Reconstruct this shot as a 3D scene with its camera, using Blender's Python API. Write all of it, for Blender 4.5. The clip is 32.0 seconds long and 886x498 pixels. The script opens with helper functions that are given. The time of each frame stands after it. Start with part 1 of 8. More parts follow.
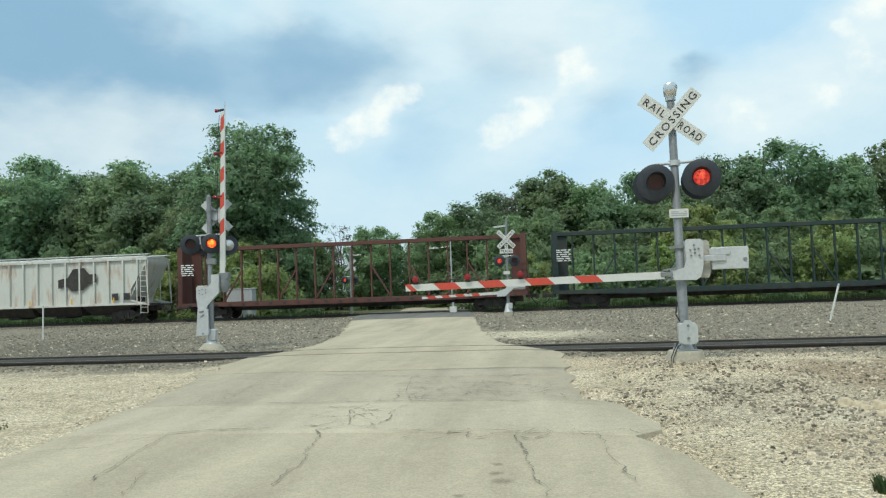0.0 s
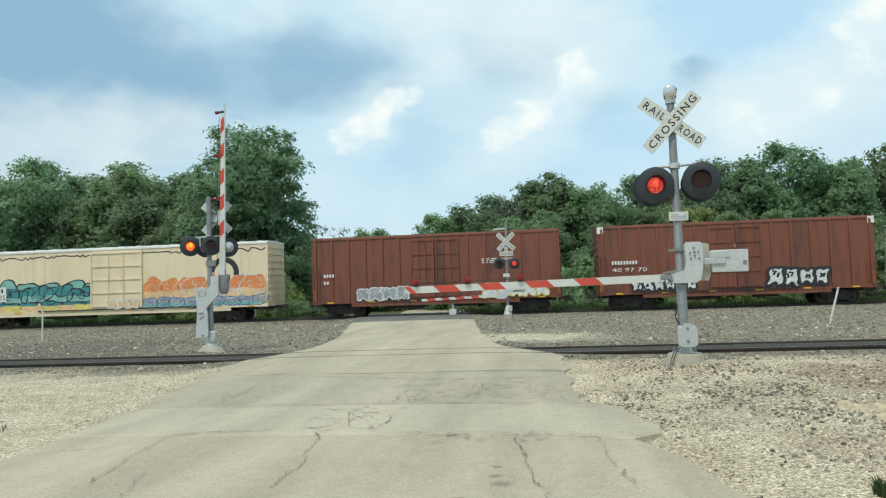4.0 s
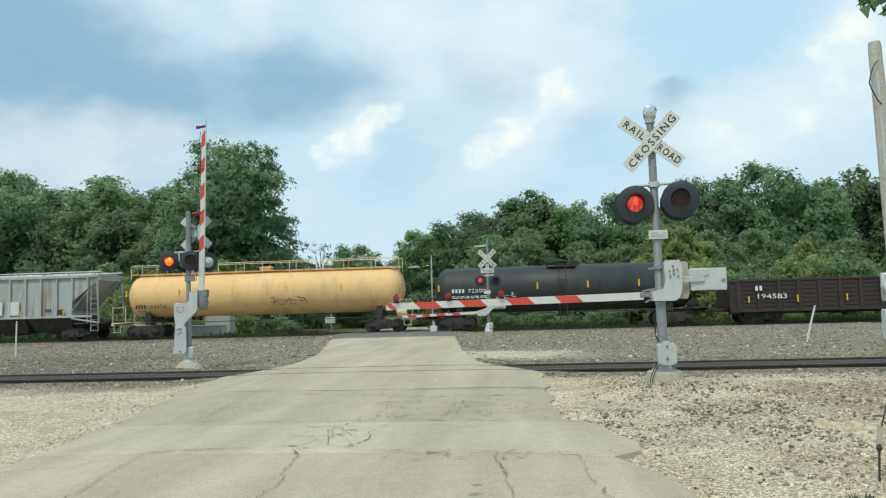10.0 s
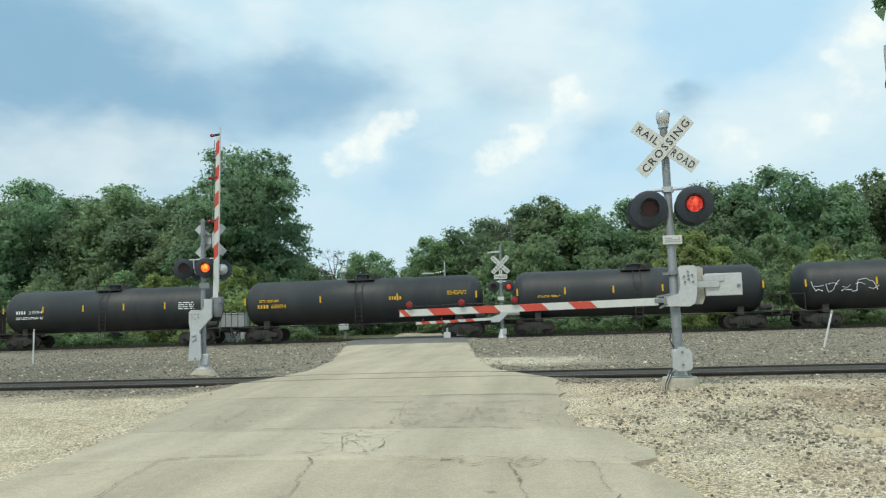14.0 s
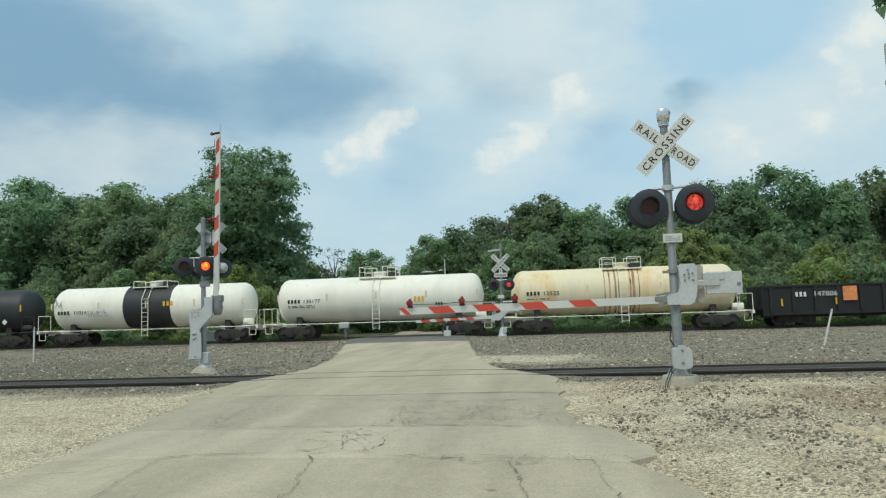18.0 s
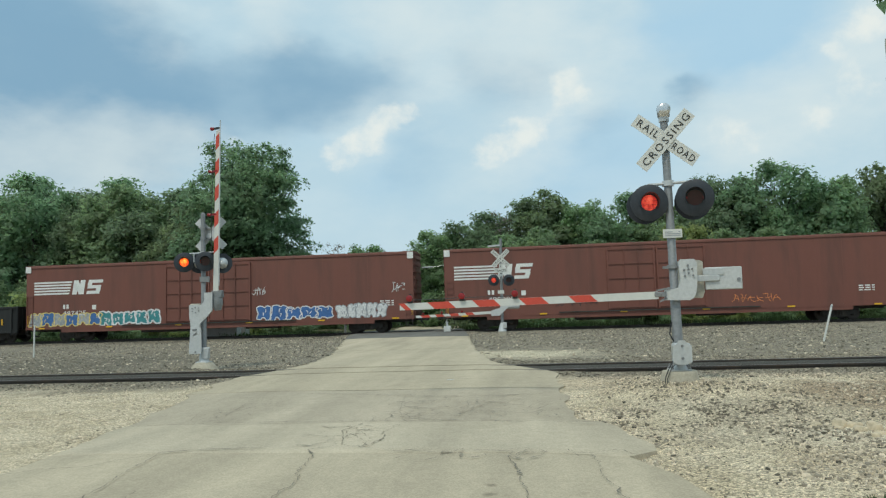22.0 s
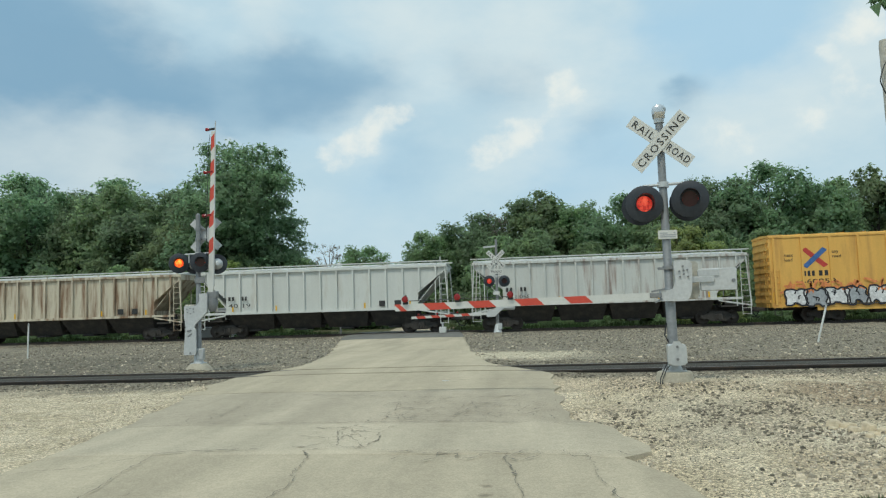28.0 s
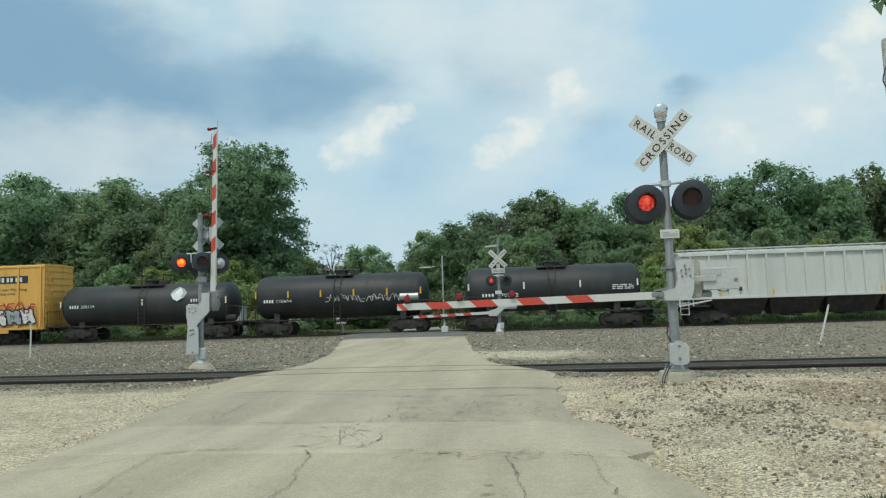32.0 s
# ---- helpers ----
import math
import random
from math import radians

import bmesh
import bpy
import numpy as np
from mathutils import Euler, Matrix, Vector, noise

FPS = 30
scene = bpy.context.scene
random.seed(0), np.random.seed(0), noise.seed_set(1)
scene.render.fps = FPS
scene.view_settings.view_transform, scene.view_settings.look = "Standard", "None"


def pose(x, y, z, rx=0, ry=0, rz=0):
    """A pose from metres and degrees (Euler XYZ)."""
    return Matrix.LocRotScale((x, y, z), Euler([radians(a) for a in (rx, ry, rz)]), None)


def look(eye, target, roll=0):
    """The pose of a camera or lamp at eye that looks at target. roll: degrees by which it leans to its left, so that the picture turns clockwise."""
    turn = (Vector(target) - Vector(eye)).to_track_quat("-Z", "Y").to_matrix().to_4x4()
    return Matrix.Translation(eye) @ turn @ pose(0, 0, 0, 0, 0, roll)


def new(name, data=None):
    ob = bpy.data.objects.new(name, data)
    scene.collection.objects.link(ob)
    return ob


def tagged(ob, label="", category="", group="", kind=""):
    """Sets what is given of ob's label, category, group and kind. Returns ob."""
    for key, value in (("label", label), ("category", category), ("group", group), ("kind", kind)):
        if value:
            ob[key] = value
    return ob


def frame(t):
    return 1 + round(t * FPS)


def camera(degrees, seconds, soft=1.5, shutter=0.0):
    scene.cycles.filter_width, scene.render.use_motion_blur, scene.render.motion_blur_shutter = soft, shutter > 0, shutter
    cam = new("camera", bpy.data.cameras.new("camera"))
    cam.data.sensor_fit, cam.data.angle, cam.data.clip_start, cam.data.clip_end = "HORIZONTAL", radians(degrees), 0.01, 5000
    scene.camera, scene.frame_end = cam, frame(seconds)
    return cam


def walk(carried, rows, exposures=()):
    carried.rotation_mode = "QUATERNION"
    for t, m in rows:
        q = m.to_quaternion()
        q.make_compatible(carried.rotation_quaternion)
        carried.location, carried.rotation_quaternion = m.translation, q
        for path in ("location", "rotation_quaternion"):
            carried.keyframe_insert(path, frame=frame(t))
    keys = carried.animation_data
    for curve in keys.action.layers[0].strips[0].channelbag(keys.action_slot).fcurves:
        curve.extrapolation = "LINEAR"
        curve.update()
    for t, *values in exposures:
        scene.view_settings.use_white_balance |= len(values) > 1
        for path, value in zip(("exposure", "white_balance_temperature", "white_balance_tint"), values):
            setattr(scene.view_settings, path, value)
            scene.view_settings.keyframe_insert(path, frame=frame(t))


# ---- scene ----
EYE = Vector((0.0, 0.0, 1.55))


def aim(yaw, pitch, roll):
    """The view from the driver's seat: degrees to the left of the track's normal, upwards, and of roll."""
    a, b = radians(yaw), radians(pitch)
    way = Vector((-math.sin(a) * math.cos(b), math.cos(a) * math.cos(b), math.sin(b)))
    return look(EYE, EYE + way, roll)


cam = camera(62, 32.0, soft=1.25)
walk(cam, [
    (0, aim(7.193, 3.006, -2.040)),
    (0.5, aim(7.195, 3.072, -2.031)),
    (1, aim(7.229, 3.148, -2.011)),
    (1.5, aim(7.183, 3.177, -2.017)),
    (2, aim(7.111, 3.154, -2.045)),
    (2.5, aim(7.125, 3.140, -2.011)),
    (3, aim(7.145, 3.159, -1.999)),
    (3.5, aim(7.178, 3.231, -1.981)),
    (5.5, aim(7.000, 2.963, -1.671)),
    (6, aim(6.872, 2.982, -1.450)),
    (6.1, aim(6.651, 3.563, -0.953)),
    (6.2, aim(6.589, 3.725, -0.814)),
    (6.3, aim(6.483, 4.004, -0.576)),
    (6.4, aim(6.430, 4.143, -0.457)),
    (6.5, aim(6.430, 4.143, -0.457)),
    (7, aim(6.221, 4.701, -1.162)),
    (7.5, aim(5.881, 4.363, -1.043)),
    (8, aim(5.374, 4.512, -1.619)),
    (8.5, aim(5.488, 4.785, -1.689)),
    (9, aim(5.699, 4.687, -1.575)),
    (9.5, aim(5.500, 4.281, -1.652)),
    (10, aim(5.670, 4.436, -1.640)),
    (10.5, aim(5.782, 4.576, -1.639)),
    (11, aim(5.992, 4.724, -1.619)),
    (11.5, aim(6.085, 4.778, -1.540)),
    (12, aim(6.150, 4.499, -1.575)),
    (12.5, aim(6.397, 4.709, -1.569)),
    (13, aim(6.534, 4.867, -1.688)),
    (13.5, aim(6.618, 4.959, -1.812)),
    (14, aim(6.679, 4.956, -1.823)),
    (14.5, aim(6.727, 4.910, -1.879)),
    (16.5, aim(6.535, 4.757, -1.846)),
    (17, aim(6.603, 4.700, -1.866)),
    (17.5, aim(6.671, 4.746, -1.826)),
    (18, aim(6.697, 4.824, -1.818)),
    (18.5, aim(6.735, 4.882, -1.798)),
    (19, aim(6.794, 4.875, -1.782)),
    (19.5, aim(6.689, 4.689, -1.796)),
    (20, aim(6.684, 4.624, -1.801)),
    (20.5, aim(6.790, 4.707, -1.745)),
    (21, aim(6.785, 4.724, -1.722)),
    (21.5, aim(6.736, 4.600, -1.748)),
    (22, aim(6.705, 4.467, -1.804)),
    (22.5, aim(6.681, 4.439, -1.868)),
    (23, aim(6.723, 4.484, -1.837)),
    (23.5, aim(6.736, 4.489, -1.821)),
    (24, aim(6.690, 4.366, -1.774)),
    (24.5, aim(6.649, 4.338, -1.725)),
    (25, aim(6.623, 4.396, -1.700)),
    (25.5, aim(6.432, 4.537, -1.704)),
    (27.5, aim(6.343, 4.452, -1.751)),
    (28, aim(6.351, 4.532, -1.801)),
    (28.5, aim(6.301, 4.578, -1.757)),
    (29, aim(6.349, 4.576, -1.785)),
    (29.5, aim(6.413, 4.523, -1.769)),
    (30, aim(6.483, 4.551, -1.840)),
    (30.5, aim(6.492, 4.614, -1.821)),
    (31, aim(6.541, 4.614, -1.810)),
    (31.5, aim(6.545, 4.555, -1.799)),
    (32, aim(6.504, 4.483, -1.817)),
], exposures=[(0, 0.2, 6750, 4), (16.4, 0.18, 6750, 4), (17, -0.06, 6750, 4), (32, -0.05, 6750, 4)])

# ---- sky and sun ----
SUN_HEIGHT, SUN_TURN = radians(58), radians(200)


def make_world():
    world = bpy.data.worlds.new("sky")
    scene.world = world
    world.use_nodes = True
    tree = world.node_tree
    nodes, link = tree.nodes, tree.links.new
    nodes.clear()
    out = nodes.new("ShaderNodeOutputWorld")
    back = nodes.new("ShaderNodeBackground")
    link(back.outputs[0], out.inputs[0])
    sky = nodes.new("ShaderNodeTexSky")
    sky.sky_type, sky.sun_disc = "NISHITA", False
    sky.sun_elevation, sky.sun_rotation = SUN_HEIGHT, SUN_TURN
    sky.air_density, sky.dust_density, sky.ozone_density = 1.0, 0.6, 1.5
    coord = nodes.new("ShaderNodeTexCoord")
    parts = nodes.new("ShaderNodeSeparateXYZ")
    link(coord.outputs["Generated"], parts.inputs[0])

    def calc(kind, a, b=None, clamp=False):
        n = nodes.new("ShaderNodeMath")
        n.operation, n.use_clamp = kind, clamp
        for i, v in enumerate((a, b)):
            if v is None:
                continue
            if isinstance(v, (int, float)):
                n.inputs[i].default_value = v
            else:
                link(v, n.inputs[i])
        return n.outputs[0]

    def blend(fac, a, b):
        n = nodes.new("ShaderNodeMix")
        n.data_type = "RGBA"
        link(fac, n.inputs[0]) if not isinstance(fac, float) else None
        if isinstance(fac, float):
            n.inputs[0].default_value = fac
        for i, v in ((6, a), (7, b)):
            if isinstance(v, tuple):
                n.inputs[i].default_value = (*v, 1)
            else:
                link(v, n.inputs[i])
        return n.outputs[2]

    def smooth(value, low, high):
        n = nodes.new("ShaderNodeMapRange")
        n.interpolation_type = "SMOOTHSTEP"
        link(value, n.inputs[0])
        n.inputs[1].default_value, n.inputs[2].default_value = low, high
        return n.outputs[0]

    def noise_at(scale, detail, rough, shift, source, warp=0.0):
        m = nodes.new("ShaderNodeMapping")
        m.inputs[1].default_value = shift
        link(source, m.inputs[0])
        n = nodes.new("ShaderNodeTexNoise")
        n.inputs["Scale"].default_value, n.inputs["Detail"].default_value = scale, detail
        n.inputs["Roughness"].default_value, n.inputs["Distortion"].default_value = rough, warp
        link(m.outputs[0], n.inputs["Vector"])
        return n.outputs[0]

    flat = nodes.new("ShaderNodeVectorMath")
    flat.operation = "MULTIPLY"
    link(coord.outputs["Generated"], flat.inputs[0])
    flat.inputs[1].default_value = (1.0, 1.0, 1.9)
    veil = noise_at(3.2, 6, 0.55, (2.2, 0.4, 0), flat.outputs[0])
    billow = noise_at(6.5, 8, 0.58, (5.1, 1.7, 0), flat.outputs[0])
    fray = noise_at(24, 9, 0.6, (0, 0, 0), coord.outputs["Generated"], 0.1)
    broad = noise_at(4.5, 6, 0.6, (1, 2, 3), flat.outputs[0])
    tone = nodes.new("ShaderNodeVectorMath")
    tone.operation = "SCALE"
    link(sky.outputs[0], tone.inputs[0])
    tone.inputs[3].default_value = 0.105

    # ragged outlines: the sky's directions are bent by two scales of noise
    bent = coord.outputs["Generated"]
    for scale, amount, detail in ((5.0, 0.10, 3), (22.0, 0.035, 5)):
        curl = nodes.new("ShaderNodeTexNoise")
        curl.inputs["Scale"].default_value, curl.inputs["Detail"].default_value = scale, detail
        link(flat.outputs[0], curl.inputs["Vector"])
        shift = nodes.new("ShaderNodeVectorMath")
        shift.operation = "MULTIPLY_ADD"
        link(curl.outputs["Color"], shift.inputs[0])
        shift.inputs[1].default_value = (amount,) * 3
        link(bent, shift.inputs[2])
        centred = nodes.new("ShaderNodeVectorMath")
        centred.operation = "SUBTRACT"
        link(shift.outputs[0], centred.inputs[0])
        centred.inputs[1].default_value = (amount / 2,) * 3
        bent = centred.outputs[0]

    def spots(table):
        """A few soft spots on the sky that run into one another, 1 in the middle and 0 at the rim."""
        best = None
        for x, y, z, size, gain in table:
            d = nodes.new("ShaderNodeVectorMath")
            d.operation = "DISTANCE"
            link(bent, d.inputs[0])
            d.inputs[1].default_value = Vector((x, y, z)).normalized()
            near = calc("MINIMUM", calc("MULTIPLY", smooth(d.outputs["Value"], size * 1.15, size * 0.1), gain), 1.0)
            best = near if best is None else calc("SUBTRACT", calc("ADD", best, near), calc("MULTIPLY", best, near))
        return best

    # high thin cloud over blue sky, clear gaps, grey-blue bellies, pale sheets, then bright heaps over the woods
    def sheet(table, source, wild, low, high):
        return smooth(calc("ADD", spots(table), calc("MULTIPLY", calc("SUBTRACT", source, 0.5), wild)), low, high)

    pale = blend(smooth(veil, 0.0, 0.34), tone.outputs[0], (0.50, 0.68, 0.83))
    pale = blend(calc("MULTIPLY", smooth(billow, 0.36, 0.72), 0.42), pale, (0.66, 0.79, 0.89))
    pale = blend(calc("MULTIPLY", sheet(CLOUD_GAPS, broad, 0.7, 0.05, 0.9), 0.75), pale, (0.40, 0.63, 0.86))
    dim = blend(calc("MULTIPLY", sheet(CLOUD_BELLIES, broad, 0.7, 0.05, 1.1), 0.9), pale, (0.215, 0.39, 0.58))
    dim = blend(calc("MULTIPLY", sheet(CLOUD_PALE, billow, 1.1, 0.15, 1.25), 0.72), dim, (0.73, 0.82, 0.88))
    full = blend(calc("MULTIPLY", sheet(CLOUD_HEAPS, fray, 1.7, 0.42, 1.15), 0.7), dim, (0.91, 0.92, 0.91))
    haze = blend(calc("MULTIPLY", calc("SUBTRACT", 1.0, smooth(parts.outputs[2], 0.0, 0.2)), 0.45), full, (0.58, 0.73, 0.84))
    link(haze, back.inputs[0])
    back.inputs[1].default_value = SKY_STRENGTH


SKY_STRENGTH = 1.0
CLOUD_HEAPS = [(-0.265, 0.943, 0.201, 0.037, 0.80), (-0.237, 0.947, 0.218, 0.040, 0.90), (-0.211, 0.948, 0.239, 0.044, 1.00), (-0.177, 0.950, 0.256, 0.036, 0.95), (-0.153, 0.954, 0.258, 0.022, 0.60), (-0.060, 0.977, 0.204, 0.042, 0.75), (-0.033, 0.977, 0.212, 0.044, 0.85), (0.005, 0.974, 0.226, 0.045, 1.00), (0.062, 0.959, 0.276, 0.052, 1.00), (0.047, 0.966, 0.256, 0.033, 0.75), (0.370, 0.886, 0.281, 0.026, 0.95), (0.397, 0.864, 0.311, 0.054, 0.90), (0.387, 0.888, 0.250, 0.045, 0.60), (0.353, 0.912, 0.208, 0.054, 0.70), (0.266, 0.946, 0.184, 0.059, 0.65), (-0.313, 0.878, 0.361, 0.044, 0.55), (0.100, 0.933, 0.347, 0.049, 0.50), (-0.379, 0.898, 0.224, 0.033, 0.70)]
CLOUD_PALE = [(-0.576, 0.796, 0.186, 0.115, 1.00), (-0.503, 0.841, 0.201, 0.092, 0.95), (-0.433, 0.876, 0.211, 0.077, 0.90), (-0.452, 0.814, 0.365, 0.092, 0.60), (-0.318, 0.871, 0.374, 0.084, 0.80), (-0.130, 0.917, 0.377, 0.130, 0.80), (0.007, 0.934, 0.358, 0.115, 0.95), (0.127, 0.927, 0.353, 0.084, 0.70), (-0.215, 0.948, 0.233, 0.084, 0.70), (-0.007, 0.976, 0.220, 0.115, 0.65), (0.260, 0.944, 0.204, 0.115, 1.00), (0.344, 0.913, 0.219, 0.100, 0.90), (0.391, 0.875, 0.286, 0.100, 0.90), (0.069, 0.962, 0.265, 0.077, 0.75), (-0.109, 0.957, 0.267, 0.084, 0.40), (-0.665, 0.725, 0.183, 0.123, 0.90), (0.474, 0.846, 0.244, 0.169, 0.80)]
CLOUD_BELLIES = [(-0.567, 0.783, 0.256, 0.184, 1.15), (-0.503, 0.827, 0.250, 0.146, 1.05), (-0.421, 0.868, 0.263, 0.115, 0.85), (-0.656, 0.713, 0.249, 0.199, 1.10), (-0.308, 0.904, 0.296, 0.100, 0.85), (-0.253, 0.921, 0.297, 0.084, 0.75), (-0.180, 0.935, 0.304, 0.077, 0.55), (-0.040, 0.953, 0.300, 0.084, 0.50), (0.027, 0.952, 0.304, 0.054, 0.45), (0.218, 0.943, 0.250, 0.048, 0.75), (0.195, 0.946, 0.259, 0.031, 0.60), (-0.534, 0.785, 0.315, 0.115, 0.65), (-0.150, 0.966, 0.210, 0.092, 0.40), (0.108, 0.969, 0.223, 0.054, 0.40)]
CLOUD_GAPS = [(0.259, 0.911, 0.322, 0.130, 0.90), (0.181, 0.922, 0.343, 0.084, 0.60), (0.318, 0.893, 0.318, 0.100, 0.90), (-0.559, 0.751, 0.351, 0.092, 0.50), (-0.174, 0.965, 0.196, 0.123, 0.50), (0.052, 0.982, 0.180, 0.123, 0.55), (0.146, 0.968, 0.202, 0.069, 0.50), (-0.286, 0.927, 0.240, 0.061, 0.40)]
make_world()
sun = new("sun", bpy.data.lights.new("sun", "SUN"))
sun.data.energy, sun.data.angle, sun.data.color = 1.7, radians(9), (1.0, 0.95, 0.86)
sun.matrix_world = look((math.sin(SUN_TURN) * 50 * math.cos(SUN_HEIGHT), math.cos(SUN_TURN) * 50 * math.cos(SUN_HEIGHT), 50 * math.sin(SUN_HEIGHT)), (0, 0, 0))


# ---- materials ----
def mat(name, color, rough=0.6, metal=0.0, grain=25.0, vary=0.2, stain=None, amount=0.45, size=1.2, streak=1.0, bump=0.15, each=0.0, glow=0.0, island=0.0, fine_part=1.0):
    """Paint, metal, stone: two scales of variation, stains (streak > 1 draws them out downwards), fine relief; each: tone by object."""
    m = bpy.data.materials.new(name)
    m.use_nodes = True
    tree = m.node_tree
    nodes, link = tree.nodes, tree.links.new
    shader = nodes["Principled BSDF"]
    shader.inputs["Roughness"].default_value, shader.inputs["Metallic"].default_value = rough, metal
    coord = nodes.new("ShaderNodeTexCoord")
    fine = nodes.new("ShaderNodeTexNoise")
    fine.inputs["Scale"].default_value, fine.inputs["Detail"].default_value, fine.inputs["Roughness"].default_value = grain, 4, 0.65
    link(coord.outputs["Object"], fine.inputs["Vector"])
    space = nodes.new("ShaderNodeMapping")
    space.inputs["Scale"].default_value = (1, 1, 1 / streak)
    link(coord.outputs["Object"], space.inputs[0])
    broad = nodes.new("ShaderNodeTexNoise")
    broad.inputs["Scale"].default_value, broad.inputs["Detail"].default_value = size, 7
    broad.inputs["Roughness"].default_value = 0.62
    link(space.outputs[0], broad.inputs["Vector"])
    value = nodes.new("ShaderNodeHueSaturation")
    value.inputs["Color"].default_value = (*color, 1)
    total = nodes.new("ShaderNodeMath")
    total.operation = "ADD"
    span = nodes.new("ShaderNodeMapRange")
    span.inputs[1].default_value, span.inputs[2].default_value = 0.3, 0.7
    span.inputs[3].default_value, span.inputs[4].default_value = 1 - vary * fine_part, 1 + vary * fine_part
    link(fine.outputs[0], span.inputs[0])
    wide = nodes.new("ShaderNodeMapRange")
    wide.inputs[1].default_value, wide.inputs[2].default_value = 0.3, 0.7
    wide.inputs[3].default_value, wide.inputs[4].default_value = -vary * 0.7, vary * 0.7
    link(broad.outputs[0], wide.inputs[0])
    link(span.outputs[0], total.inputs[0])
    link(wide.outputs[0], total.inputs[1])
    result = total.outputs[0]
    if each or island:
        info = nodes.new("ShaderNodeObjectInfo" if each else "ShaderNodeNewGeometry")
        own = nodes.new("ShaderNodeMapRange")
        own.inputs[3].default_value, own.inputs[4].default_value = 1 - (each or island), 1 + (each or island)
        link(info.outputs["Random" if each else "Random Per Island"], own.inputs[0])
        times = nodes.new("ShaderNodeMath")
        times.operation = "MULTIPLY"
        link(result, times.inputs[0])
        link(own.outputs[0], times.inputs[1])
        result = times.outputs[0]
    link(result, value.inputs["Value"])
    last = value.outputs[0]
    if stain:
        edge = nodes.new("ShaderNodeMapRange")
        edge.inputs[1].default_value, edge.inputs[2].default_value = 1 - amount - 0.1, 1 - amount + 0.12
        link(broad.outputs[0], edge.inputs[0])
        mix = nodes.new("ShaderNodeMix")
        mix.data_type = "RGBA"
        link(edge.outputs[0], mix.inputs[0])
        link(last, mix.inputs[6])
        mix.inputs[7].default_value = (*stain, 1)
        last = mix.outputs[2]
    link(last, shader.inputs["Base Color"])
    if bump:
        relief = nodes.new("ShaderNodeBump")
        relief.inputs["Strength"].default_value, relief.inputs["Distance"].default_value = bump, 0.02
        link(fine.outputs[0], relief.inputs["Height"])
        link(relief.outputs[0], shader.inputs["Normal"])
    if glow:
        shader.inputs["Emission Color"].default_value = (*color, 1)
        shader.inputs["Emission Strength"].default_value = glow
    return m


def leaf_mat(name, color, spread=0.25):
    """Leaves: tone by leaf and by tree, light shining through."""
    m = bpy.data.materials.new(name)
    m.use_nodes = True
    nodes, link = m.node_tree.nodes, m.node_tree.links.new
    shader = nodes["Principled BSDF"]
    shader.inputs["Roughness"].default_value = 0.55
    geo, info = nodes.new("ShaderNodeNewGeometry"), nodes.new("ShaderNodeObjectInfo")
    coord, noise_node = nodes.new("ShaderNodeTexCoord"), nodes.new("ShaderNodeTexNoise")
    noise_node.inputs["Scale"].default_value = 0.45
    link(coord.outputs["Object"], noise_node.inputs["Vector"])
    hsv = nodes.new("ShaderNodeHueSaturation")
    hsv.inputs["Color"].default_value = (*color, 1)
    a, b, c, d = (nodes.new("ShaderNodeMapRange") for _ in range(4))
    a.inputs[3].default_value, a.inputs[4].default_value = 1 - spread, 1 + spread
    link(geo.outputs["Random Per Island"], a.inputs[0])
    b.inputs[3].default_value, b.inputs[4].default_value = 0.8, 1.2
    link(info.outputs["Random"], b.inputs[0])
    c.inputs[1].default_value, c.inputs[2].default_value = 0.3, 0.7
    c.inputs[3].default_value, c.inputs[4].default_value = 0.82, 1.18
    link(noise_node.outputs[0], c.inputs[0])
    d.inputs[3].default_value, d.inputs[4].default_value = 0.488, 0.522
    link(info.outputs["Random"], d.inputs[0])
    link(d.outputs[0], hsv.inputs["Hue"])
    t1, t2 = nodes.new("ShaderNodeMath"), nodes.new("ShaderNodeMath")
    t1.operation = t2.operation = "MULTIPLY"
    link(a.outputs[0], t1.inputs[0])
    link(b.outputs[0], t1.inputs[1])
    link(t1.outputs[0], t2.inputs[0])
    link(c.outputs[0], t2.inputs[1])
    link(t2.outputs[0], hsv.inputs["Value"])
    link(hsv.outputs[0], shader.inputs["Base Color"])
    clear = nodes.new("ShaderNodeBsdfTranslucent")
    bright = nodes.new("ShaderNodeHueSaturation")
    bright.inputs["Value"].default_value, bright.inputs["Hue"].default_value = 1.5, 0.49
    link(hsv.outputs[0], bright.inputs["Color"])
    link(bright.outputs[0], clear.inputs[0])
    mix = nodes.new("ShaderNodeMixShader")
    mix.inputs[0].default_value = 0.58
    link(shader.outputs[0], mix.inputs[1])
    link(clear.outputs[0], mix.inputs[2])
    link(mix.outputs[0], nodes["Material Output"].inputs[0])
    return m


RUST = (0.16, 0.065, 0.03)
STEEL = mat("galvanised_steel", (0.25, 0.255, 0.26), 0.45, 0.4, 18, 0.15, (0.19, 0.19, 0.185), 0.4, 3, 4, 0.05)
ALU = mat("aluminium_paint", (0.52, 0.53, 0.53), 0.38, 0.35, 20, 0.1, (0.42, 0.42, 0.40), 0.3, 3, 5, 0.04)
BELL = mat("polished_bell_metal", (0.62, 0.63, 0.64), 0.22, 0.8, 20, 0.08, (0.4, 0.4, 0.4), 0.25, 6, 2, 0.02)
PALE = mat("pale_grey_casting", (0.52, 0.53, 0.53), 0.5, 0.1, 20, 0.1, (0.45, 0.45, 0.43), 0.3, 4, 3, 0.05)
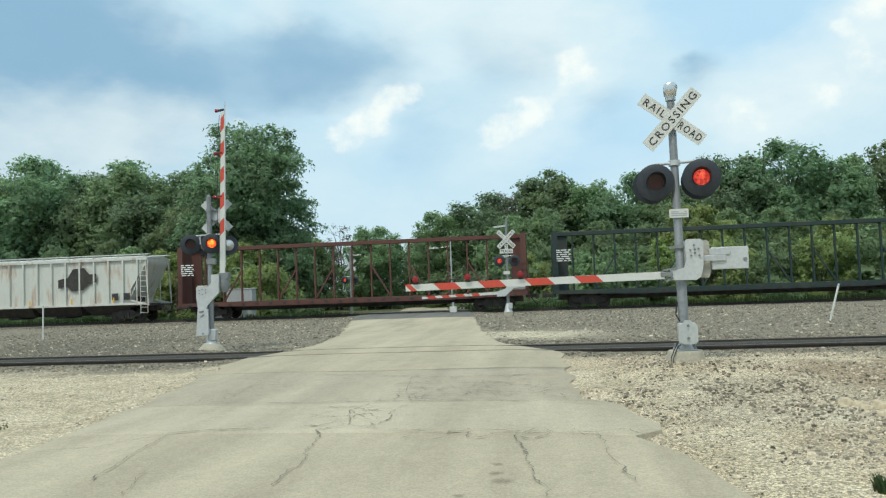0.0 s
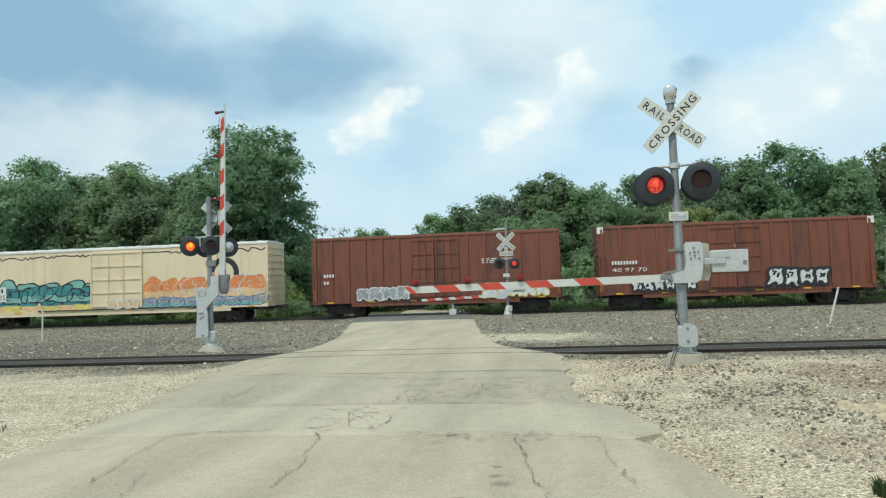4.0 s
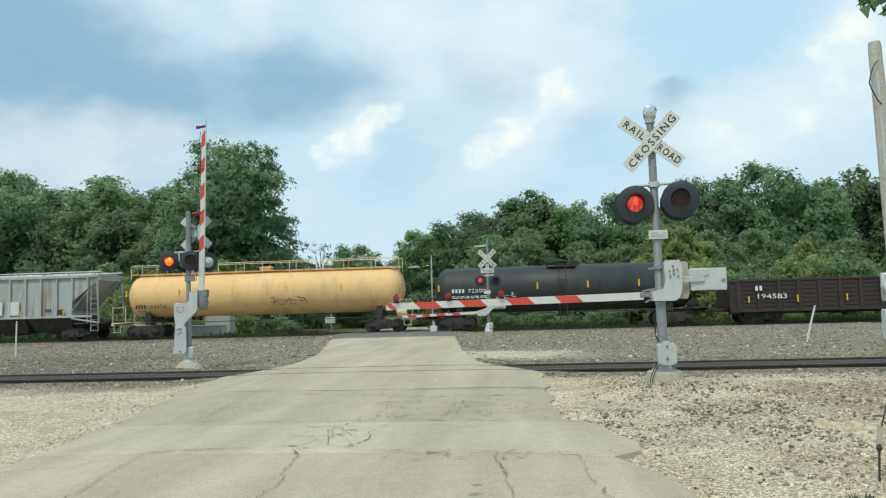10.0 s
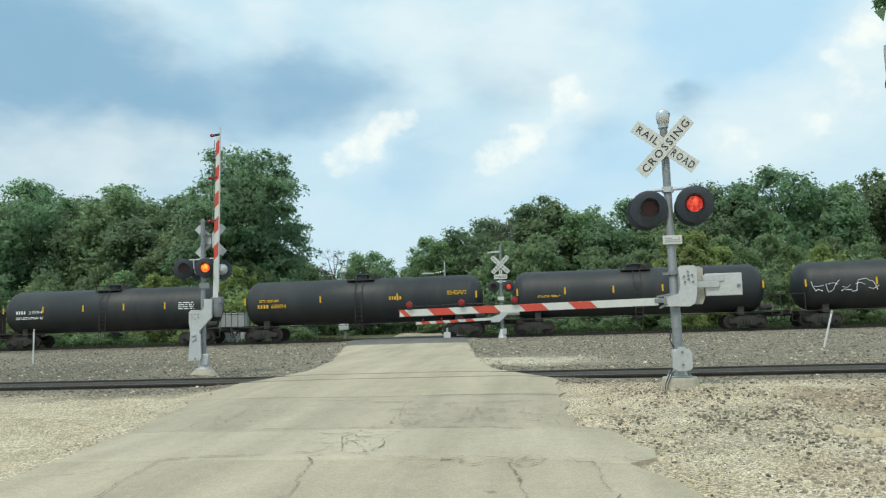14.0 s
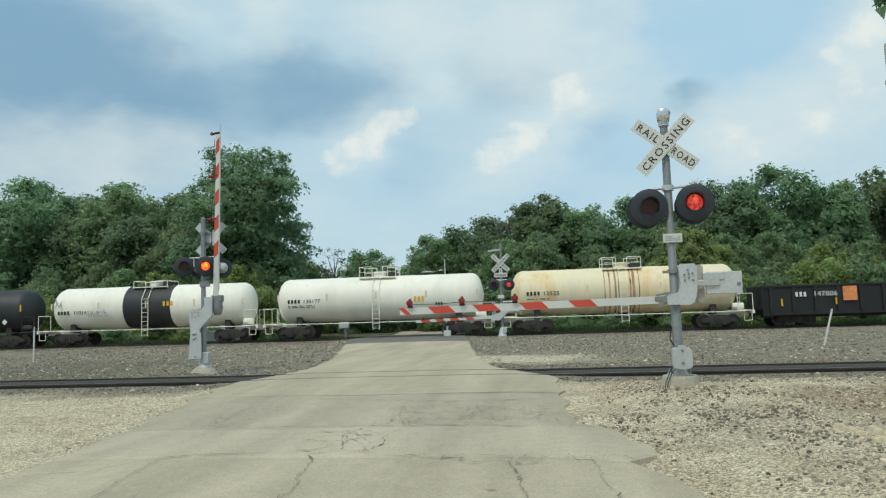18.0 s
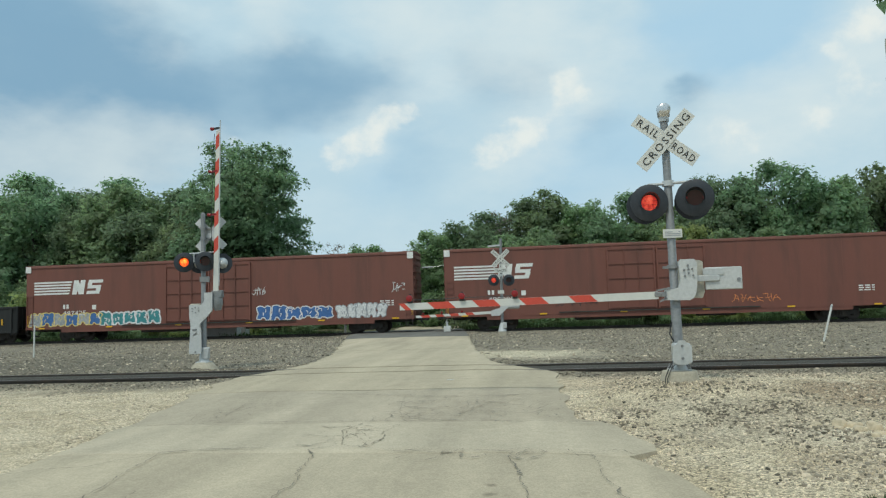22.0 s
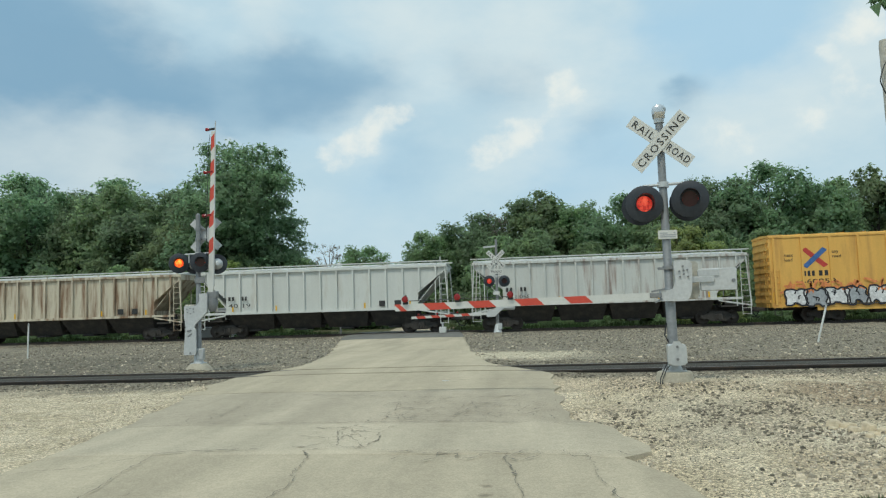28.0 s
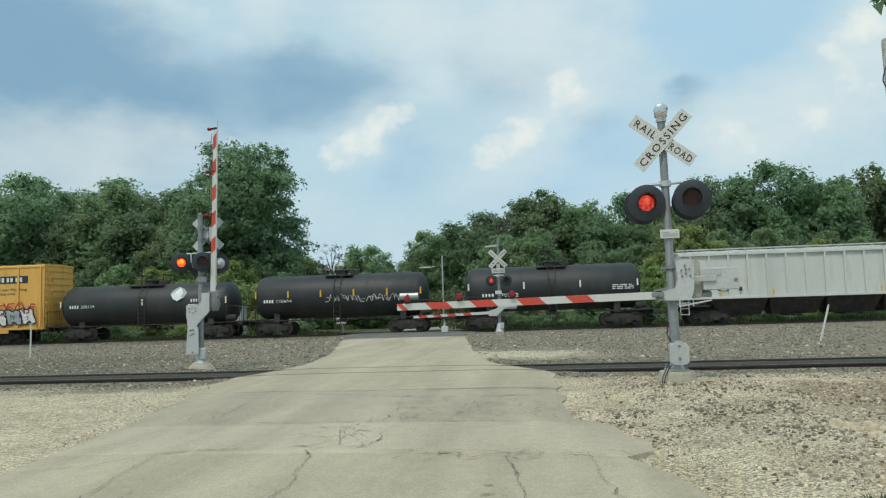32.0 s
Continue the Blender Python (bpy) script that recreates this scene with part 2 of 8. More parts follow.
BLACK = mat("black_paint", (0.018, 0.02, 0.022), 0.45, 0, 30, 0.3, None, bump=0.05)
DISC = mat("dull_black_disc", (0.026, 0.032, 0.042), 0.5, 0, 12, 0.25, (0.04, 0.046, 0.055), 0.3, 4, 2, 0.03)
WHITE = mat("white_reflective_sheet", (0.60, 0.60, 0.57), 0.5, 0, 40, 0.06, (0.5, 0.5, 0.46), 0.28, 5, 3, 0.02)
RED = mat("red_reflective_sheet", (0.56, 0.068, 0.042), 0.45, 0, 40, 0.1, (0.45, 0.06, 0.04), 0.3, 5, 2, 0.02)
INK = mat("black_letters", (0.03, 0.03, 0.03), 0.6, bump=0)
CONCRETE = mat("concrete", (0.42, 0.38, 0.30), 0.9, 0, 30, 0.15, (0.28, 0.25, 0.20), 0.35, 4, 2, 0.3)
WOOD = mat("weathered_pole_wood", (0.46, 0.44, 0.39), 0.9, 0, 18, 0.2, (0.32, 0.30, 0.26), 0.4, 3, 14, 0.5)
RAIL_SIDE = mat("rusty_rail", (0.052, 0.045, 0.040), 0.75, 0.2, 30, 0.25, (0.085, 0.06, 0.045), 0.4, 2, 1, 0.2)
RAIL_TOP = mat("worn_rail_head", (0.20, 0.18, 0.17), 0.4, 0.8, 40, 0.15, (0.10, 0.07, 0.055), 0.45, 1.5, 1, 0.05)
TIE = mat("creosoted_tie", (0.075, 0.062, 0.052), 0.95, 0, 20, 0.3, (0.14, 0.12, 0.10), 0.4, 3, 1, 0.4, each=0.25)
UNDER = mat("grimy_underframe", (0.050, 0.046, 0.042), 0.9, 0.05, 20, 0.3, (0.078, 0.066, 0.055), 0.4, 2.5, 1, 0.2)
WHEEL = mat("wheel_steel", (0.065, 0.055, 0.048), 0.6, 0.6, 25, 0.25, (0.05, 0.04, 0.035), 0.4, 4, 1, 0.1)
YELLOW = mat("yellow_reflector", (0.75, 0.42, 0.02), 0.4, 0, 20, 0.1, bump=0)
STENCIL = mat("white_stencil", (0.72, 0.72, 0.70), 0.6, 0, 30, 0.15, bump=0)


def lamp_mat(name, dim, bright, strength, scale):
    """A lit lens: hot streaks of the bulb seen through ribbed glass."""
    m = mat(name, dim, 0.4, 0, 30, 0.1, bump=0)
    nodes, link = m.node_tree.nodes, m.node_tree.links.new
    shader = nodes["Principled BSDF"]
    coord = next(n for n in nodes if n.type == "TEX_COORD")
    space = nodes.new("ShaderNodeMapping")
    space.inputs["Scale"].default_value = (1.0, 1.0, 0.45)
    link(coord.outputs["Object"], space.inputs[0])
    blot = nodes.new("ShaderNodeTexNoise")
    blot.inputs["Scale"].default_value, blot.inputs["Detail"].default_value = scale, 2
    link(space.outputs[0], blot.inputs["Vector"])
    far = nodes.new("ShaderNodeVectorMath")
    far.operation = "LENGTH"
    link(space.outputs[0], far.inputs[0])
    core = nodes.new("ShaderNodeMath")
    core.operation = "MULTIPLY_ADD"
    link(far.outputs["Value"], core.inputs[0])
    core.inputs[1].default_value = -2.2
    link(blot.outputs[0], core.inputs[2])
    edge = nodes.new("ShaderNodeMapRange")
    edge.inputs[1].default_value, edge.inputs[2].default_value = 0.22, 0.5
    link(core.outputs[0], edge.inputs[0])
    mix = nodes.new("ShaderNodeMix")
    mix.data_type = "RGBA"
    link(edge.outputs[0], mix.inputs[0])
    mix.inputs[6].default_value, mix.inputs[7].default_value = (*dim, 1), (*bright, 1)
    link(mix.outputs[2], shader.inputs["Emission Color"])
    shader.inputs["Emission Strength"].default_value = strength
    return m


LAMP_RED = lamp_mat("lit_red_lamp", (0.40, 0.02, 0.015), (1.0, 0.14, 0.08), 0.95, 20)
LAMP_ORANGE = lamp_mat("lit_orange_lamp", (0.75, 0.05, 0.008), (1.0, 0.42, 0.06), 1.6, 16)
LENS_DARK = mat("unlit_red_lens", (0.062, 0.014, 0.018), 0.3, 0, 40, 0.3, bump=0.1)
GLASS_RED = mat("small_red_lens", (0.24, 0.012, 0.014), 0.2, 0, 40, 0.2, bump=0.05)
BARK = mat("bark", (0.10, 0.085, 0.07), 0.95, 0, 10, 0.3, (0.05, 0.045, 0.04), 0.4, 2, 6, 0.5)


# ---- mesh helpers ----
class Shape:
    """Collects simple solids into one mesh."""

    def __init__(self):
        self.v, self.f = [], []

    def add(self, verts, faces):
        n = len(self.v)
        self.v.extend(tuple(p) for p in verts)
        self.f.extend(tuple(i + n for i in face) for face in faces)
        return self

    def box(self, x0, x1, y0, y1, z0, z1, c=0.0):
        """A block; c: chamfer of its edges."""
        if c <= 0:
            v = [(x, y, z) for x in (x0, x1) for y in (y0, y1) for z in (z0, z1)]
            return self.add(v, [(0, 1, 3, 2), (4, 6, 7, 5), (0, 4, 5, 1), (2, 3, 7, 6), (0, 2, 6, 4), (1, 5, 7, 3)])
        b = bmesh.new()
        bmesh.ops.create_cube(b, size=1, matrix=Matrix.LocRotScale(((x0 + x1) / 2, (y0 + y1) / 2, (z0 + z1) / 2), None, (abs(x1 - x0), abs(y1 - y0), abs(z1 - z0))))
        bmesh.ops.bevel(b, geom=b.edges[:], offset=c, segments=1, affect="EDGES")
        b.verts.index_update()
        self.add([p.co[:] for p in b.verts], [[p.index for p in face.verts] for face in b.faces])
        b.free()
        return self

    def bar(self, p, q, w, h=None, up=(0, 0, 1)):
        """A beam of section w x h from p to q."""
        h = w if h is None else h
        p, q = Vector(p), Vector(q)
        d = (q - p).normalized()
        u = Vector(up)
        if abs(d.dot(u)) > 0.98:
            u = Vector((0, 1, 0))
        s = d.cross(u).normalized()
        u = s.cross(d)
        v = [e + s * a * w / 2 + u * b * h / 2 for e in (p, q) for a, b in ((-1, -1), (1, -1), (1, 1), (-1, 1))]
        return self.add(v, [(0, 1, 2, 3), (7, 6, 5, 4), (0, 4, 5, 1), (1, 5, 6, 2), (2, 6, 7, 3), (3, 7, 4, 0)])

    def turned(self, p, q, profile, n=12):
        """A body of revolution about p-q; profile: (way along, radius)."""
        p, q = Vector(p), Vector(q)
        d = (q - p).normalized()
        u = Vector((0, 0, 1)) if abs(d.z) < 0.9 else Vector((1, 0, 0))
        s = d.cross(u).normalized()
        u = s.cross(d)
        verts, faces, rings = [], [], len(profile)
        for a, r in profile:
            verts += [p + (q - p) * a + (s * math.cos(k * math.tau / n) + u * math.sin(k * math.tau / n)) * r for k in range(n)]
        for i in range(rings - 1):
            faces += [(i * n + k, i * n + (k + 1) % n, (i + 1) * n + (k + 1) % n, (i + 1) * n + k) for k in range(n)]
        faces += [tuple(reversed(range(n))), tuple(range((rings - 1) * n, rings * n))]
        return self.add(verts, faces)

    def tube(self, p, q, r, n=8, r2=None):
        return self.turned(p, q, [(0, r), (1, r if r2 is None else r2)], n)

    def path(self, points, r, n=6):
        for p, q in zip(points, points[1:]):
            self.tube(p, q, r, n)
        return self

    def prism(self, outline, push):
        """An outline (3D points, one plane) pushed along a vector."""
        n = len(outline)
        a = [Vector(p) for p in outline]
        v = a + [p + Vector(push) for p in a]
        return self.add(v, [tuple(range(n)), tuple(reversed(range(n, 2 * n)))] + [(i + n, (i + 1) % n + n, (i + 1) % n, i) for i in range(n)])

    def mesh(self, name, material, smooth=True):
        m = bpy.data.meshes.new(name)
        m.from_pydata(self.v, [], self.f)
        m.materials.append(material)
        b = bmesh.new()
        b.from_mesh(m)
        bmesh.ops.recalc_face_normals(b, faces=b.faces[:])
        b.to_mesh(m)
        b.free()
        if smooth:
            m.polygons.foreach_set("use_smooth", [True] * len(m.polygons))
            m.set_sharp_from_angle(angle=radians(38))
        return m


def part(name, shape, material, parent, label="", at=None, smooth=True):
    """One mesh object under a thing or a part; shape is a Shape or a ready mesh."""
    data = shape.mesh(name, material, smooth) if isinstance(shape, Shape) else shape
    ob = new(name, data)
    ob.parent = parent
    if at is not None:
        ob.matrix_basis = at
    return tagged(ob, label) if label else ob


def thing(name, label, category, at=Matrix(), group="", kind=""):
    ob = new(name)
    ob.matrix_basis = at
    ob.empty_display_size = 0.2
    return tagged(ob, label, category, group, kind)


def single(name, shape, material, label, category, at=Matrix(), group="", kind="", smooth=True):
    ob = part(name, shape, material, None, "", at, smooth)
    return tagged(ob, label, category, group, kind)


def lettering(words, height, material, parent, x, y, z, turn=None, spacing=1.0, width=None, name="lettering", bold=0.0):
    """Words on a face that looks towards -y, from x to the right, standing on z."""
    curve = bpy.data.curves.new(name, "FONT")
    curve.body, curve.size, curve.extrude, curve.offset = words, height * 1.42, 0.003, bold
    curve.space_character, curve.resolution_u = spacing, 2
    text = new(name, curve)
    data = bpy.data.meshes.new_from_object(text.evaluated_get(bpy.context.evaluated_depsgraph_get()))
    bpy.data.objects.remove(text)
    bpy.data.curves.remove(curve)
    if width and len(data.vertices):
        xs = [v.co.x for v in data.vertices]
        k = width / max(max(xs) - min(xs), 1e-4)
        for v in data.vertices:
            v.co.x *= k
    data.name = name
    data.materials.clear()
    data.materials.append(material)
    m = Matrix.Translation((x, y, z)) @ (turn or Matrix()) @ Matrix.Rotation(radians(90), 4, "X")
    return part(name, data, material, parent, "", m)


# ---- ground, road and tracks ----
NEAR_TRACK, FAR_TRACK, RAIL_TOP_NEAR, RAIL_TOP_FAR = 17.5, 48.2, 0.085, 0.0


def ramp(v, a, b):
    k = min(max((v - a) / (b - a), 0), 1)
    return k * k * (3 - 2 * k)


def road_level(y):
    return 0.10 * ramp(y, 9, 15.8) - 0.055 * ramp(y, 19.5, 27) - 0.06 * ramp(y, 40, 46) - 0.75 * ramp(y, 51, 66)


ROAD_LEFT = [(-40, -3.4), (0, -4.4), (6.85, -5.45), (9.2, -5.7), (11, -5.95), (12.8, -6.3), (15.1, -6.68), (16.6, -6.78), (18, -6.45), (20, -6.2), (25, -6.9), (32.4, -8.5), (44.6, -11.2), (52, -12.0), (90, -16)]
ROAD_RIGHT = [(-40, 6.0), (0, 2.3), (5.5, 1.5), (6.05, 1.42), (6.77, 1.33), (7.29, 1.14), (7.66, 0.92), (7.731, 0.9), (7.735, 1.33), (8.6, 1.18), (9.8, 0.97), (10.4, 0.52), (13, 0.47), (16.3, 0.45), (17.8, -0.34), (19.6, -1.1), (25, -1.9), (32.5, -2.75), (40.8, -3.6), (52, -4.8), (90, -9)]


def along(table, y):
    return float(np.interp(y, [r[0] for r in table], [r[1] for r in table]))


def ground_level(x, y):
    z = -0.02 + 0.17 * math.exp(-((x - 3.4) / 2.6) ** 2 - ((y - 12.8) / 2.4) ** 2) + 0.05 * ramp(x, 1, 6) * (1 - ramp(y, 13, 16))
    z += 0.02 * ramp(y, 14, 15.5) - 0.14 * ramp(y, 19.6, 21.5) * (1 - 0.6 * ramp(x, -6, -1)) - 0.06 * ramp(y, 42, 45) - 0.75 * ramp(y, 51, 62)
    z += 0.11 * math.exp(-((x - 2.4) ** 2 + (y - 12.5) ** 2) / 0.7)
    z += 0.05 * noise.noise((x * 0.35, y * 0.35, 0)) + 0.03 * noise.noise((x * 1.3, y * 1.3, 3))
    for centre, top in ((NEAR_TRACK, -0.005), (FAR_TRACK, -0.17)):
        k = ramp(abs(y - centre), 2.6, 1.7)
        fill = (0.065 if centre == NEAR_TRACK else 0.075) * ramp(abs(y - centre), 0.72, 0.55)
        z = z * (1 - k) + (top + fill + 0.012 * noise.noise((x * 3, y * 3, 1))) * k
    lo, hi = along(ROAD_LEFT, y), along(ROAD_RIGHT, y)
    inside = min(x - lo, hi - x)
    k = ramp(inside, -1.6, 0.15)
    if y < 80:
        z = z * (1 - k) + (road_level(y) - 0.045 - 0.10 * ramp(inside, 0.0, 0.4)) * k
    return z


def ground_mat():
    m = bpy.data.materials.new("gravel_ground")
    m.use_nodes = True
    nodes, link = m.node_tree.nodes, m.node_tree.links.new
    shader = nodes["Principled BSDF"]
    shader.inputs["Roughness"].default_value = 0.95
    coord = nodes.new("ShaderNodeTexCoord")
    pos = nodes.new("ShaderNodeSeparateXYZ")
    link(coord.outputs["Object"], pos.inputs[0])

    def tex(kind, scale, out=0, **extra):
        n = nodes.new(kind)
        n.inputs["Scale"].default_value = scale
        for key, value in extra.items():
            n.inputs[key].default_value = value
        link(coord.outputs["Object"], n.inputs["Vector"])
        return n.outputs[out]

    def span(v, a, b, c=0.0, d=1.0):
        n = nodes.new("ShaderNodeMapRange")
        link(v, n.inputs[0])
        for i, k in enumerate((a, b, c, d)):
            n.inputs[i + 1].default_value = k
        return n.outputs[0]

    def calc(kind, a, b):
        n = nodes.new("ShaderNodeMath")
        n.operation = kind
        for i, v in enumerate((a, b)):
            if isinstance(v, (int, float)):
                n.inputs[i].default_value = v
            else:
                link(v, n.inputs[i])
        return n.outputs[0]

    def blend(fac, a, b, kind="MIX"):
        n = nodes.new("ShaderNodeMix")
        n.data_type, n.blend_type = "RGBA", kind
        if isinstance(fac, float):
            n.inputs[0].default_value = fac
        else:
            link(fac, n.inputs[0])
        for i, v in ((6, a), (7, b)):
            if isinstance(v, tuple):
                n.inputs[i].default_value = (*v, 1)
            else:
                link(v, n.inputs[i])
        return n.outputs[2]

    wander = tex("ShaderNodeTexNoise", 0.35, Detail=6.0)
    patch = tex("ShaderNodeTexNoise", 1.1, Detail=7.0, Roughness=0.65)
    grain = tex("ShaderNodeTexNoise", 22.0, Detail=5.0, Roughness=0.7)
    pebble = nodes.new("ShaderNodeTexVoronoi")
    pebble.inputs["Scale"].default_value = 46
    link(coord.outputs["Object"], pebble.inputs["Vector"])
    small = nodes.new("ShaderNodeTexVoronoi")
    small.inputs["Scale"].default_value = 130
    link(coord.outputs["Object"], small.inputs["Vector"])
    def channel(source, k):
        n = nodes.new("ShaderNodeSeparateColor")
        link(source, n.inputs[0])
        return n.outputs[k]

    def spot(x, y, reach, fade, warp=2.5):
        n = nodes.new("ShaderNodeVectorMath")
        n.operation = "DISTANCE"
        link(coord.outputs["Object"], n.inputs[0])
        n.inputs[1].default_value = (x, y, 0)
        return span(calc("ADD", n.outputs["Value"], calc("MULTIPLY", calc("SUBTRACT", patch, 0.5), warp)), reach + fade, reach)

    y = calc("ADD", pos.outputs[1], calc("MULTIPLY", calc("SUBTRACT", wander, 0.5), 5.0))
    lime = blend(span(patch, 0.42, 0.62), (0.44, 0.37, 0.265), (0.56, 0.485, 0.37))
    lime = blend(calc("MULTIPLY", span(wander, 0.5, 0.66), 0.6), lime, (0.33, 0.265, 0.185))
    # bare brown earth, pinkish dust beside the mast, a drift of darker chips, pale crushed rock
    for x, yy, reach, fade, amount, colour in ((5.2, 11.6, 0.9, 0.9, 0.8, (0.27, 0.20, 0.135)), (7.6, 11.2, 1.6, 1.2, 0.7, (0.29, 0.22, 0.15)), (1.5, 14.2, 0.9, 0.9, 0.6, (0.50, 0.40, 0.29)), (3.3, 6.9, 0.5, 0.8, 0.55, (0.34, 0.27, 0.19)),
                                                (3.0, 9.9, 0.7, 1.0, 0.3, (0.30, 0.275, 0.225)), (2.1, 10.9, 0.3, 0.8, 0.3, (0.30, 0.275, 0.225)), (2.3, 9.0, 0.3, 0.8, 0.3, (0.31, 0.28, 0.23)), (3.7, 8.7, 0.4, 0.6, 0.6, (0.58, 0.54, 0.45))):
        lime = blend(calc("MULTIPLY", spot(x, yy, reach, fade), amount), lime, colour)
    stone = blend(span(patch, 0.35, 0.65), (0.16, 0.14, 0.109), (0.25, 0.222, 0.173))
    dirt = blend(calc("MULTIPLY", span(wander, 0.54, 0.66), 0.6), stone, (0.27, 0.235, 0.18))
    soil = blend(span(patch, 0.4, 0.6), (0.06, 0.075, 0.03), (0.13, 0.12, 0.06))
    # darker weedy ballast far down the line
    dirt = blend(calc("MULTIPLY", spot(-18, 24, 4.5, 4.0), 0.6), dirt, (0.10, 0.09, 0.07))
    tone = blend(span(y, 14.2, 15.6), lime, dirt)
    sandy = nodes.new("ShaderNodeVectorMath")
    sandy.operation = "DISTANCE"
    link(coord.outputs["Object"], sandy.inputs[0])
    sandy.inputs[1].default_value = (-0.2, 23.6, 0.0)
    tone = blend(calc("MULTIPLY", span(calc("ADD", sandy.outputs["Value"], calc("MULTIPLY", wander, 6.0)), 6.2, 4.2), 0.9), tone, (0.52, 0.46, 0.35))
    # much darker ground colour between the siding's rails
    gauge = calc("MULTIPLY", span(pos.outputs[1], 16.70, 16.82), span(pos.outputs[1], 18.25, 18.12))
    tone = blend(calc("MULTIPLY", gauge, 0.92), tone, (0.04, 0.036, 0.03))
    tone = blend(span(y, 51.0, 53.5), tone, soil)
    speck = blend(channel(pebble.outputs["Color"], 0), (0.47, 0.46, 0.45), (1.53, 1.51, 1.45))
    tone = blend(1.0, tone, speck, "MULTIPLY")
    speck2 = blend(channel(small.outputs["Color"], 0), (0.50, 0.50, 0.49), (1.50, 1.48, 1.43))
    tone = blend(1.0, tone, speck2, "MULTIPLY")
    tone = blend(0.5, tone, blend(grain, (0.6, 0.6, 0.6), (1.4, 1.4, 1.4)), "MULTIPLY")
    link(tone, shader.inputs["Base Color"])
    relief = nodes.new("ShaderNodeBump")
    relief.inputs["Strength"].default_value, relief.inputs["Distance"].default_value = 0.4, 0.02
    link(calc("ADD", calc("MULTIPLY", pebble.outputs["Distance"], -1.0), calc("MULTIPLY", grain, 0.5)), relief.inputs["Height"])
    link(relief.outputs[0], shader.inputs["Normal"])
    return m


def grid_lines(inner_lo, inner_hi, step, far_lo, far_hi):
    """Even lines over the inner stretch, then ever wider ones."""
    lines = list(np.arange(inner_lo, inner_hi + 1e-6, step))
    v, s = inner_hi, step
    while v < far_hi:
        s *= 1.25
        v += s
        lines.append(min(v, far_hi))
    v, s = inner_lo, step
    while v > far_lo:
        s *= 1.25
        v -= s
        lines.insert(0, max(v, far_lo))
    return lines


def build_ground():
    xs, ys = grid_lines(-26, 20, 0.4, -2600, 2600), grid_lines(2, 60, 0.4, -1500, 3000)
    verts = [(x, y, ground_level(x, y)) for y in ys for x in xs]
    n = len(xs)
    faces = [(j * n + i, j * n + i + 1, (j + 1) * n + i + 1, (j + 1) * n + i) for j in range(len(ys) - 1) for i in range(n - 1)]
    m = bpy.data.meshes.new("ground")
    m.from_pydata(verts, [], faces)
    m.materials.append(ground_mat())
    m.polygons.foreach_set("use_smooth", [True] * len(faces))
    return tagged(new("ground", m), "tan limestone gravel and grey ballast ground", "ground", kind="structure")


ground = build_ground()


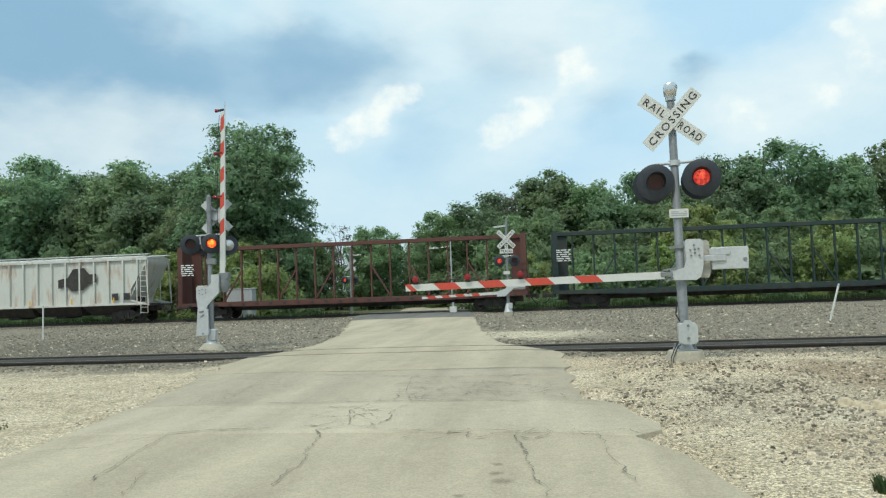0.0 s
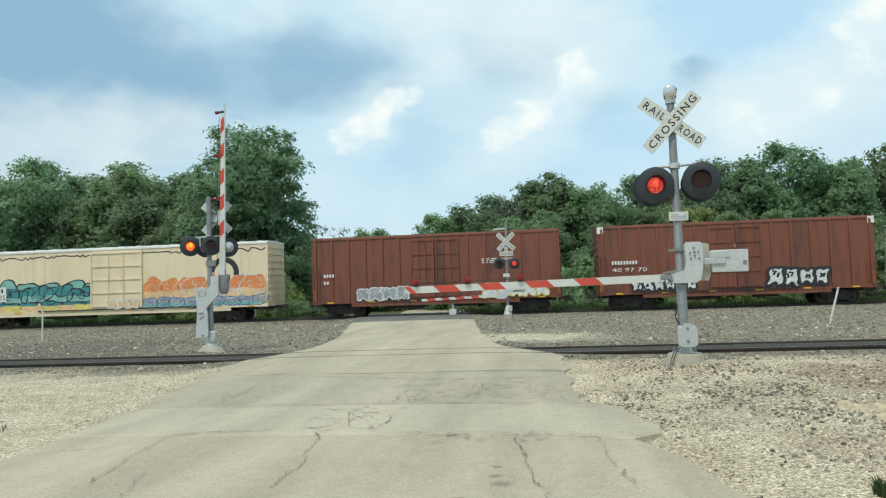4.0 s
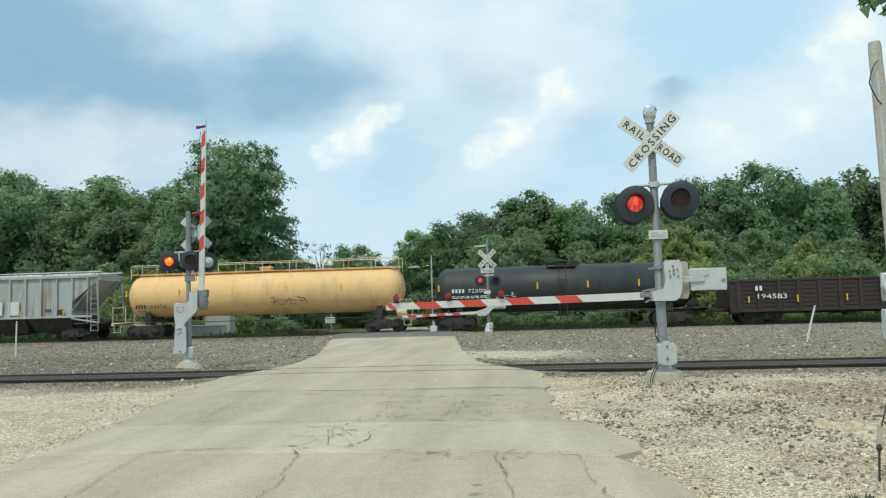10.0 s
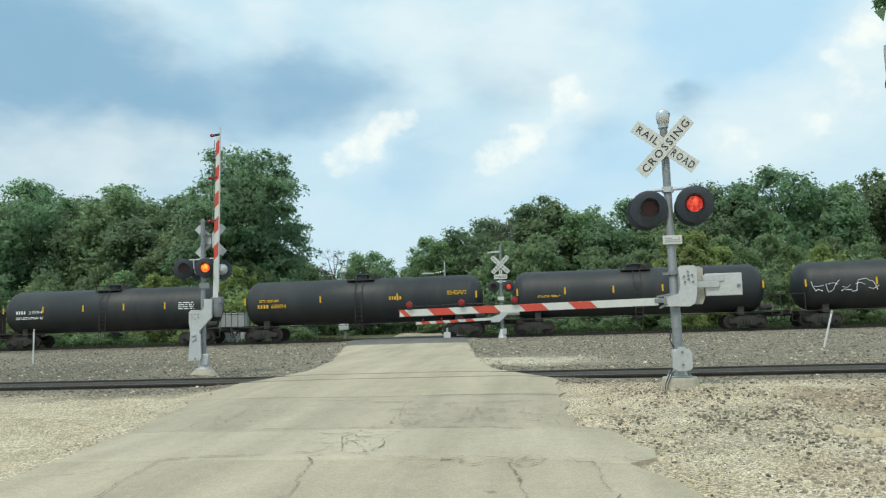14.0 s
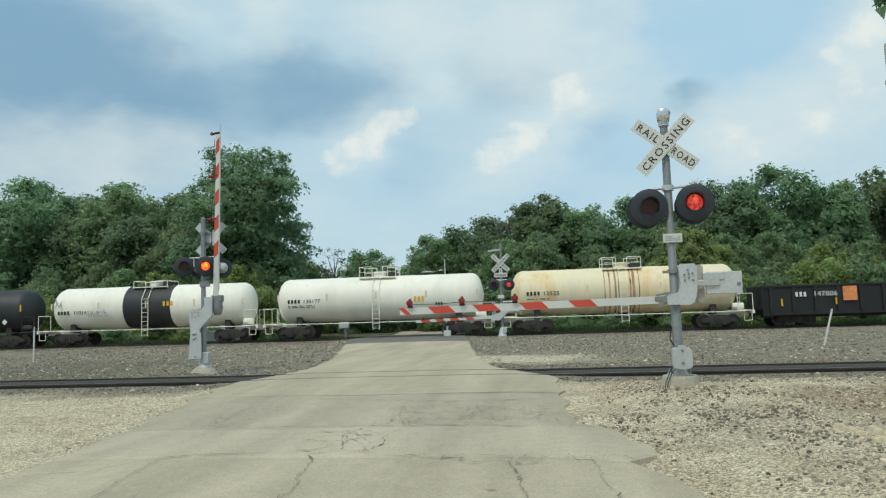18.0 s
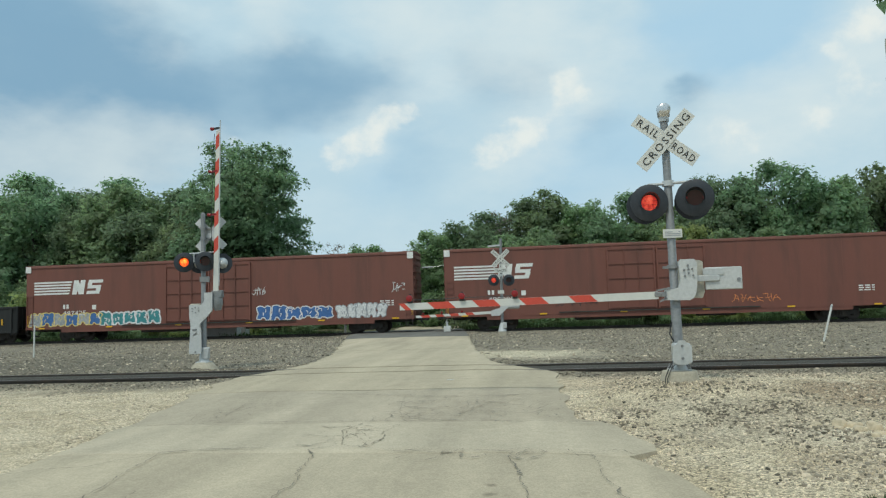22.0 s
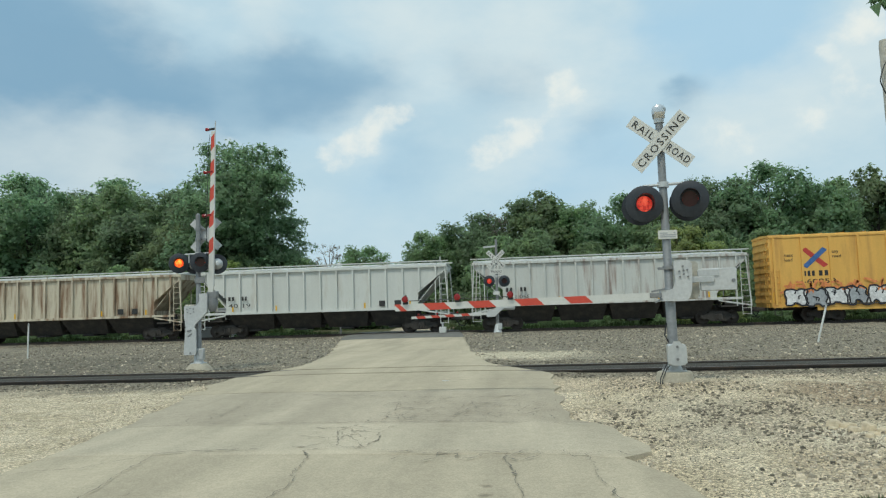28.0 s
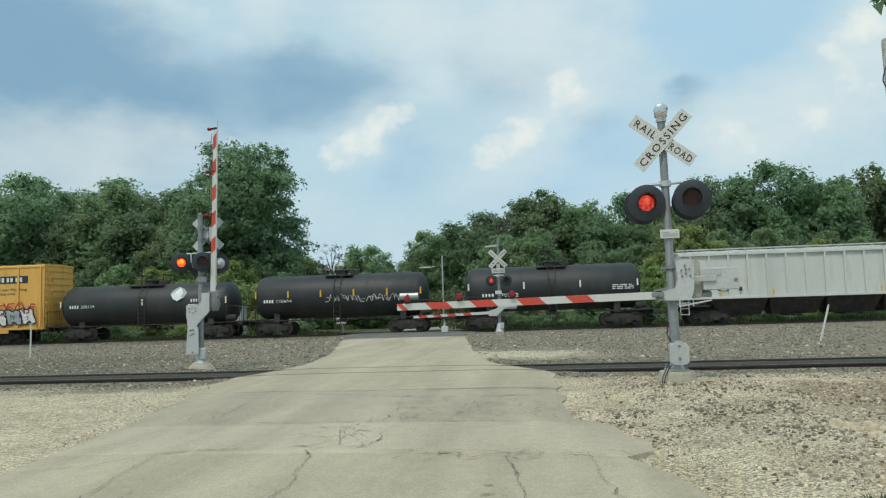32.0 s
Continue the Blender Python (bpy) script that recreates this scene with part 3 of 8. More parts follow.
def road_mat(name, color, dark):
    """Old pavement: pale binder, aggregate, stains and traffic bands."""
    m = mat(name, color, 0.9, 0, 55, 0.10, dark, 0.36, 0.7, 1.0, 0.12, each=0.03)
    nodes, link = m.node_tree.nodes, m.node_tree.links.new
    shader = nodes["Principled BSDF"]
    old = shader.inputs["Base Color"].links[0].from_socket
    shader.inputs["Specular IOR Level"].default_value = 0.15
    coord = next(n for n in nodes if n.type == "TEX_COORD")
    cells = nodes.new("ShaderNodeTexVoronoi")
    cells.inputs["Scale"].default_value = 60
    link(coord.outputs["Object"], cells.inputs["Vector"])
    worn = nodes.new("ShaderNodeMapping")
    worn.inputs["Scale"].default_value = (1.3, 0.16, 1)
    worn.inputs["Rotation"].default_value = (0, 0, radians(-8))
    link(coord.outputs["Object"], worn.inputs[0])
    band = nodes.new("ShaderNodeTexNoise")
    band.inputs["Scale"].default_value, band.inputs["Detail"].default_value = 0.9, 5
    link(worn.outputs[0], band.inputs["Vector"])
    split = nodes.new("ShaderNodeSeparateColor")
    link(cells.outputs["Color"], split.inputs[0])
    coarse = nodes.new("ShaderNodeTexNoise")
    coarse.inputs["Scale"].default_value, coarse.inputs["Detail"].default_value, coarse.inputs["Roughness"].default_value = 5.5, 8, 0.72
    link(coord.outputs["Object"], coarse.inputs["Vector"])
    for source, low, high, fac in ((split.outputs[0], 0.8, 1.2, 0.4), (coarse.outputs[0], 0.76, 1.24, 0.45), (band.outputs[0], 0.68, 1.32, 0.8)):
        a = nodes.new("ShaderNodeMapRange")
        a.inputs[1].default_value, a.inputs[2].default_value = 0.2, 0.8
        a.inputs[3].default_value, a.inputs[4].default_value = low, high
        link(source, a.inputs[0])
        mix = nodes.new("ShaderNodeMix")
        mix.data_type, mix.blend_type = "RGBA", "MULTIPLY"
        mix.inputs[0].default_value = fac
        link(old, mix.inputs[6])
        link(a.outputs[0], mix.inputs[7])
        old = mix.outputs[2]
    # old oil drips
    for x, y, wide in ((-0.42, 6.52, 0.075), (-0.41, 6.2, 0.08), (-0.34, 5.95, 0.115), (-0.66, 5.55, 0.07)):
        spread = nodes.new("ShaderNodeMapping")
        spread.inputs["Location"].default_value = (-x, -y, 0)
        link(coord.outputs["Object"], spread.inputs[0])
        flat = nodes.new("ShaderNodeVectorMath")
        flat.operation = "MULTIPLY"
        link(spread.outputs[0], flat.inputs[0])
        flat.inputs[1].default_value = (1, 1, 0)
        far = nodes.new("ShaderNodeVectorMath")
        far.operation = "LENGTH"
        link(flat.outputs[0], far.inputs[0])
        wobble = nodes.new("ShaderNodeMath")
        wobble.operation = "MULTIPLY_ADD"
        link(coarse.outputs[0], wobble.inputs[0])
        wobble.inputs[1].default_value = 0.15
        link(far.outputs["Value"], wobble.inputs[2])
        drop = nodes.new("ShaderNodeMapRange")
        drop.inputs[1].default_value, drop.inputs[2].default_value = 0.075 + wide * 0.35, 0.075 + wide
        drop.inputs[3].default_value, drop.inputs[4].default_value = 0.62, 1.0
        link(wobble.outputs[0], drop.inputs[0])
        mix = nodes.new("ShaderNodeMix")
        mix.data_type, mix.blend_type = "RGBA", "MULTIPLY"
        mix.inputs[0].default_value = 1.0
        link(old, mix.inputs[6])
        link(drop.outputs[0], mix.inputs[7])
        old = mix.outputs[2]
    link(old, shader.inputs["Base Color"])
    return m


ROAD = road_mat("weathered_pavement", (0.45, 0.385, 0.283), (0.37, 0.313, 0.231))
ROAD_SMOOTH = road_mat("smooth_pavement", (0.485, 0.42, 0.316), (0.425, 0.366, 0.273))
ROAD_ROUGH = road_mat("worn_pavement", (0.425, 0.366, 0.277), (0.355, 0.305, 0.232))
ROAD_DARK = road_mat("crossing_asphalt", (0.17, 0.163, 0.147), (0.135, 0.13, 0.118))
CRACK = mat("open_crack", (0.20, 0.175, 0.138), 0.95, bump=0.1)


def build_road():
    road = tagged(new("road"), "pale cracked two-lane road over the tracks", "road", kind="structure")
    sections = [(-40, 7.73, ROAD, 0.0, 0), (7.73, 9.99, ROAD_SMOOTH, 0.003, 0.0), (9.99, 13.39, ROAD_ROUGH, 0.0, 0), (13.39, 16.66, ROAD, 0.004, 0), (16.86, 18.14, ROAD, 0.002, 0), (18.36, 26.5, ROAD, 0.0, 0),
                (26.5, 37.5, ROAD, 0.002, 0), (37.5, 47.36, ROAD_DARK, 0.006, 0), (47.54, 48.86, ROAD_DARK, 0.0, 0), (49.04, 52.5, ROAD_DARK, 0.0, 0), (52.52, 90, ROAD, 0, 0)]
    for y0, y1, material, lift, _ in sections:
        n = max(2, int((y1 - y0) / 0.3)) if y1 > 5 else 40
        n = min(n, 60)
        verts, faces = [], []
        for i in range(n + 1):
            y = y0 + (y1 - y0) * i / n
            lo, hi = along(ROAD_LEFT, y), along(ROAD_RIGHT, y)
            lo += 0.22 * noise.noise((1.3 * y, 5, 0)) + 0.1 * noise.noise((5 * y, 9, 0))
            hi += 0.18 * noise.noise((1.5 * y, 1, 0)) + 0.09 * noise.noise((6 * y, 2, 0))
            z = road_level(y) + lift
            for k in range(9):
                x = lo + (hi - lo) * k / 8
                edge = 0.025 if k in (0, 8) else 0.0
                slant = 0.32 * ramp(x, 0.9, -0.6) * max(0.0, 1 - abs(y - 7.73) / 1.2)
                verts.append((x, y + slant + 0.16 * noise.noise((x * 0.9, round(y), 4)) * (i in (0, n) and y in (7.73, 9.99, 13.39, 26.5, 37.5)), z - edge + 0.012 * noise.noise((x * 0.6, y * 0.5, 8))))
            verts += [(lo - 0.02, y, z - 0.16), (hi + 0.02, y, z - 0.16)]
        for i in range(n):
            a, b = i * 11, (i + 1) * 11
            faces += [(a + k, a + k + 1, b + k + 1, b + k) for k in range(8)]
            faces += [(a + 9, a, b, b + 9), (a + 8, a + 10, b + 10, b + 8)]
        faces += [tuple([9, 10] + list(range(8, -1, -1))), tuple([n * 11 + 10, n * 11 + 9] + [n * 11 + k for k in range(9)])]
        m = bpy.data.meshes.new("slab")
        m.from_pydata(verts, [], faces)
        m.materials.append(material)
        m.polygons.foreach_set("use_smooth", [True] * len(faces))
        m.set_sharp_from_angle(angle=radians(30))
        part("slab", m, material, road)
    s = Shape()

    def crack(points, width, wild=0.12):
        fine = []
        for (x0, y0), (x1, y1) in zip(points, points[1:]):
            k = max(2, int(math.hypot(x1 - x0, y1 - y0) / 0.04))
            fine += [(x0 + (x1 - x0) * i / k, y0 + (y1 - y0) * i / k) for i in range(k)]
        fine.append(points[-1])
        tag = points[0][0] * 3.1 + points[0][1]
        fine = [(x + wild * noise.noise((x * 2.2, y * 2.2, tag)) + wild * 0.7 * noise.noise((x * 13, y * 13, tag)), y + wild * noise.noise((x * 2.2, y * 2.2, tag + 7)) + wild * 0.7 * noise.noise((x * 13, y * 13, tag + 3))) for x, y in fine]
        verts, faces = [], []
        for i, (x, y) in enumerate(fine):
            a, b = fine[max(0, i - 1)], fine[min(len(fine) - 1, i + 1)]
            d = Vector((b[0] - a[0], b[1] - a[1], 0)).normalized()
            w = 1.15 * width * (0.06 + 0.95 * abs(noise.noise((x * 7, y * 7, 2)))) * (1 + 1.1 * abs(d.x)) * (0.25 if i in (0, len(fine) - 1) else 1)
            z = road_level(y) + 0.0185
            verts += [(x - d.y * w / 2, y + d.x * w / 2, z), (x + d.y * w / 2, y - d.x * w / 2, z)]
        faces = [(2 * i, 2 * i + 1, 2 * i + 3, 2 * i + 2) for i in range(len(fine) - 1)]
        s.add(verts, faces)

    crack([(-3.84, 5.91), (-4.06, 7.01), (-4.21, 8.03), (-3.68, 8.16), (-3.05, 8.26)], 0.026, 0.05)
    crack([(-5.39, 6.83), (-5.06, 7.14), (-4.63, 7.28), (-4.21, 8.03)], 0.014, 0.05)
    crack([(-2.16, 5.74), (-2.19, 6.44), (-2.37, 7.63), (-2.51, 8.13), (-2.22, 8.34), (-2.44, 9.34), (-2.37, 9.92)], 0.024, 0.07)
    crack([(-5.63, 9.81), (-4.45, 10.06), (-2.8, 10.05), (-1.22, 10.04), (0.29, 9.81), (0.9, 9.76)], 0.02, 0.05)
    crack([(-6.02, 12.44), (-5.32, 12.54), (-4.54, 12.5)], 0.022, 0.06)
    crack([(-4.03, 12.95), (-2.7, 12.64), (-1.48, 12.36), (-0.54, 12.3), (0.11, 12.45)], 0.032, 0.06)
    crack([(-6.49, 14.93), (-4.11, 14.87), (-1.76, 14.79), (0.26, 14.67)], 0.022, 0.05)
    crack([(0.86, 7.94), (1.0, 7.7), (1.19, 7.69)], 0.03, 0.05)
    crack([(-0.68, 8.02), (-0.01, 7.87), (0.56, 7.78), (0.86, 7.94)], 0.016, 0.05)
    crack([(-0.31, 7.91), (-0.15, 6.75), (-0.07, 5.98), (0.0, 5.48)], 0.026, 0.07)
    crack([(0.56, 7.72), (0.57, 6.73), (0.68, 5.89)], 0.02, 0.07)
    crack([(-3.35, 5.51), (-3.48, 6.01), (-3.52, 6.24)], 0.016, 0.06)
    crack([(-2.22, 8.34), (-1.62, 8.08), (-1.03, 7.86), (-0.68, 8.02)], 0.014, 0.06)
    crack([(-2.44, 9.34), (-1.86, 8.32)], 0.014, 0.06)
    crack([(-2.37, 9.62), (-1.95, 8.68), (-1.92, 8.16)], 0.014, 0.06)
    crack([(-2.22, 12.45), (-2.0, 11.05), (-1.76, 10.0)], 0.014, 0.05)
    crack([(-0.94, 12.11), (-0.8, 10.92), (-0.52, 9.89)], 0.014, 0.05)
    crack([(-1.58, 11.01), (-1.19, 10.49), (-0.72, 10.68), (-0.32, 10.87)], 0.012, 0.06)
    crack([(-5.02, 11.37), (-4.57, 10.25)], 0.012, 0.05)
    crack([(-4.83, 12.36), (-4.6, 10.82), (-4.89, 10.28)], 0.012, 0.05)
    rng = random.Random(4)
    for cx, cy, spread in ((-2.5, 9.2, 0.45), (-1.3, 11.4, 0.7), (-0.6, 11.2, 0.5), (-1.9, 12.2, 0.5), (-4.6, 11.6, 0.6)):
        for _ in range(9):
            x, y, a = cx + rng.uniform(-1, 1) * spread, cy + rng.uniform(-1, 1) * spread, rng.uniform(0, 6.3)
            r = rng.uniform(0.15, 0.5)
            crack([(x, y), (x + r * math.cos(a), y + r * math.sin(a))], 0.011, 0.1)
    # webs of fine cracks where the surface breaks up
    for x0, x1, y0, y1, step, holes in ((-2.3, 0.35, 10.15, 12.05, 0.24, 0.45), (-2.75, -1.85, 8.35, 9.75, 0.22, 0.5), (-1.6, 0.7, 7.6, 8.1, 0.2, 0.6), (-5.0, -4.0, 10.3, 12.3, 0.34, 0.6)):
        nx, ny = int((x1 - x0) / step), int((y1 - y0) / step)
        node = {(i, j): (x0 + (i + rng.uniform(-0.42, 0.42)) * step, y0 + (j + rng.uniform(-0.42, 0.42)) * step) for i in range(nx + 1) for j in range(ny + 1)}
        for (i, j), p in node.items():
            for q in ((i + 1, j), (i, j + 1)):
                if q in node and rng.random() > holes:
                    crack([p, node[q]], rng.uniform(0.014, 0.028), 0.07)
    part("cracks", s, CRACK, road, "dark open cracks", smooth=False)
    w = Shape()
    w.box(-1.72, -1.60, 14.6, 14.64, road_level(14.6) + 0.012, road_level(14.6) + 0.02)
    part("paint_fleck", w, STENCIL, road, "worn fleck of white paint")
    return road


build_road()


def rail_section(y, top):
    """Outline of a rail: foot, web, head."""
    half = [(0.075, -0.165), (0.075, -0.153), (0.012, -0.138), (0.009, -0.045), (0.036, -0.034), (0.036, -0.004), (0.030, 0.0)]
    return [(y + w, top + z) for w, z in half] + [(y - w, top + z) for w, z in reversed(half)]


TIE_BLOCK = Shape().box(-0.115, 0.115, -1.3, 1.3, -0.17, 0.0, 0.012).mesh("tie", TIE)


def build_track(name, centre, top, label, ties):
    track = tagged(new(name), label, "railway track", kind="structure")
    for side in (-0.755, 0.755):
        outline = rail_section(centre + side, top)
        part("rail", Shape().prism([(-320, y, z) for y, z in outline], (640, 0, 0)), RAIL_SIDE, track)
        part("rail_head", Shape().box(-320, 320, centre + side - 0.026, centre + side + 0.026, top - 0.001, top + 0.003), RAIL_TOP, track, "worn running surface")
    for k in range(ties):
        x = (k - ties / 2) * 0.52 - 3
        if along(ROAD_LEFT, centre) - 0.3 < x < along(ROAD_RIGHT, centre) + 0.3:
            continue
        part("tie", TIE_BLOCK, TIE, track, at=pose(x, centre, top - 0.158, 0, 0, noise.noise((x, centre, 0)) * 2))
    return track


build_track("track_near", NEAR_TRACK, RAIL_TOP_NEAR, "rusty little-used siding track in ballast", 70)
build_track("track_far", FAR_TRACK, RAIL_TOP_FAR, "main line track on grey ballast", 170)


# ---- the train ----
def paint(name, color, stain=RUST, amount=0.32, size=0.9, streak=6.0, vary=0.14, rough=0.6):
    return mat(name, color, rough, 0, 14, vary, stain, amount, size, streak, 0.03, fine_part=0.3)


OXIDE = paint("oxide_red_paint", (0.225, 0.070, 0.040), (0.115, 0.045, 0.032), 0.47, 1.6, 7.0, 0.2)
OXIDE_DARK = paint("dark_oxide_paint", (0.128, 0.043, 0.034), (0.066, 0.03, 0.026), 0.46, 1.6, 7.0, 0.2)
BROWN = paint("tuscan_brown_paint", (0.182, 0.066, 0.048), (0.12, 0.05, 0.038), 0.42)
CREAM = paint("cream_paint", (0.74, 0.62, 0.43), (0.52, 0.40, 0.26), 0.34)
GOLD = paint("golden_yellow_paint", (0.74, 0.42, 0.10), (0.42, 0.21, 0.06), 0.36)
TANK_GOLD = paint("pale_orange_paint", (0.82, 0.52, 0.23), (0.56, 0.34, 0.17), 0.40, 0.9, 3.0)
TANK_BLACK = paint("tank_black_paint", (0.023, 0.026, 0.028), (0.040, 0.040, 0.038), 0.42, rough=0.55)
TANK_WHITE = paint("tank_white_paint", (0.86, 0.82, 0.72), (0.60, 0.52, 0.38), 0.28)
TANK_STAINED = paint("stained_white_paint", (0.80, 0.71, 0.50), (0.70, 0.47, 0.20), 0.40)
HOPPER_WHITE = paint("hopper_white_paint", (0.60, 0.61, 0.575), (0.38, 0.33, 0.26), 0.32)
HOPPER_RUSTY = paint("rust_streaked_white_paint", (0.57, 0.58, 0.55), (0.20, 0.10, 0.07), 0.40, 2.4, 12)
HOPPER_GREY = paint("hopper_grey_paint", (0.41, 0.43, 0.42), (0.25, 0.15, 0.10), 0.41, 2.0, 10)
HOPPER_BLUE = paint("hopper_blue_grey_paint", (0.29, 0.35, 0.41), (0.16, 0.15, 0.15), 0.36)
HOPPER_TAN = paint("rust_stained_tan_paint", (0.60, 0.54, 0.42), (0.20, 0.11, 0.06), 0.47, 2.6, 9)
HOPPER_CREAM = paint("pale_green_cream_paint", (0.56, 0.56, 0.42), (0.46, 0.47, 0.34), 0.4)
HOPPER_CNW = paint("weathered_pale_paint", (0.60, 0.60, 0.55), (0.36, 0.18, 0.09), 0.38, 2.0, 5)
GON_BROWN = paint("gondola_brown_paint", (0.050, 0.030, 0.024), (0.030, 0.022, 0.020), 0.5)
GON_BLACK = paint("gondola_black_paint", (0.013, 0.014, 0.014), (0.026, 0.023, 0.02), 0.4)
BEAM_BROWN = paint("flatcar_brown_paint", (0.115, 0.04, 0.030), (0.08, 0.035, 0.028), 0.45)
BEAM_GREEN = paint("flatcar_green_paint", (0.016, 0.034, 0.031), (0.045, 0.045, 0.038), 0.42)
GALV_ROOF = mat("galvanised_roof", (0.66, 0.66, 0.63), 0.5, 0.5, 15, 0.15, (0.32, 0.26, 0.2), 0.35, 1.5, 2, 0.05)
GRAFFITI = {k: mat("sprayed_" + k, c, 0.6, 0, 8, 0.25, bump=0) for k, c in dict(white=(0.66, 0.66, 0.66), teal=(0.05, 0.24, 0.26), blue=(0.05, 0.14, 0.36), orange=(0.72, 0.25, 0.09), black=(0.025, 0.025, 0.03), yellow=(0.68, 0.55, 0.18), red=(0.5, 0.05, 0.04), pink=(0.5, 0.2, 0.25), grey=(0.33, 0.35, 0.37), sea=(0.20, 0.42, 0.38), peach=(0.70, 0.48, 0.28)).items()}

AXLE_Y = 0.755
FACE = 1.6


def wheelset_mesh():
    s = Shape().tube((0, -1.1, 0), (0, 1.1, 0), 0.075, 10)
    for side in (-1, 1):
        y = side * AXLE_Y
        s.turned((0, y - 0.065 * side, 0), (0, y + 0.075 * side, 0), [(0, 0.30), (0.0, 0.445), (0.22, 0.445), (0.26, 0.42), (0.97, 0.415), (1.0, 0.36), (0.85, 0.34), (0.7, 0.17), (1.0, 0.14), (1.05, 0.05)], 20)
        for k in range(4):
            a = k * math.tau / 4
            s.box(math.cos(a) * 0.22 - 0.03, math.cos(a) * 0.22 + 0.03, y + 0.05 * side - 0.01, y + 0.05 * side + 0.012, math.sin(a) * 0.22 - 0.03, math.sin(a) * 0.22 + 0.03)
    return s.mesh("wheelset", WHEEL)


def truck_mesh():
    s = Shape().box(-0.22, 0.22, -1.15, 1.15, 0.36, 0.62, 0.03)
    for y in (-1.09, 0.97):
        outline = [(-1.05, 0.36), (-1.02, 0.58), (-0.72, 0.62), (-0.42, 0.80), (0.42, 0.80), (0.72, 0.62), (1.02, 0.58), (1.05, 0.36), (0.70, 0.36), (0.44, 0.20), (-0.44, 0.20), (-0.70, 0.36)]
        s.prism([(x, y, z) for x, z in outline], (0, 0.12, 0))
        for x in (-0.87, 0.87):
            s.tube((x, y - 0.04, 0.42), (x, y + 0.16, 0.42), 0.11, 10)
        for x in (-0.18, 0, 0.18):
            s.tube((x, y - 0.03, 0.30), (x, y - 0.03, 0.60), 0.07, 8)
    return s.mesh("truck", UNDER)


WHEELSET, TRUCK = wheelset_mesh(), truck_mesh()
COUPLER = Shape().box(-0.05, 0.62, -0.09, 0.09, 0.72, 0.94, 0.02).box(0.55, 0.82, -0.15, 0.12, 0.68, 0.98, 0.04).mesh("coupler", UNDER)
HOSE = Shape().path([(0.3, -0.3, 0.75), (0.45, -0.32, 0.5), (0.62, -0.3, 0.33), (0.8, -0.25, 0.38)], 0.03, 6).mesh("air_hose", BLACK)
TRAIN, WHEELS = [], []


def running_gear(car, length, inset=1.9):
    for side in (-1, 1):
        x = side * (length / 2 - inset)
        truck = part("truck", TRUCK, UNDER, car, "grimy two-axle truck", at=pose(x, 0, 0))
        for a in (-0.87, 0.87):
            WHEELS.append((car, part("wheelset", WHEELSET, WHEEL, truck, at=pose(a, 0, 0.42)), a))
        turn = 0 if side > 0 else 180
        part("coupler", COUPLER, UNDER, car, at=pose(side * (length / 2 - 0.1), 0, 0, 0, 0, turn))
        part("air_hose", HOSE, BLACK, car, at=pose(side * (length / 2 - 0.1), 0, 0, 0, 0, turn))


def ladder(car, x, z0, z1, material, width=0.42, y=-FACE - 0.05):
    s = Shape()
    for dx in (-width / 2, width / 2):
        s.bar((x + dx, y, z0), (x + dx, y, z1), 0.035)
    n = int((z1 - z0) / 0.36)
    for k in range(n + 1):
        z = z0 + 0.06 + (z1 - z0 - 0.12) * k / max(n, 1)
        s.bar((x - width / 2, y, z), (x + width / 2, y, z), 0.03)
    for z in (z0 + 0.1, z1 - 0.1):
        for dx in (-width / 2, width / 2):
            s.bar((x + dx, y, z), (x + dx, y + 0.07, z), 0.03)
    return part("ladder", s, material, car, smooth=False)


def end_ladder(car, side, length, z0, z1, material, y=-1.2):
    s = Shape()
    x = side * (length / 2 + 0.06)
    for dy in (0, 0.42):
        s.bar((x, y + dy, z0), (x, y + dy, z1), 0.035)
    n = int((z1 - z0) / 0.36)
    for k in range(n + 1):
        z = z0 + 0.06 + (z1 - z0 - 0.12) * k / n
        s.bar((x, y, z), (x, y + 0.42, z), 0.03)
    return part("end_ladder", s, material, car, smooth=False)


def marks(car, rows, material=STENCIL, y=-FACE - 0.008):
    """Small stencilled data that cannot be read: plain bars. rows: x, z, width, height."""
    for x, z, w, h in rows:
        s = Shape()
        n = max(1, round(w / (h * 0.85))) if h < 0.33 else 1
        for k in range(n):
            s.box(x + w * k / n, x + w * (k + (0.62 if n > 1 else 1)) / n, y, y + 0.006, z, z + h)
        part("stencil", s, material, car, smooth=False)


def data_block(car, x, z, w, lines, h=0.07, material=STENCIL, y=-FACE - 0.008, seed=1):
    s, rng = Shape(), random.Random(seed)
    for k in range(lines):
        at = x
        while at < x + w:
            b = min(rng.uniform(0.12, 0.5), x + w - at)
            s.box(at, at + b, y, y + 0.006, z - k * h * 1.9, z - k * h * 1.9 + h)
            at += b + 0.09
    return part("data_stencil", s, material, car, smooth=False)


def tick(car, x, z, y=-FACE - 0.012, w=0.09, h=0.42, material=None):
    part("reflector", Shape().box(x - w / 2, x + w / 2, y, y + 0.006, z, z + h), material or YELLOW, car, "yellow reflective strip", smooth=False)


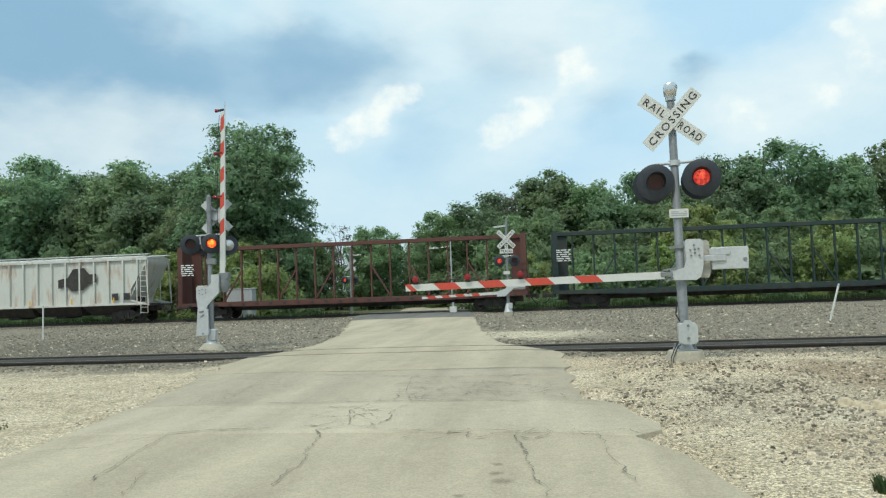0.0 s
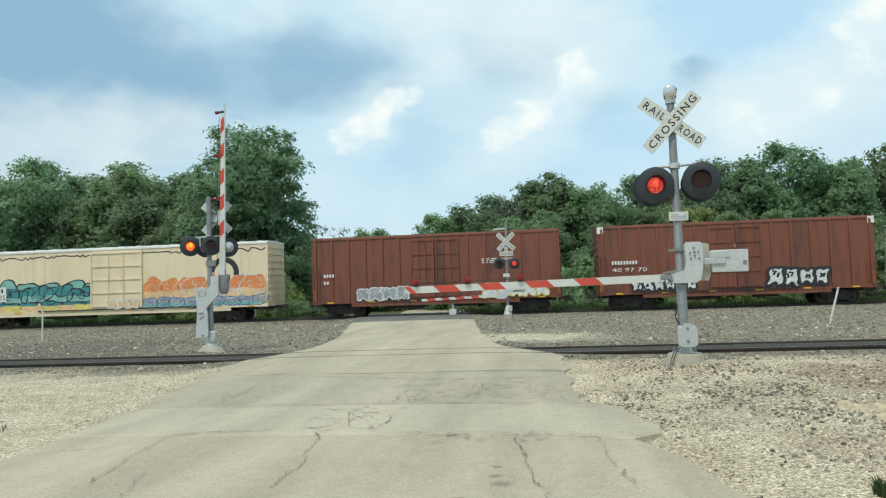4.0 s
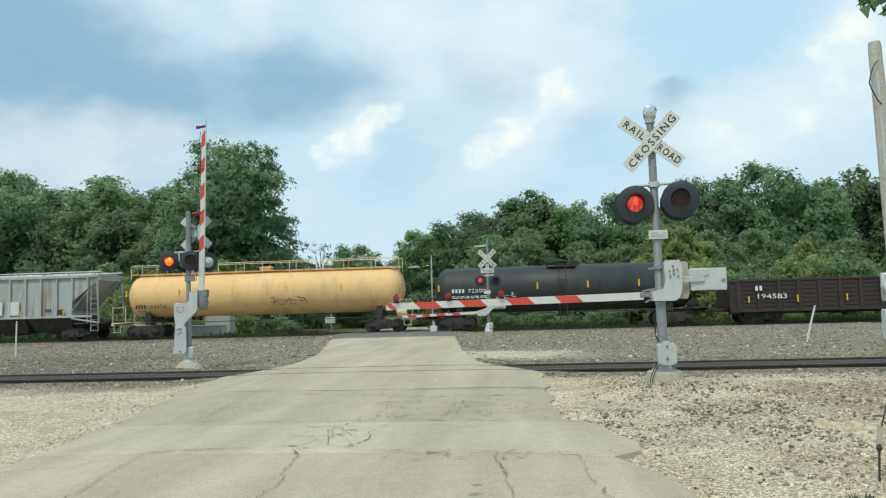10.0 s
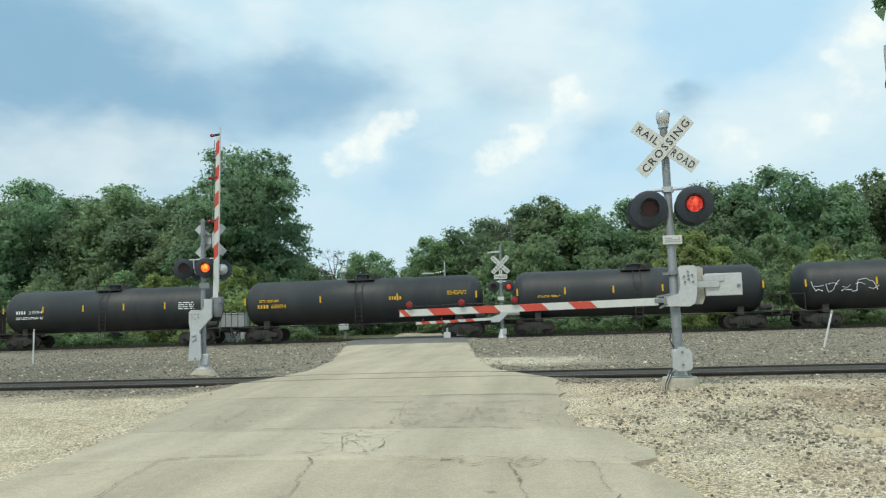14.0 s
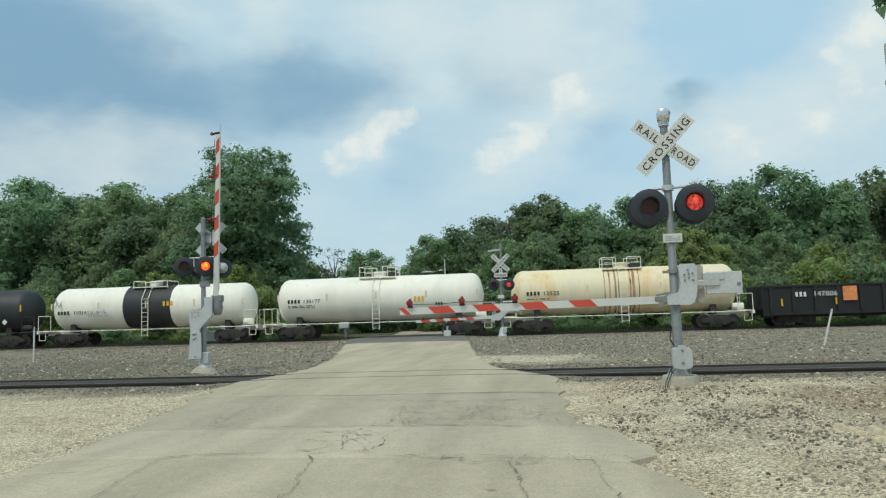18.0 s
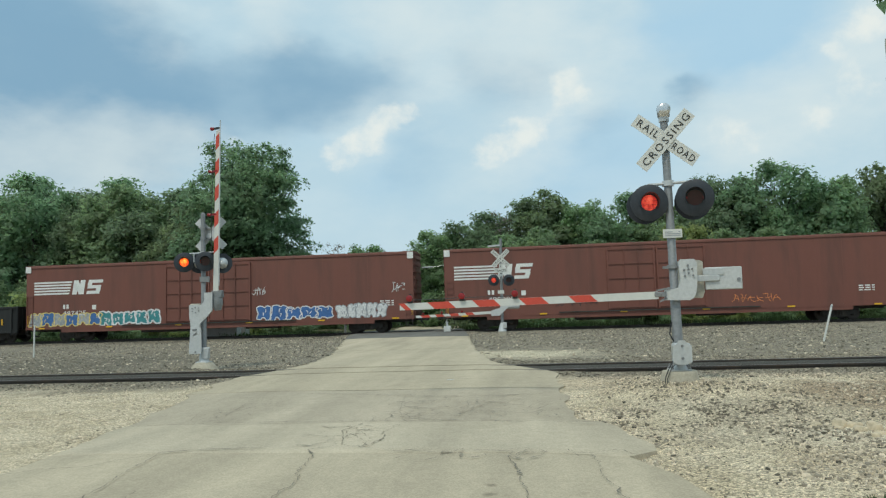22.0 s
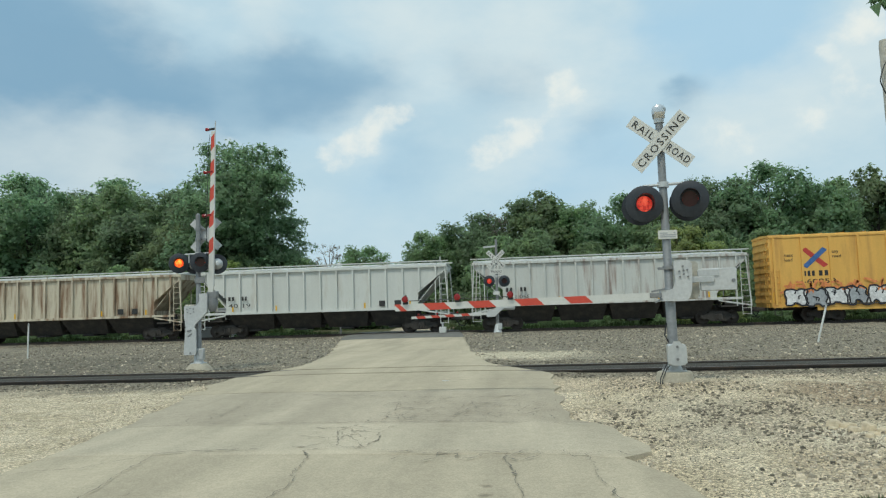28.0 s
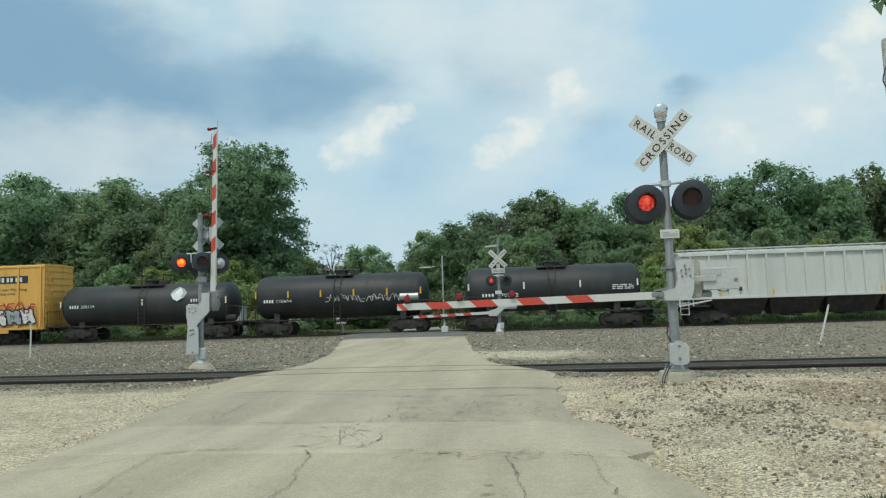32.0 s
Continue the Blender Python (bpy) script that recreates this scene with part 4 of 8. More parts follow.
def sprayed(car, x0, x1, z0, z1, fill, line, seed, letters=6, y=-FACE - 0.014, second=None, thick=0.07):
    """Graffiti with no readable words: bulging fills and loops of line."""
    rng = random.Random(seed)
    step = (x1 - x0) / letters

    def ribbon(points, width, shape, dy):
        verts, faces = [], []
        for i, (x, z) in enumerate(points):
            a, b = points[max(0, i - 1)], points[min(len(points) - 1, i + 1)]
            d = Vector((b[0] - a[0], b[1] - a[1]))
            d = d.normalized() if d.length else Vector((1, 0))
            verts += [(x - d.y * width / 2, y + dy, z + d.x * width / 2), (x + d.y * width / 2, y + dy, z - d.x * width / 2)]
        faces = [(2 * i, 2 * i + 1, 2 * i + 3, 2 * i + 2) for i in range(len(points) - 1)]
        shape.add(verts, faces)

    high = z1 - z0
    for k in range(letters):
        strokes = Shape()
        cx = x0 + (k + 0.5) * step
        w = step * rng.uniform(0.50, 0.66)
        low, top = z0 + high * rng.uniform(0, 0.12), z1 - high * rng.uniform(0, 0.15)
        lean = rng.uniform(-0.18, 0.22)

        def at(u, v):
            """A point of the letter: u from side to side, v from foot to head."""
            return cx + u * w + lean * (v - 0.5) * high, low + v * (top - low)

        # a stout angular body with notches, as sprayed block letters have
        body = [(-1, rng.uniform(0, 0.1)), (-0.35, rng.uniform(-0.02, 0.06)), (-0.2, rng.uniform(0.1, 0.3)), (0.15, rng.uniform(0.05, 0.25)), (0.35, rng.uniform(-0.04, 0.05)), (1, rng.uniform(0, 0.12)), (rng.uniform(0.7, 1.1), 0.4), (rng.uniform(0.6, 0.95), 0.58),
                (rng.uniform(0.8, 1.15), rng.uniform(0.8, 0.95)), (0.4, 1), (0.1, rng.uniform(0.75, 0.95)), (-0.25, 1), (-0.95, rng.uniform(0.9, 1)), (rng.uniform(-1.1, -0.8), 0.62), (rng.uniform(-0.9, -0.65), 0.45)]
        ring = [at(u, v) for u, v in body]
        # round the corners a little
        soft = []
        for i, p in enumerate(ring):
            q = ring[(i + 1) % len(ring)]
            soft += [(p[0] * 0.8 + q[0] * 0.2, p[1] * 0.8 + q[1] * 0.2), (p[0] * 0.2 + q[0] * 0.8, p[1] * 0.2 + q[1] * 0.8)]
        if fill:
            target = Shape().prism([(x, y + 0.004 + 0.001 * (k % 2), z) for x, z in soft], (0, 0.003, 0))
            tone = second if second and k % 2 else fill
            part("graffiti_fill", target, GRAFFITI[tone], car, "sprayed %s graffiti" % tone, smooth=False)
            ribbon(soft + soft[:1], thick, strokes, -0.003 - 0.0012 * (k % 3))
            for _ in range(2):
                u, v = rng.uniform(-0.4, 0.4), rng.uniform(0.25, 0.7)
                ribbon([at(u, v), at(u + rng.uniform(-0.1, 0.3), v + 0.18), at(u + rng.uniform(-0.3, 0.2), v + 0.22)], thick * 0.8, strokes, -0.004 - 0.0012 * (k % 3))
        else:
            # a scrawled tag: quick up and down strokes with a hook
            pts, u = [], -0.9
            while u < 0.9:
                pts.append(at(u + rng.uniform(-0.15, 0.15), rng.choice((rng.uniform(0, 0.25), rng.uniform(0.7, 1.05)))))
                u += rng.uniform(0.25, 0.6)
            curve = []
            for p, q in zip(pts, pts[1:]):
                bow = rng.uniform(-0.12, 0.12) * high
                curve += [(p[0] + (q[0] - p[0]) * f + bow * math.sin(math.pi * f), p[1] + (q[1] - p[1]) * f) for f in (0, 0.25, 0.5, 0.75)]
            curve.append(pts[-1])
            ribbon(curve, thick * 0.8, strokes, -0.003 - 0.0012 * (k % 3))
            v = rng.uniform(0.3, 0.7)
            ribbon([at(-0.6, v), at(0, v + rng.uniform(-0.1, 0.1)), at(0.6, v + rng.uniform(-0.15, 0.15))], thick * 0.7, strokes, -0.005)
        part("graffiti_line", strokes, GRAFFITI[line], car, "sprayed %s outlines" % line, smooth=False)


def bubbles(car, x0, x1, z0, z1, fill, low, line, seed, letters=6, y=-FACE - 0.014, thick=0.1):
    """Fat round sprayed letters with no readable word: swollen bodies, a second tone towards the foot, thick outlines and inner loops."""
    rng = random.Random(seed)
    step, high = (x1 - x0) / letters, z1 - z0

    def stroke(shape, points, width, dy):
        verts = []
        for i, (x, z) in enumerate(points):
            a, b = points[max(0, i - 1)], points[min(len(points) - 1, i + 1)]
            d = Vector((b[0] - a[0], b[1] - a[1]))
            d = d.normalized() if d.length else Vector((1, 0))
            w = width * (0.7 + 0.3 * math.sin(i * 0.9 + seed))
            verts += [(x - d.y * w / 2, y + dy, z + d.x * w / 2), (x + d.y * w / 2, y + dy, z - d.x * w / 2)]
        shape.add(verts, [(2 * i, 2 * i + 1, 2 * i + 3, 2 * i + 2) for i in range(len(points) - 1)])

    for k in range(letters):
        strokes, feet = Shape(), Shape()
        cx, cz = x0 + (k + 0.5) * step, (z0 + z1) / 2 + high * rng.uniform(-0.05, 0.05)
        w, h, lean = step * rng.uniform(0.52, 0.66), high * rng.uniform(0.40, 0.5), rng.uniform(-0.1, 0.35)
        swell, turn = rng.choice((2, 3)), rng.uniform(0, 6.3)
        ring = []
        for i in range(36):
            a = i * math.tau / 36
            r = 1 + 0.13 * math.sin(swell * a + turn) + 0.07 * math.sin(5 * a + turn * 2)
            u, v = math.copysign(abs(math.cos(a)) ** 0.75, math.cos(a)) * r, math.copysign(abs(math.sin(a)) ** 0.75, math.sin(a)) * r
            ring.append((cx + u * w + lean * v * h, cz + v * h))
        part("graffiti_fill", Shape().prism([(x, y + 0.006 + 0.001 * (k % 2), z) for x, z in ring], (0, 0.003, 0)), GRAFFITI[fill], car, "sprayed %s graffiti" % fill, smooth=False)
        foot = [(cx + (x - cx) * 0.9, z0 + (min(z, cz - 0.1 * h) - z0)) for x, z in ring[18:]]
        feet.prism([(x, y + 0.0035 + 0.0008 * (k % 2), z) for x, z in foot], (0, 0.001, 0))
        lift = -0.002 - 0.0012 * (k % 3)
        stroke(strokes, ring + ring[:2], thick, lift)
        for j in range(3):
            a0, span, rr = rng.uniform(0, 6.3), rng.uniform(2.0, 4.2), rng.uniform(0.25, 0.6)
            ox, oz = rng.uniform(-0.25, 0.25) * w, rng.uniform(-0.3, 0.3) * h
            stroke(strokes, [(cx + ox + rr * w * math.cos(a0 + span * f / 9) + lean * 0.3 * h, cz + oz + rr * h * math.sin(a0 + span * f / 9)) for f in range(10)], thick * 0.7, lift - 0.001)
        part("graffiti_foot", feet, GRAFFITI[low], car, "sprayed %s lower tone" % low, smooth=False)
        part("graffiti_line", strokes, GRAFFITI[line], car, "sprayed %s outlines" % line, smooth=False)


def new_car(s0, s1, name, label, category):
    car = thing(name, label, category, group="cars of the freight train")
    TRAIN.append((car, (s0 + s1) / 2))
    return car, s1 - s0


def boxcar(s0, s1, color, label, top=5.22, sill=0.78, ribs=14, door=(-1.6, 1.6), doors=2, roof=None, corner=None, raised=0.09, flat_top=False, belts=()):
    car, length = new_car(s0, s1, "boxcar", label, "boxcar")
    h = length / 2
    running_gear(car, length, 2.0 if length < 20 else 3.2)
    part("body", Shape().box(-h, h, -FACE, FACE, sill + 0.12, top - 0.16, 0.02), color, car)
    roof_shape = Shape().prism([(-h - 0.04, -FACE - 0.03, top - 0.16), (-h - 0.04, FACE + 0.03, top - 0.16), (-h - 0.04, FACE, top - 0.05), (-h - 0.04, 0, top + 0.02), (-h - 0.04, -FACE, top - 0.05)], (length + 0.08, 0, 0))
    for k in range(int(length / 1.2)):
        x = -h + 0.6 + k * (length - 1.2) / (int(length / 1.2) - 1)
        roof_shape.bar((x, -FACE, top - 0.035), (x, 0, top + 0.035), 0.06, 0.04).bar((x, FACE, top - 0.035), (x, 0, top + 0.035), 0.06, 0.04)
    part("roof", roof_shape, roof or color, car)
    part("top_chord", Shape().box(-h, h, -FACE - 0.05, -FACE, top - 0.24, top - 0.12, 0.01), roof if flat_top else color, car)
    part("side_sill", Shape().box(-h, h, -FACE - 0.03, -FACE, sill + 0.10, sill + 0.26).box(-h + 2.6, h - 2.6, -FACE - 0.01, -FACE + 0.06, sill - 0.12, sill + 0.12), color, car)
    part("underframe", Shape().box(-h + 0.3, h - 0.3, -0.35, 0.35, sill - 0.1, sill + 0.13).box(-h * 0.4, -h * 0.1, -1.1, -0.4, 0.45, 0.85, 0.03).box(h * 0.15, h * 0.32, -1.2, -0.6, 0.5, 0.9, 0.03), UNDER, car)
    if ribs:
        rib = Shape().box(-0.065, 0.065, -FACE - raised, -FACE, sill + 0.26, top - 0.24, 0.008).mesh("side_post", color)
        for k in range(ribs):
            x = -h + 0.25 + k * (length - 0.5) / (ribs - 1)
            if not door[0] - 0.2 < x < door[1] + 0.2:
                part("side_post", rib, color, car, at=pose(x, 0, 0))
                part("side_post", rib, color, car, at=pose(x, 0, 0, 0, 0, 180))
    for level in belts:
        for x0, x1 in ((-h + 0.5, door[0] - 0.25), (door[1] + 0.25, h - 0.5)):
            part("side_belt", Shape().box(x0, x1, -FACE - raised * 0.9, -FACE, level - 0.045, level + 0.045), color, car, smooth=False)
    width = (door[1] - door[0]) / doors
    for k in range(doors):
        a = door[0] + k * width
        s = Shape().box(a + 0.03, a + width - 0.03, -FACE - 0.055, -FACE, sill + 0.3, top - 0.3, 0.01)
        leaf = part("door", s, color, car, "sliding plug door")
        g = Shape()
        for j in range(5):
            z = sill + 0.45 + j * (top - sill - 0.9) / 4
            g.box(a + 0.08, a + width - 0.08, -FACE - 0.115, -FACE - 0.05, z - 0.045, z + 0.045)
        for x in (a + 0.1, a + width - 0.1):
            g.box(x - 0.05, x + 0.05, -FACE - 0.12, -FACE - 0.05, sill + 0.32, top - 0.32)
        part("door_frame", g, color, leaf, smooth=False)
        rod = Shape()
        for x in (a + width * 0.36, a + width * 0.64):
            rod.tube((x, -FACE - 0.13, sill + 0.35), (x, -FACE - 0.13, top - 0.4), 0.026, 6)
        part("lock_rod", rod, color, leaf)
    part("door_track", Shape().box(door[0] - width, door[1] + width, -FACE - 0.11, -FACE, sill + 0.2, sill + 0.27), UNDER, car)
    for side in (-1, 1):
        s = Shape()
        for k in range(9):
            z = sill + 0.5 + k * (top - sill - 0.9) / 8
            s.prism([(side * h, y, z + d) for y, d in ((-1.45, 0.10), (1.45, 0.10), (1.45, -0.10), (-1.45, -0.10))], (side * 0.07, 0, 0))
        part("end_corrugation", s, color, car)
        x = side * (h - 0.32)
        ladder(car, x, sill + 0.05, sill + (1.6 if side > 0 else 2.4), color)
        end_ladder(car, side, length, sill + 0.1, top - 0.3, color)
        part("sill_step", Shape().path([(x - 0.2, -FACE - 0.02, sill + 0.1), (x - 0.2, -FACE - 0.02, 0.45), (x + 0.2, -FACE - 0.02, 0.45), (x + 0.2, -FACE - 0.02, sill + 0.1)], 0.02), UNDER, car)
        tick(car, side * (h - 0.12), sill + 0.35, h=0.7)
        if corner:
            part("corner_cap", Shape().box(side * (h - 0.36), side * (h + 0.02), -FACE - 0.055, -FACE + 0.02, top - 0.52, top - 0.1), corner, car, "white corner panel")
    for k in range(6):
        x = -h + 1.2 + k * (length - 2.4) / 5
        part("reflector", Shape().box(x - 0.22, x + 0.22, -FACE - 0.066, -FACE - 0.06, sill + 0.13, sill + 0.22), YELLOW, car, "yellow reflective strip", smooth=False)
    return car, h


def hopper(s0, s1, color, label, top=4.30, low=1.55, ribs=17, bays=4, round_sides=False, trim=None, roof=True, end_cut=1.55):
    car, length = new_car(s0, s1, "covered_hopper", label, "hopper car")
    h = length / 2
    running_gear(car, length, 2.0)
    trim = trim or color
    outline = [(-h + 0.30, top), (h - 0.30, top), (h - 0.30, top - 0.35), (h - end_cut - 0.55, low + 1.0), (h - end_cut - 0.55, low), (-h + end_cut + 0.55, low), (-h + end_cut + 0.55, low + 1.0), (-h + 0.30, top - 0.35)]
    if round_sides:
        s = Shape()
        section = [(0.0, 0.55), (0.12, 0.92), (0.3, 1.0), (0.55, 1.0), (0.75, 0.97), (0.9, 0.88), (1.0, 0.72)]
        rings = []
        for x, lowest in ((-h + 0.35, top - 0.7), (-h + end_cut * 0.7, top - 1.6), (-h + end_cut + 0.6, low), (h - end_cut - 0.6, low), (h - end_cut * 0.7, top - 1.6), (h - 0.35, top - 0.7)):
            rings.append([(x, -FACE * w, lowest + (top - lowest) * f) for f, w in section] + [(x, FACE * w, lowest + (top - lowest) * f) for f, w in reversed(section)])
        n = len(rings[0])
        s.add([p for r in rings for p in r], [(i * n + k, i * n + (k + 1) % n, (i + 1) * n + (k + 1) % n, (i + 1) * n + k) for i in range(len(rings) - 1) for k in range(n)] + [tuple(range(n)), tuple(range(5 * n, 6 * n))])
        part("body", s, color, car)
    else:
        part("body", Shape().prism([(x, -FACE + 0.13, z) for x, z in outline], (0, 2 * FACE - 0.26, 0)), color, car)
    # discharge bays
    span = (length - 2 * end_cut - 1.3) / bays
    for k in range(bays):
        x = -h + end_cut + 0.65 + (k + 0.5) * span
        s = Shape()
        up, down = span * 0.495, span * 0.40
        s.add([(x + a * up, b * FACE * 0.93, low + 0.05) for a, b in ((-1, -1), (1, -1), (1, 1), (-1, 1))] + [(x + a * down, b * 0.55, 0.48) for a, b in ((-1, -1), (1, -1), (1, 1), (-1, 1))], [(0, 1, 2, 3), (7, 6, 5, 4), (0, 4, 5, 1), (1, 5, 6, 2), (2, 6, 7, 3), (3, 7, 4, 0)])
        bay = part("discharge_bay", s, UNDER, car)
        part("outlet_gate", Shape().box(x - 0.42, x + 0.42, -0.8, 0.8, 0.36, 0.48, 0.02).tube((x + 0.3, -0.95, 0.42), (x + 0.3, 0.95, 0.42), 0.03, 6), UNDER, bay)
    part("side_sill", Shape().box(-h + end_cut * 0.4, h - end_cut * 0.4, -FACE - 0.02, -FACE + 0.12, low - 0.06, low + 0.09, 0.01).box(-h + end_cut * 0.4, h - end_cut * 0.4, FACE - 0.12, FACE + 0.02, low - 0.06, low + 0.09, 0.01), trim, car)
    part("top_chord", Shape().box(-h + 0.2, h - 0.2, -FACE - 0.02, -FACE + 0.14, top - 0.16, top, 0.012).box(-h + 0.2, h - 0.2, FACE - 0.14, FACE + 0.02, top - 0.16, top, 0.012), trim, car)
    if ribs:
        for k in range(ribs):
            x = -h + 0.9 + k * (length - 1.8) / (ribs - 1)
            edge = h - abs(x)
            z0 = low + 0.09 if edge > end_cut + 0.55 else low + 1.0 + (top - 1.35 - low) * (1 - (edge - 0.3) / (end_cut + 0.25))
            z0 = min(max(z0, low + 0.09), top - 0.3)
            for sy in (-1, 1):
                part("side_post", Shape().box(x - 0.055, x + 0.055, min(sy * (FACE + 0.02), sy * (FACE - 0.15)), max(sy * (FACE + 0.02), sy * (FACE - 0.15)), z0, top - 0.16), color, car, smooth=False)
    # low roof with hatches, and running boards held clear of it
    part("roof", Shape().prism([(-h + 0.25, -FACE, top), (-h + 0.25, FACE, top), (-h + 0.25, 0.75, top + 0.10), (-h + 0.25, -0.75, top + 0.10)], (length - 0.5, 0, 0)), GALV_ROOF if roof else trim, car)
    part("hatch_trough", Shape().box(-h + 1.0, h - 1.0, -0.32, 0.32, top + 0.08, top + 0.20, 0.02), GALV_ROOF if roof else trim, car)
    for y in (-FACE + 0.06, FACE - 0.41):
        part("running_board", Shape().box(-h + 0.1, h - 0.1, y, y + 0.35, top + 0.21, top + 0.27), GALV_ROOF, car, smooth=False)
        for k in range(10):
            x = -h + 0.5 + k * (length - 1) / 9
            part("board_bracket", Shape().bar((x, y + 0.1, top - 0.02), (x, y + 0.1, top + 0.21), 0.06), trim, car, smooth=False)
    part("centre_sill", Shape().box(-h + 0.3, h - 0.3, -0.36, 0.36, 0.72, 1.2), UNDER, car)
    for side in (-1, 1):
        sx = side * h
        part("slope_sheet", Shape().prism([(side * (h - 0.32), -FACE + 0.1, top - 0.35), (side * (h - 0.32), FACE - 0.1, top - 0.35), (side * (h - end_cut - 0.6), FACE - 0.1, low + 0.3), (side * (h - end_cut - 0.6), -FACE + 0.1, low + 0.3)], (side * -0.06, 0, -0.02)), color, car)
        part("end_platform", Shape().box(min(sx, sx - side * 1.9), max(sx, sx - side * 1.9), -FACE + 0.1, FACE - 0.1, 1.05, 1.15).box(min(sx, sx - side * 2.2), max(sx, sx - side * 2.2), -0.25, 0.25, 0.75, 1.05), trim if trim != color else UNDER, car)
        for y in (-FACE + 0.05, FACE - 0.05):
            f = Shape()
            f.bar((side * (h - 0.12), y, 1.1), (side * (h - 0.32), y, top - 0.05), 0.07)
            f.bar((side * (h - 0.95), y, 1.1), (side * (h - 0.95), y, top - 1.1), 0.06)
            f.bar((side * (h - 0.12), y, 1.12), (side * (h - end_cut - 0.5), y, 1.45), 0.09)
            part("end_frame", f, trim, car, smooth=False)
        ladder(car, side * (h - 0.42), 0.55, top - 0.1, trim, 0.5, -FACE + 0.02)
        part("brake_gear", Shape().box(side * (h - 1.3) - 0.25, side * (h - 1.3) + 0.25, -0.9, -0.3, 1.15, 1.7, 0.04).tube((side * (h - 1.7), -0.2, 1.4), (side * (h - 1.7), 0.7, 1.4), 0.2, 10), UNDER, car)
    for k in range(5):
        x = -h + 2.6 + k * (length - 5.2) / 4
        tick(car, x, low + 0.12, h=0.34, w=0.1)
    return car, h


def tank_car(s0, s1, color, label, top=3.95, radius=1.46, band=None, rail="dome", ticks=5, tick_mat=None, trim=None, sill_trim=None):
    """s0, s1: the ends of the shell."""
    car, shell = new_car(s0, s1, "tank_car", label, "tank car")
    length = shell + 1.35
    h, q = length / 2, shell / 2
    running_gear(car, length, 2.0)
    trim = trim or UNDER
    z = top - radius
    dome = [(0.0, 0.02), (0.005, 0.35), (0.012, 0.62), (0.022, 0.82), (0.034, 0.93), (0.05, 1.0)]
    profile = [(a, r * radius) for a, r in dome] + [(0.33, radius), (0.331, radius * 1.008), (0.5, radius * 1.008), (0.669, radius * 1.008), (0.67, radius)] + [(1 - a, r * radius) for a, r in reversed(dome)]
    part("shell", Shape().turned((-q, 0, z), (q, 0, z), profile, 40), color, car)
    if band:
        x0, x1, m = band
        part("painted_band", Shape().turned((x0, 0, z), (x1, 0, z), [(0, radius * 1.012), (1, radius * 1.012)], 40), m, car, "wide black band round the middle")
    for x in (-q + 1.6, q - 1.6):
        part("saddle", Shape().box(x - 0.2, x + 0.2, -0.95, 0.95, 0.85, z - radius * 0.55, 0.02), trim, car)
    for side in (-1, 1):
        sx = side * h
        part("end_sill", Shape().box(min(sx, sx - side * 2.6), max(sx, sx - side * 2.6), -0.28, 0.28, 0.7, 1.02, 0.02).box(min(sx, sx - side * 0.9), max(sx, sx - side * 0.9), -1.45, 1.45, 1.0, 1.06).box(min(sx, sx - side * 0.12), max(sx, sx - side * 0.12), -1.5, 1.5, 0.85, 1.06), sill_trim or trim, car)
        for y in (-1.42, 1.42):
            r = Shape()
            r.path([(side * (h - 0.06), y, 1.03), (side * (h - 0.06), y, 2.05), (side * (h - 0.95), y, 2.05), (side * (h - 0.95), y, 1.03)], 0.022)
            part("sill_step", Shape().path([(side * (h - 0.15), y, 1.0), (side * (h - 0.15), y, 0.42), (side * (h - 0.6), y, 0.42), (side * (h - 0.6), y, 1.0)], 0.02), sill_trim or trim, car)
            part("hand_rail", r, sill_trim or trim, car)
        part("brake_cylinder", Shape().tube((side * (h - 0.5), -0.9, 1.3), (side * (h - 1.15), -0.9, 1.3), 0.2, 12), sill_trim or trim, car) if side > 0 else None
    part("sill_rail", Shape().path([(-h + 0.6, -1.5, 1.0), (-q * 0.35, -1.5, 0.98), (q * 0.35, -1.5, 0.98), (h - 0.6, -1.5, 1.0)], 0.028), trim if rail == "long" else sill_trim or trim, car)
    part("bottom_outlet", Shape().tube((0, 0, z - radius - 0.25), (0, 0, z - radius + 0.1), 0.25, 12).box(-0.4, 0.4, -0.3, 0.3, z - radius - 0.32, z - radius - 0.2), UNDER, car)
    t = top
    part("manway", Shape().turned((0, 0, t - 0.1), (0, 0, t + 0.32), [(0, 0.42), (0.7, 0.42), (0.78, 0.50), (0.9, 0.50), (1.0, 0.36)], 16), color, car)
    part("valve_box", Shape().box(0.6, 1.15, -0.28, 0.28, t - 0.06, t + 0.26, 0.05), trim, car)
    if rail == "long":
        r = Shape()
        for y in (-0.75, 0.75):
            r.path([(-q + 0.3, y, t + 0.62), (q - 0.3, y, t + 0.62)], 0.022)
            for k in range(11):
                x = -q + 0.3 + k * (shell - 0.6) / 10
                r.tube((x, y, t - 0.28), (x, y, t + 0.62), 0.02, 6)
        part("walkway_rail", r, sill_trim or trim, car)
        part("walkway", Shape().box(-q + 0.3, q - 0.3, -0.75, -0.3, t + 0.0, t + 0.04).box(-q + 0.3, q - 0.3, 0.3, 0.75, t + 0.0, t + 0.04), color, car)
    elif rail in ("dome", "tall", "low"):
        lift = {"tall": 0.62, "dome": 0.3, "low": 0.22}[rail]
        w = 0.9 if rail == "low" else 1.2
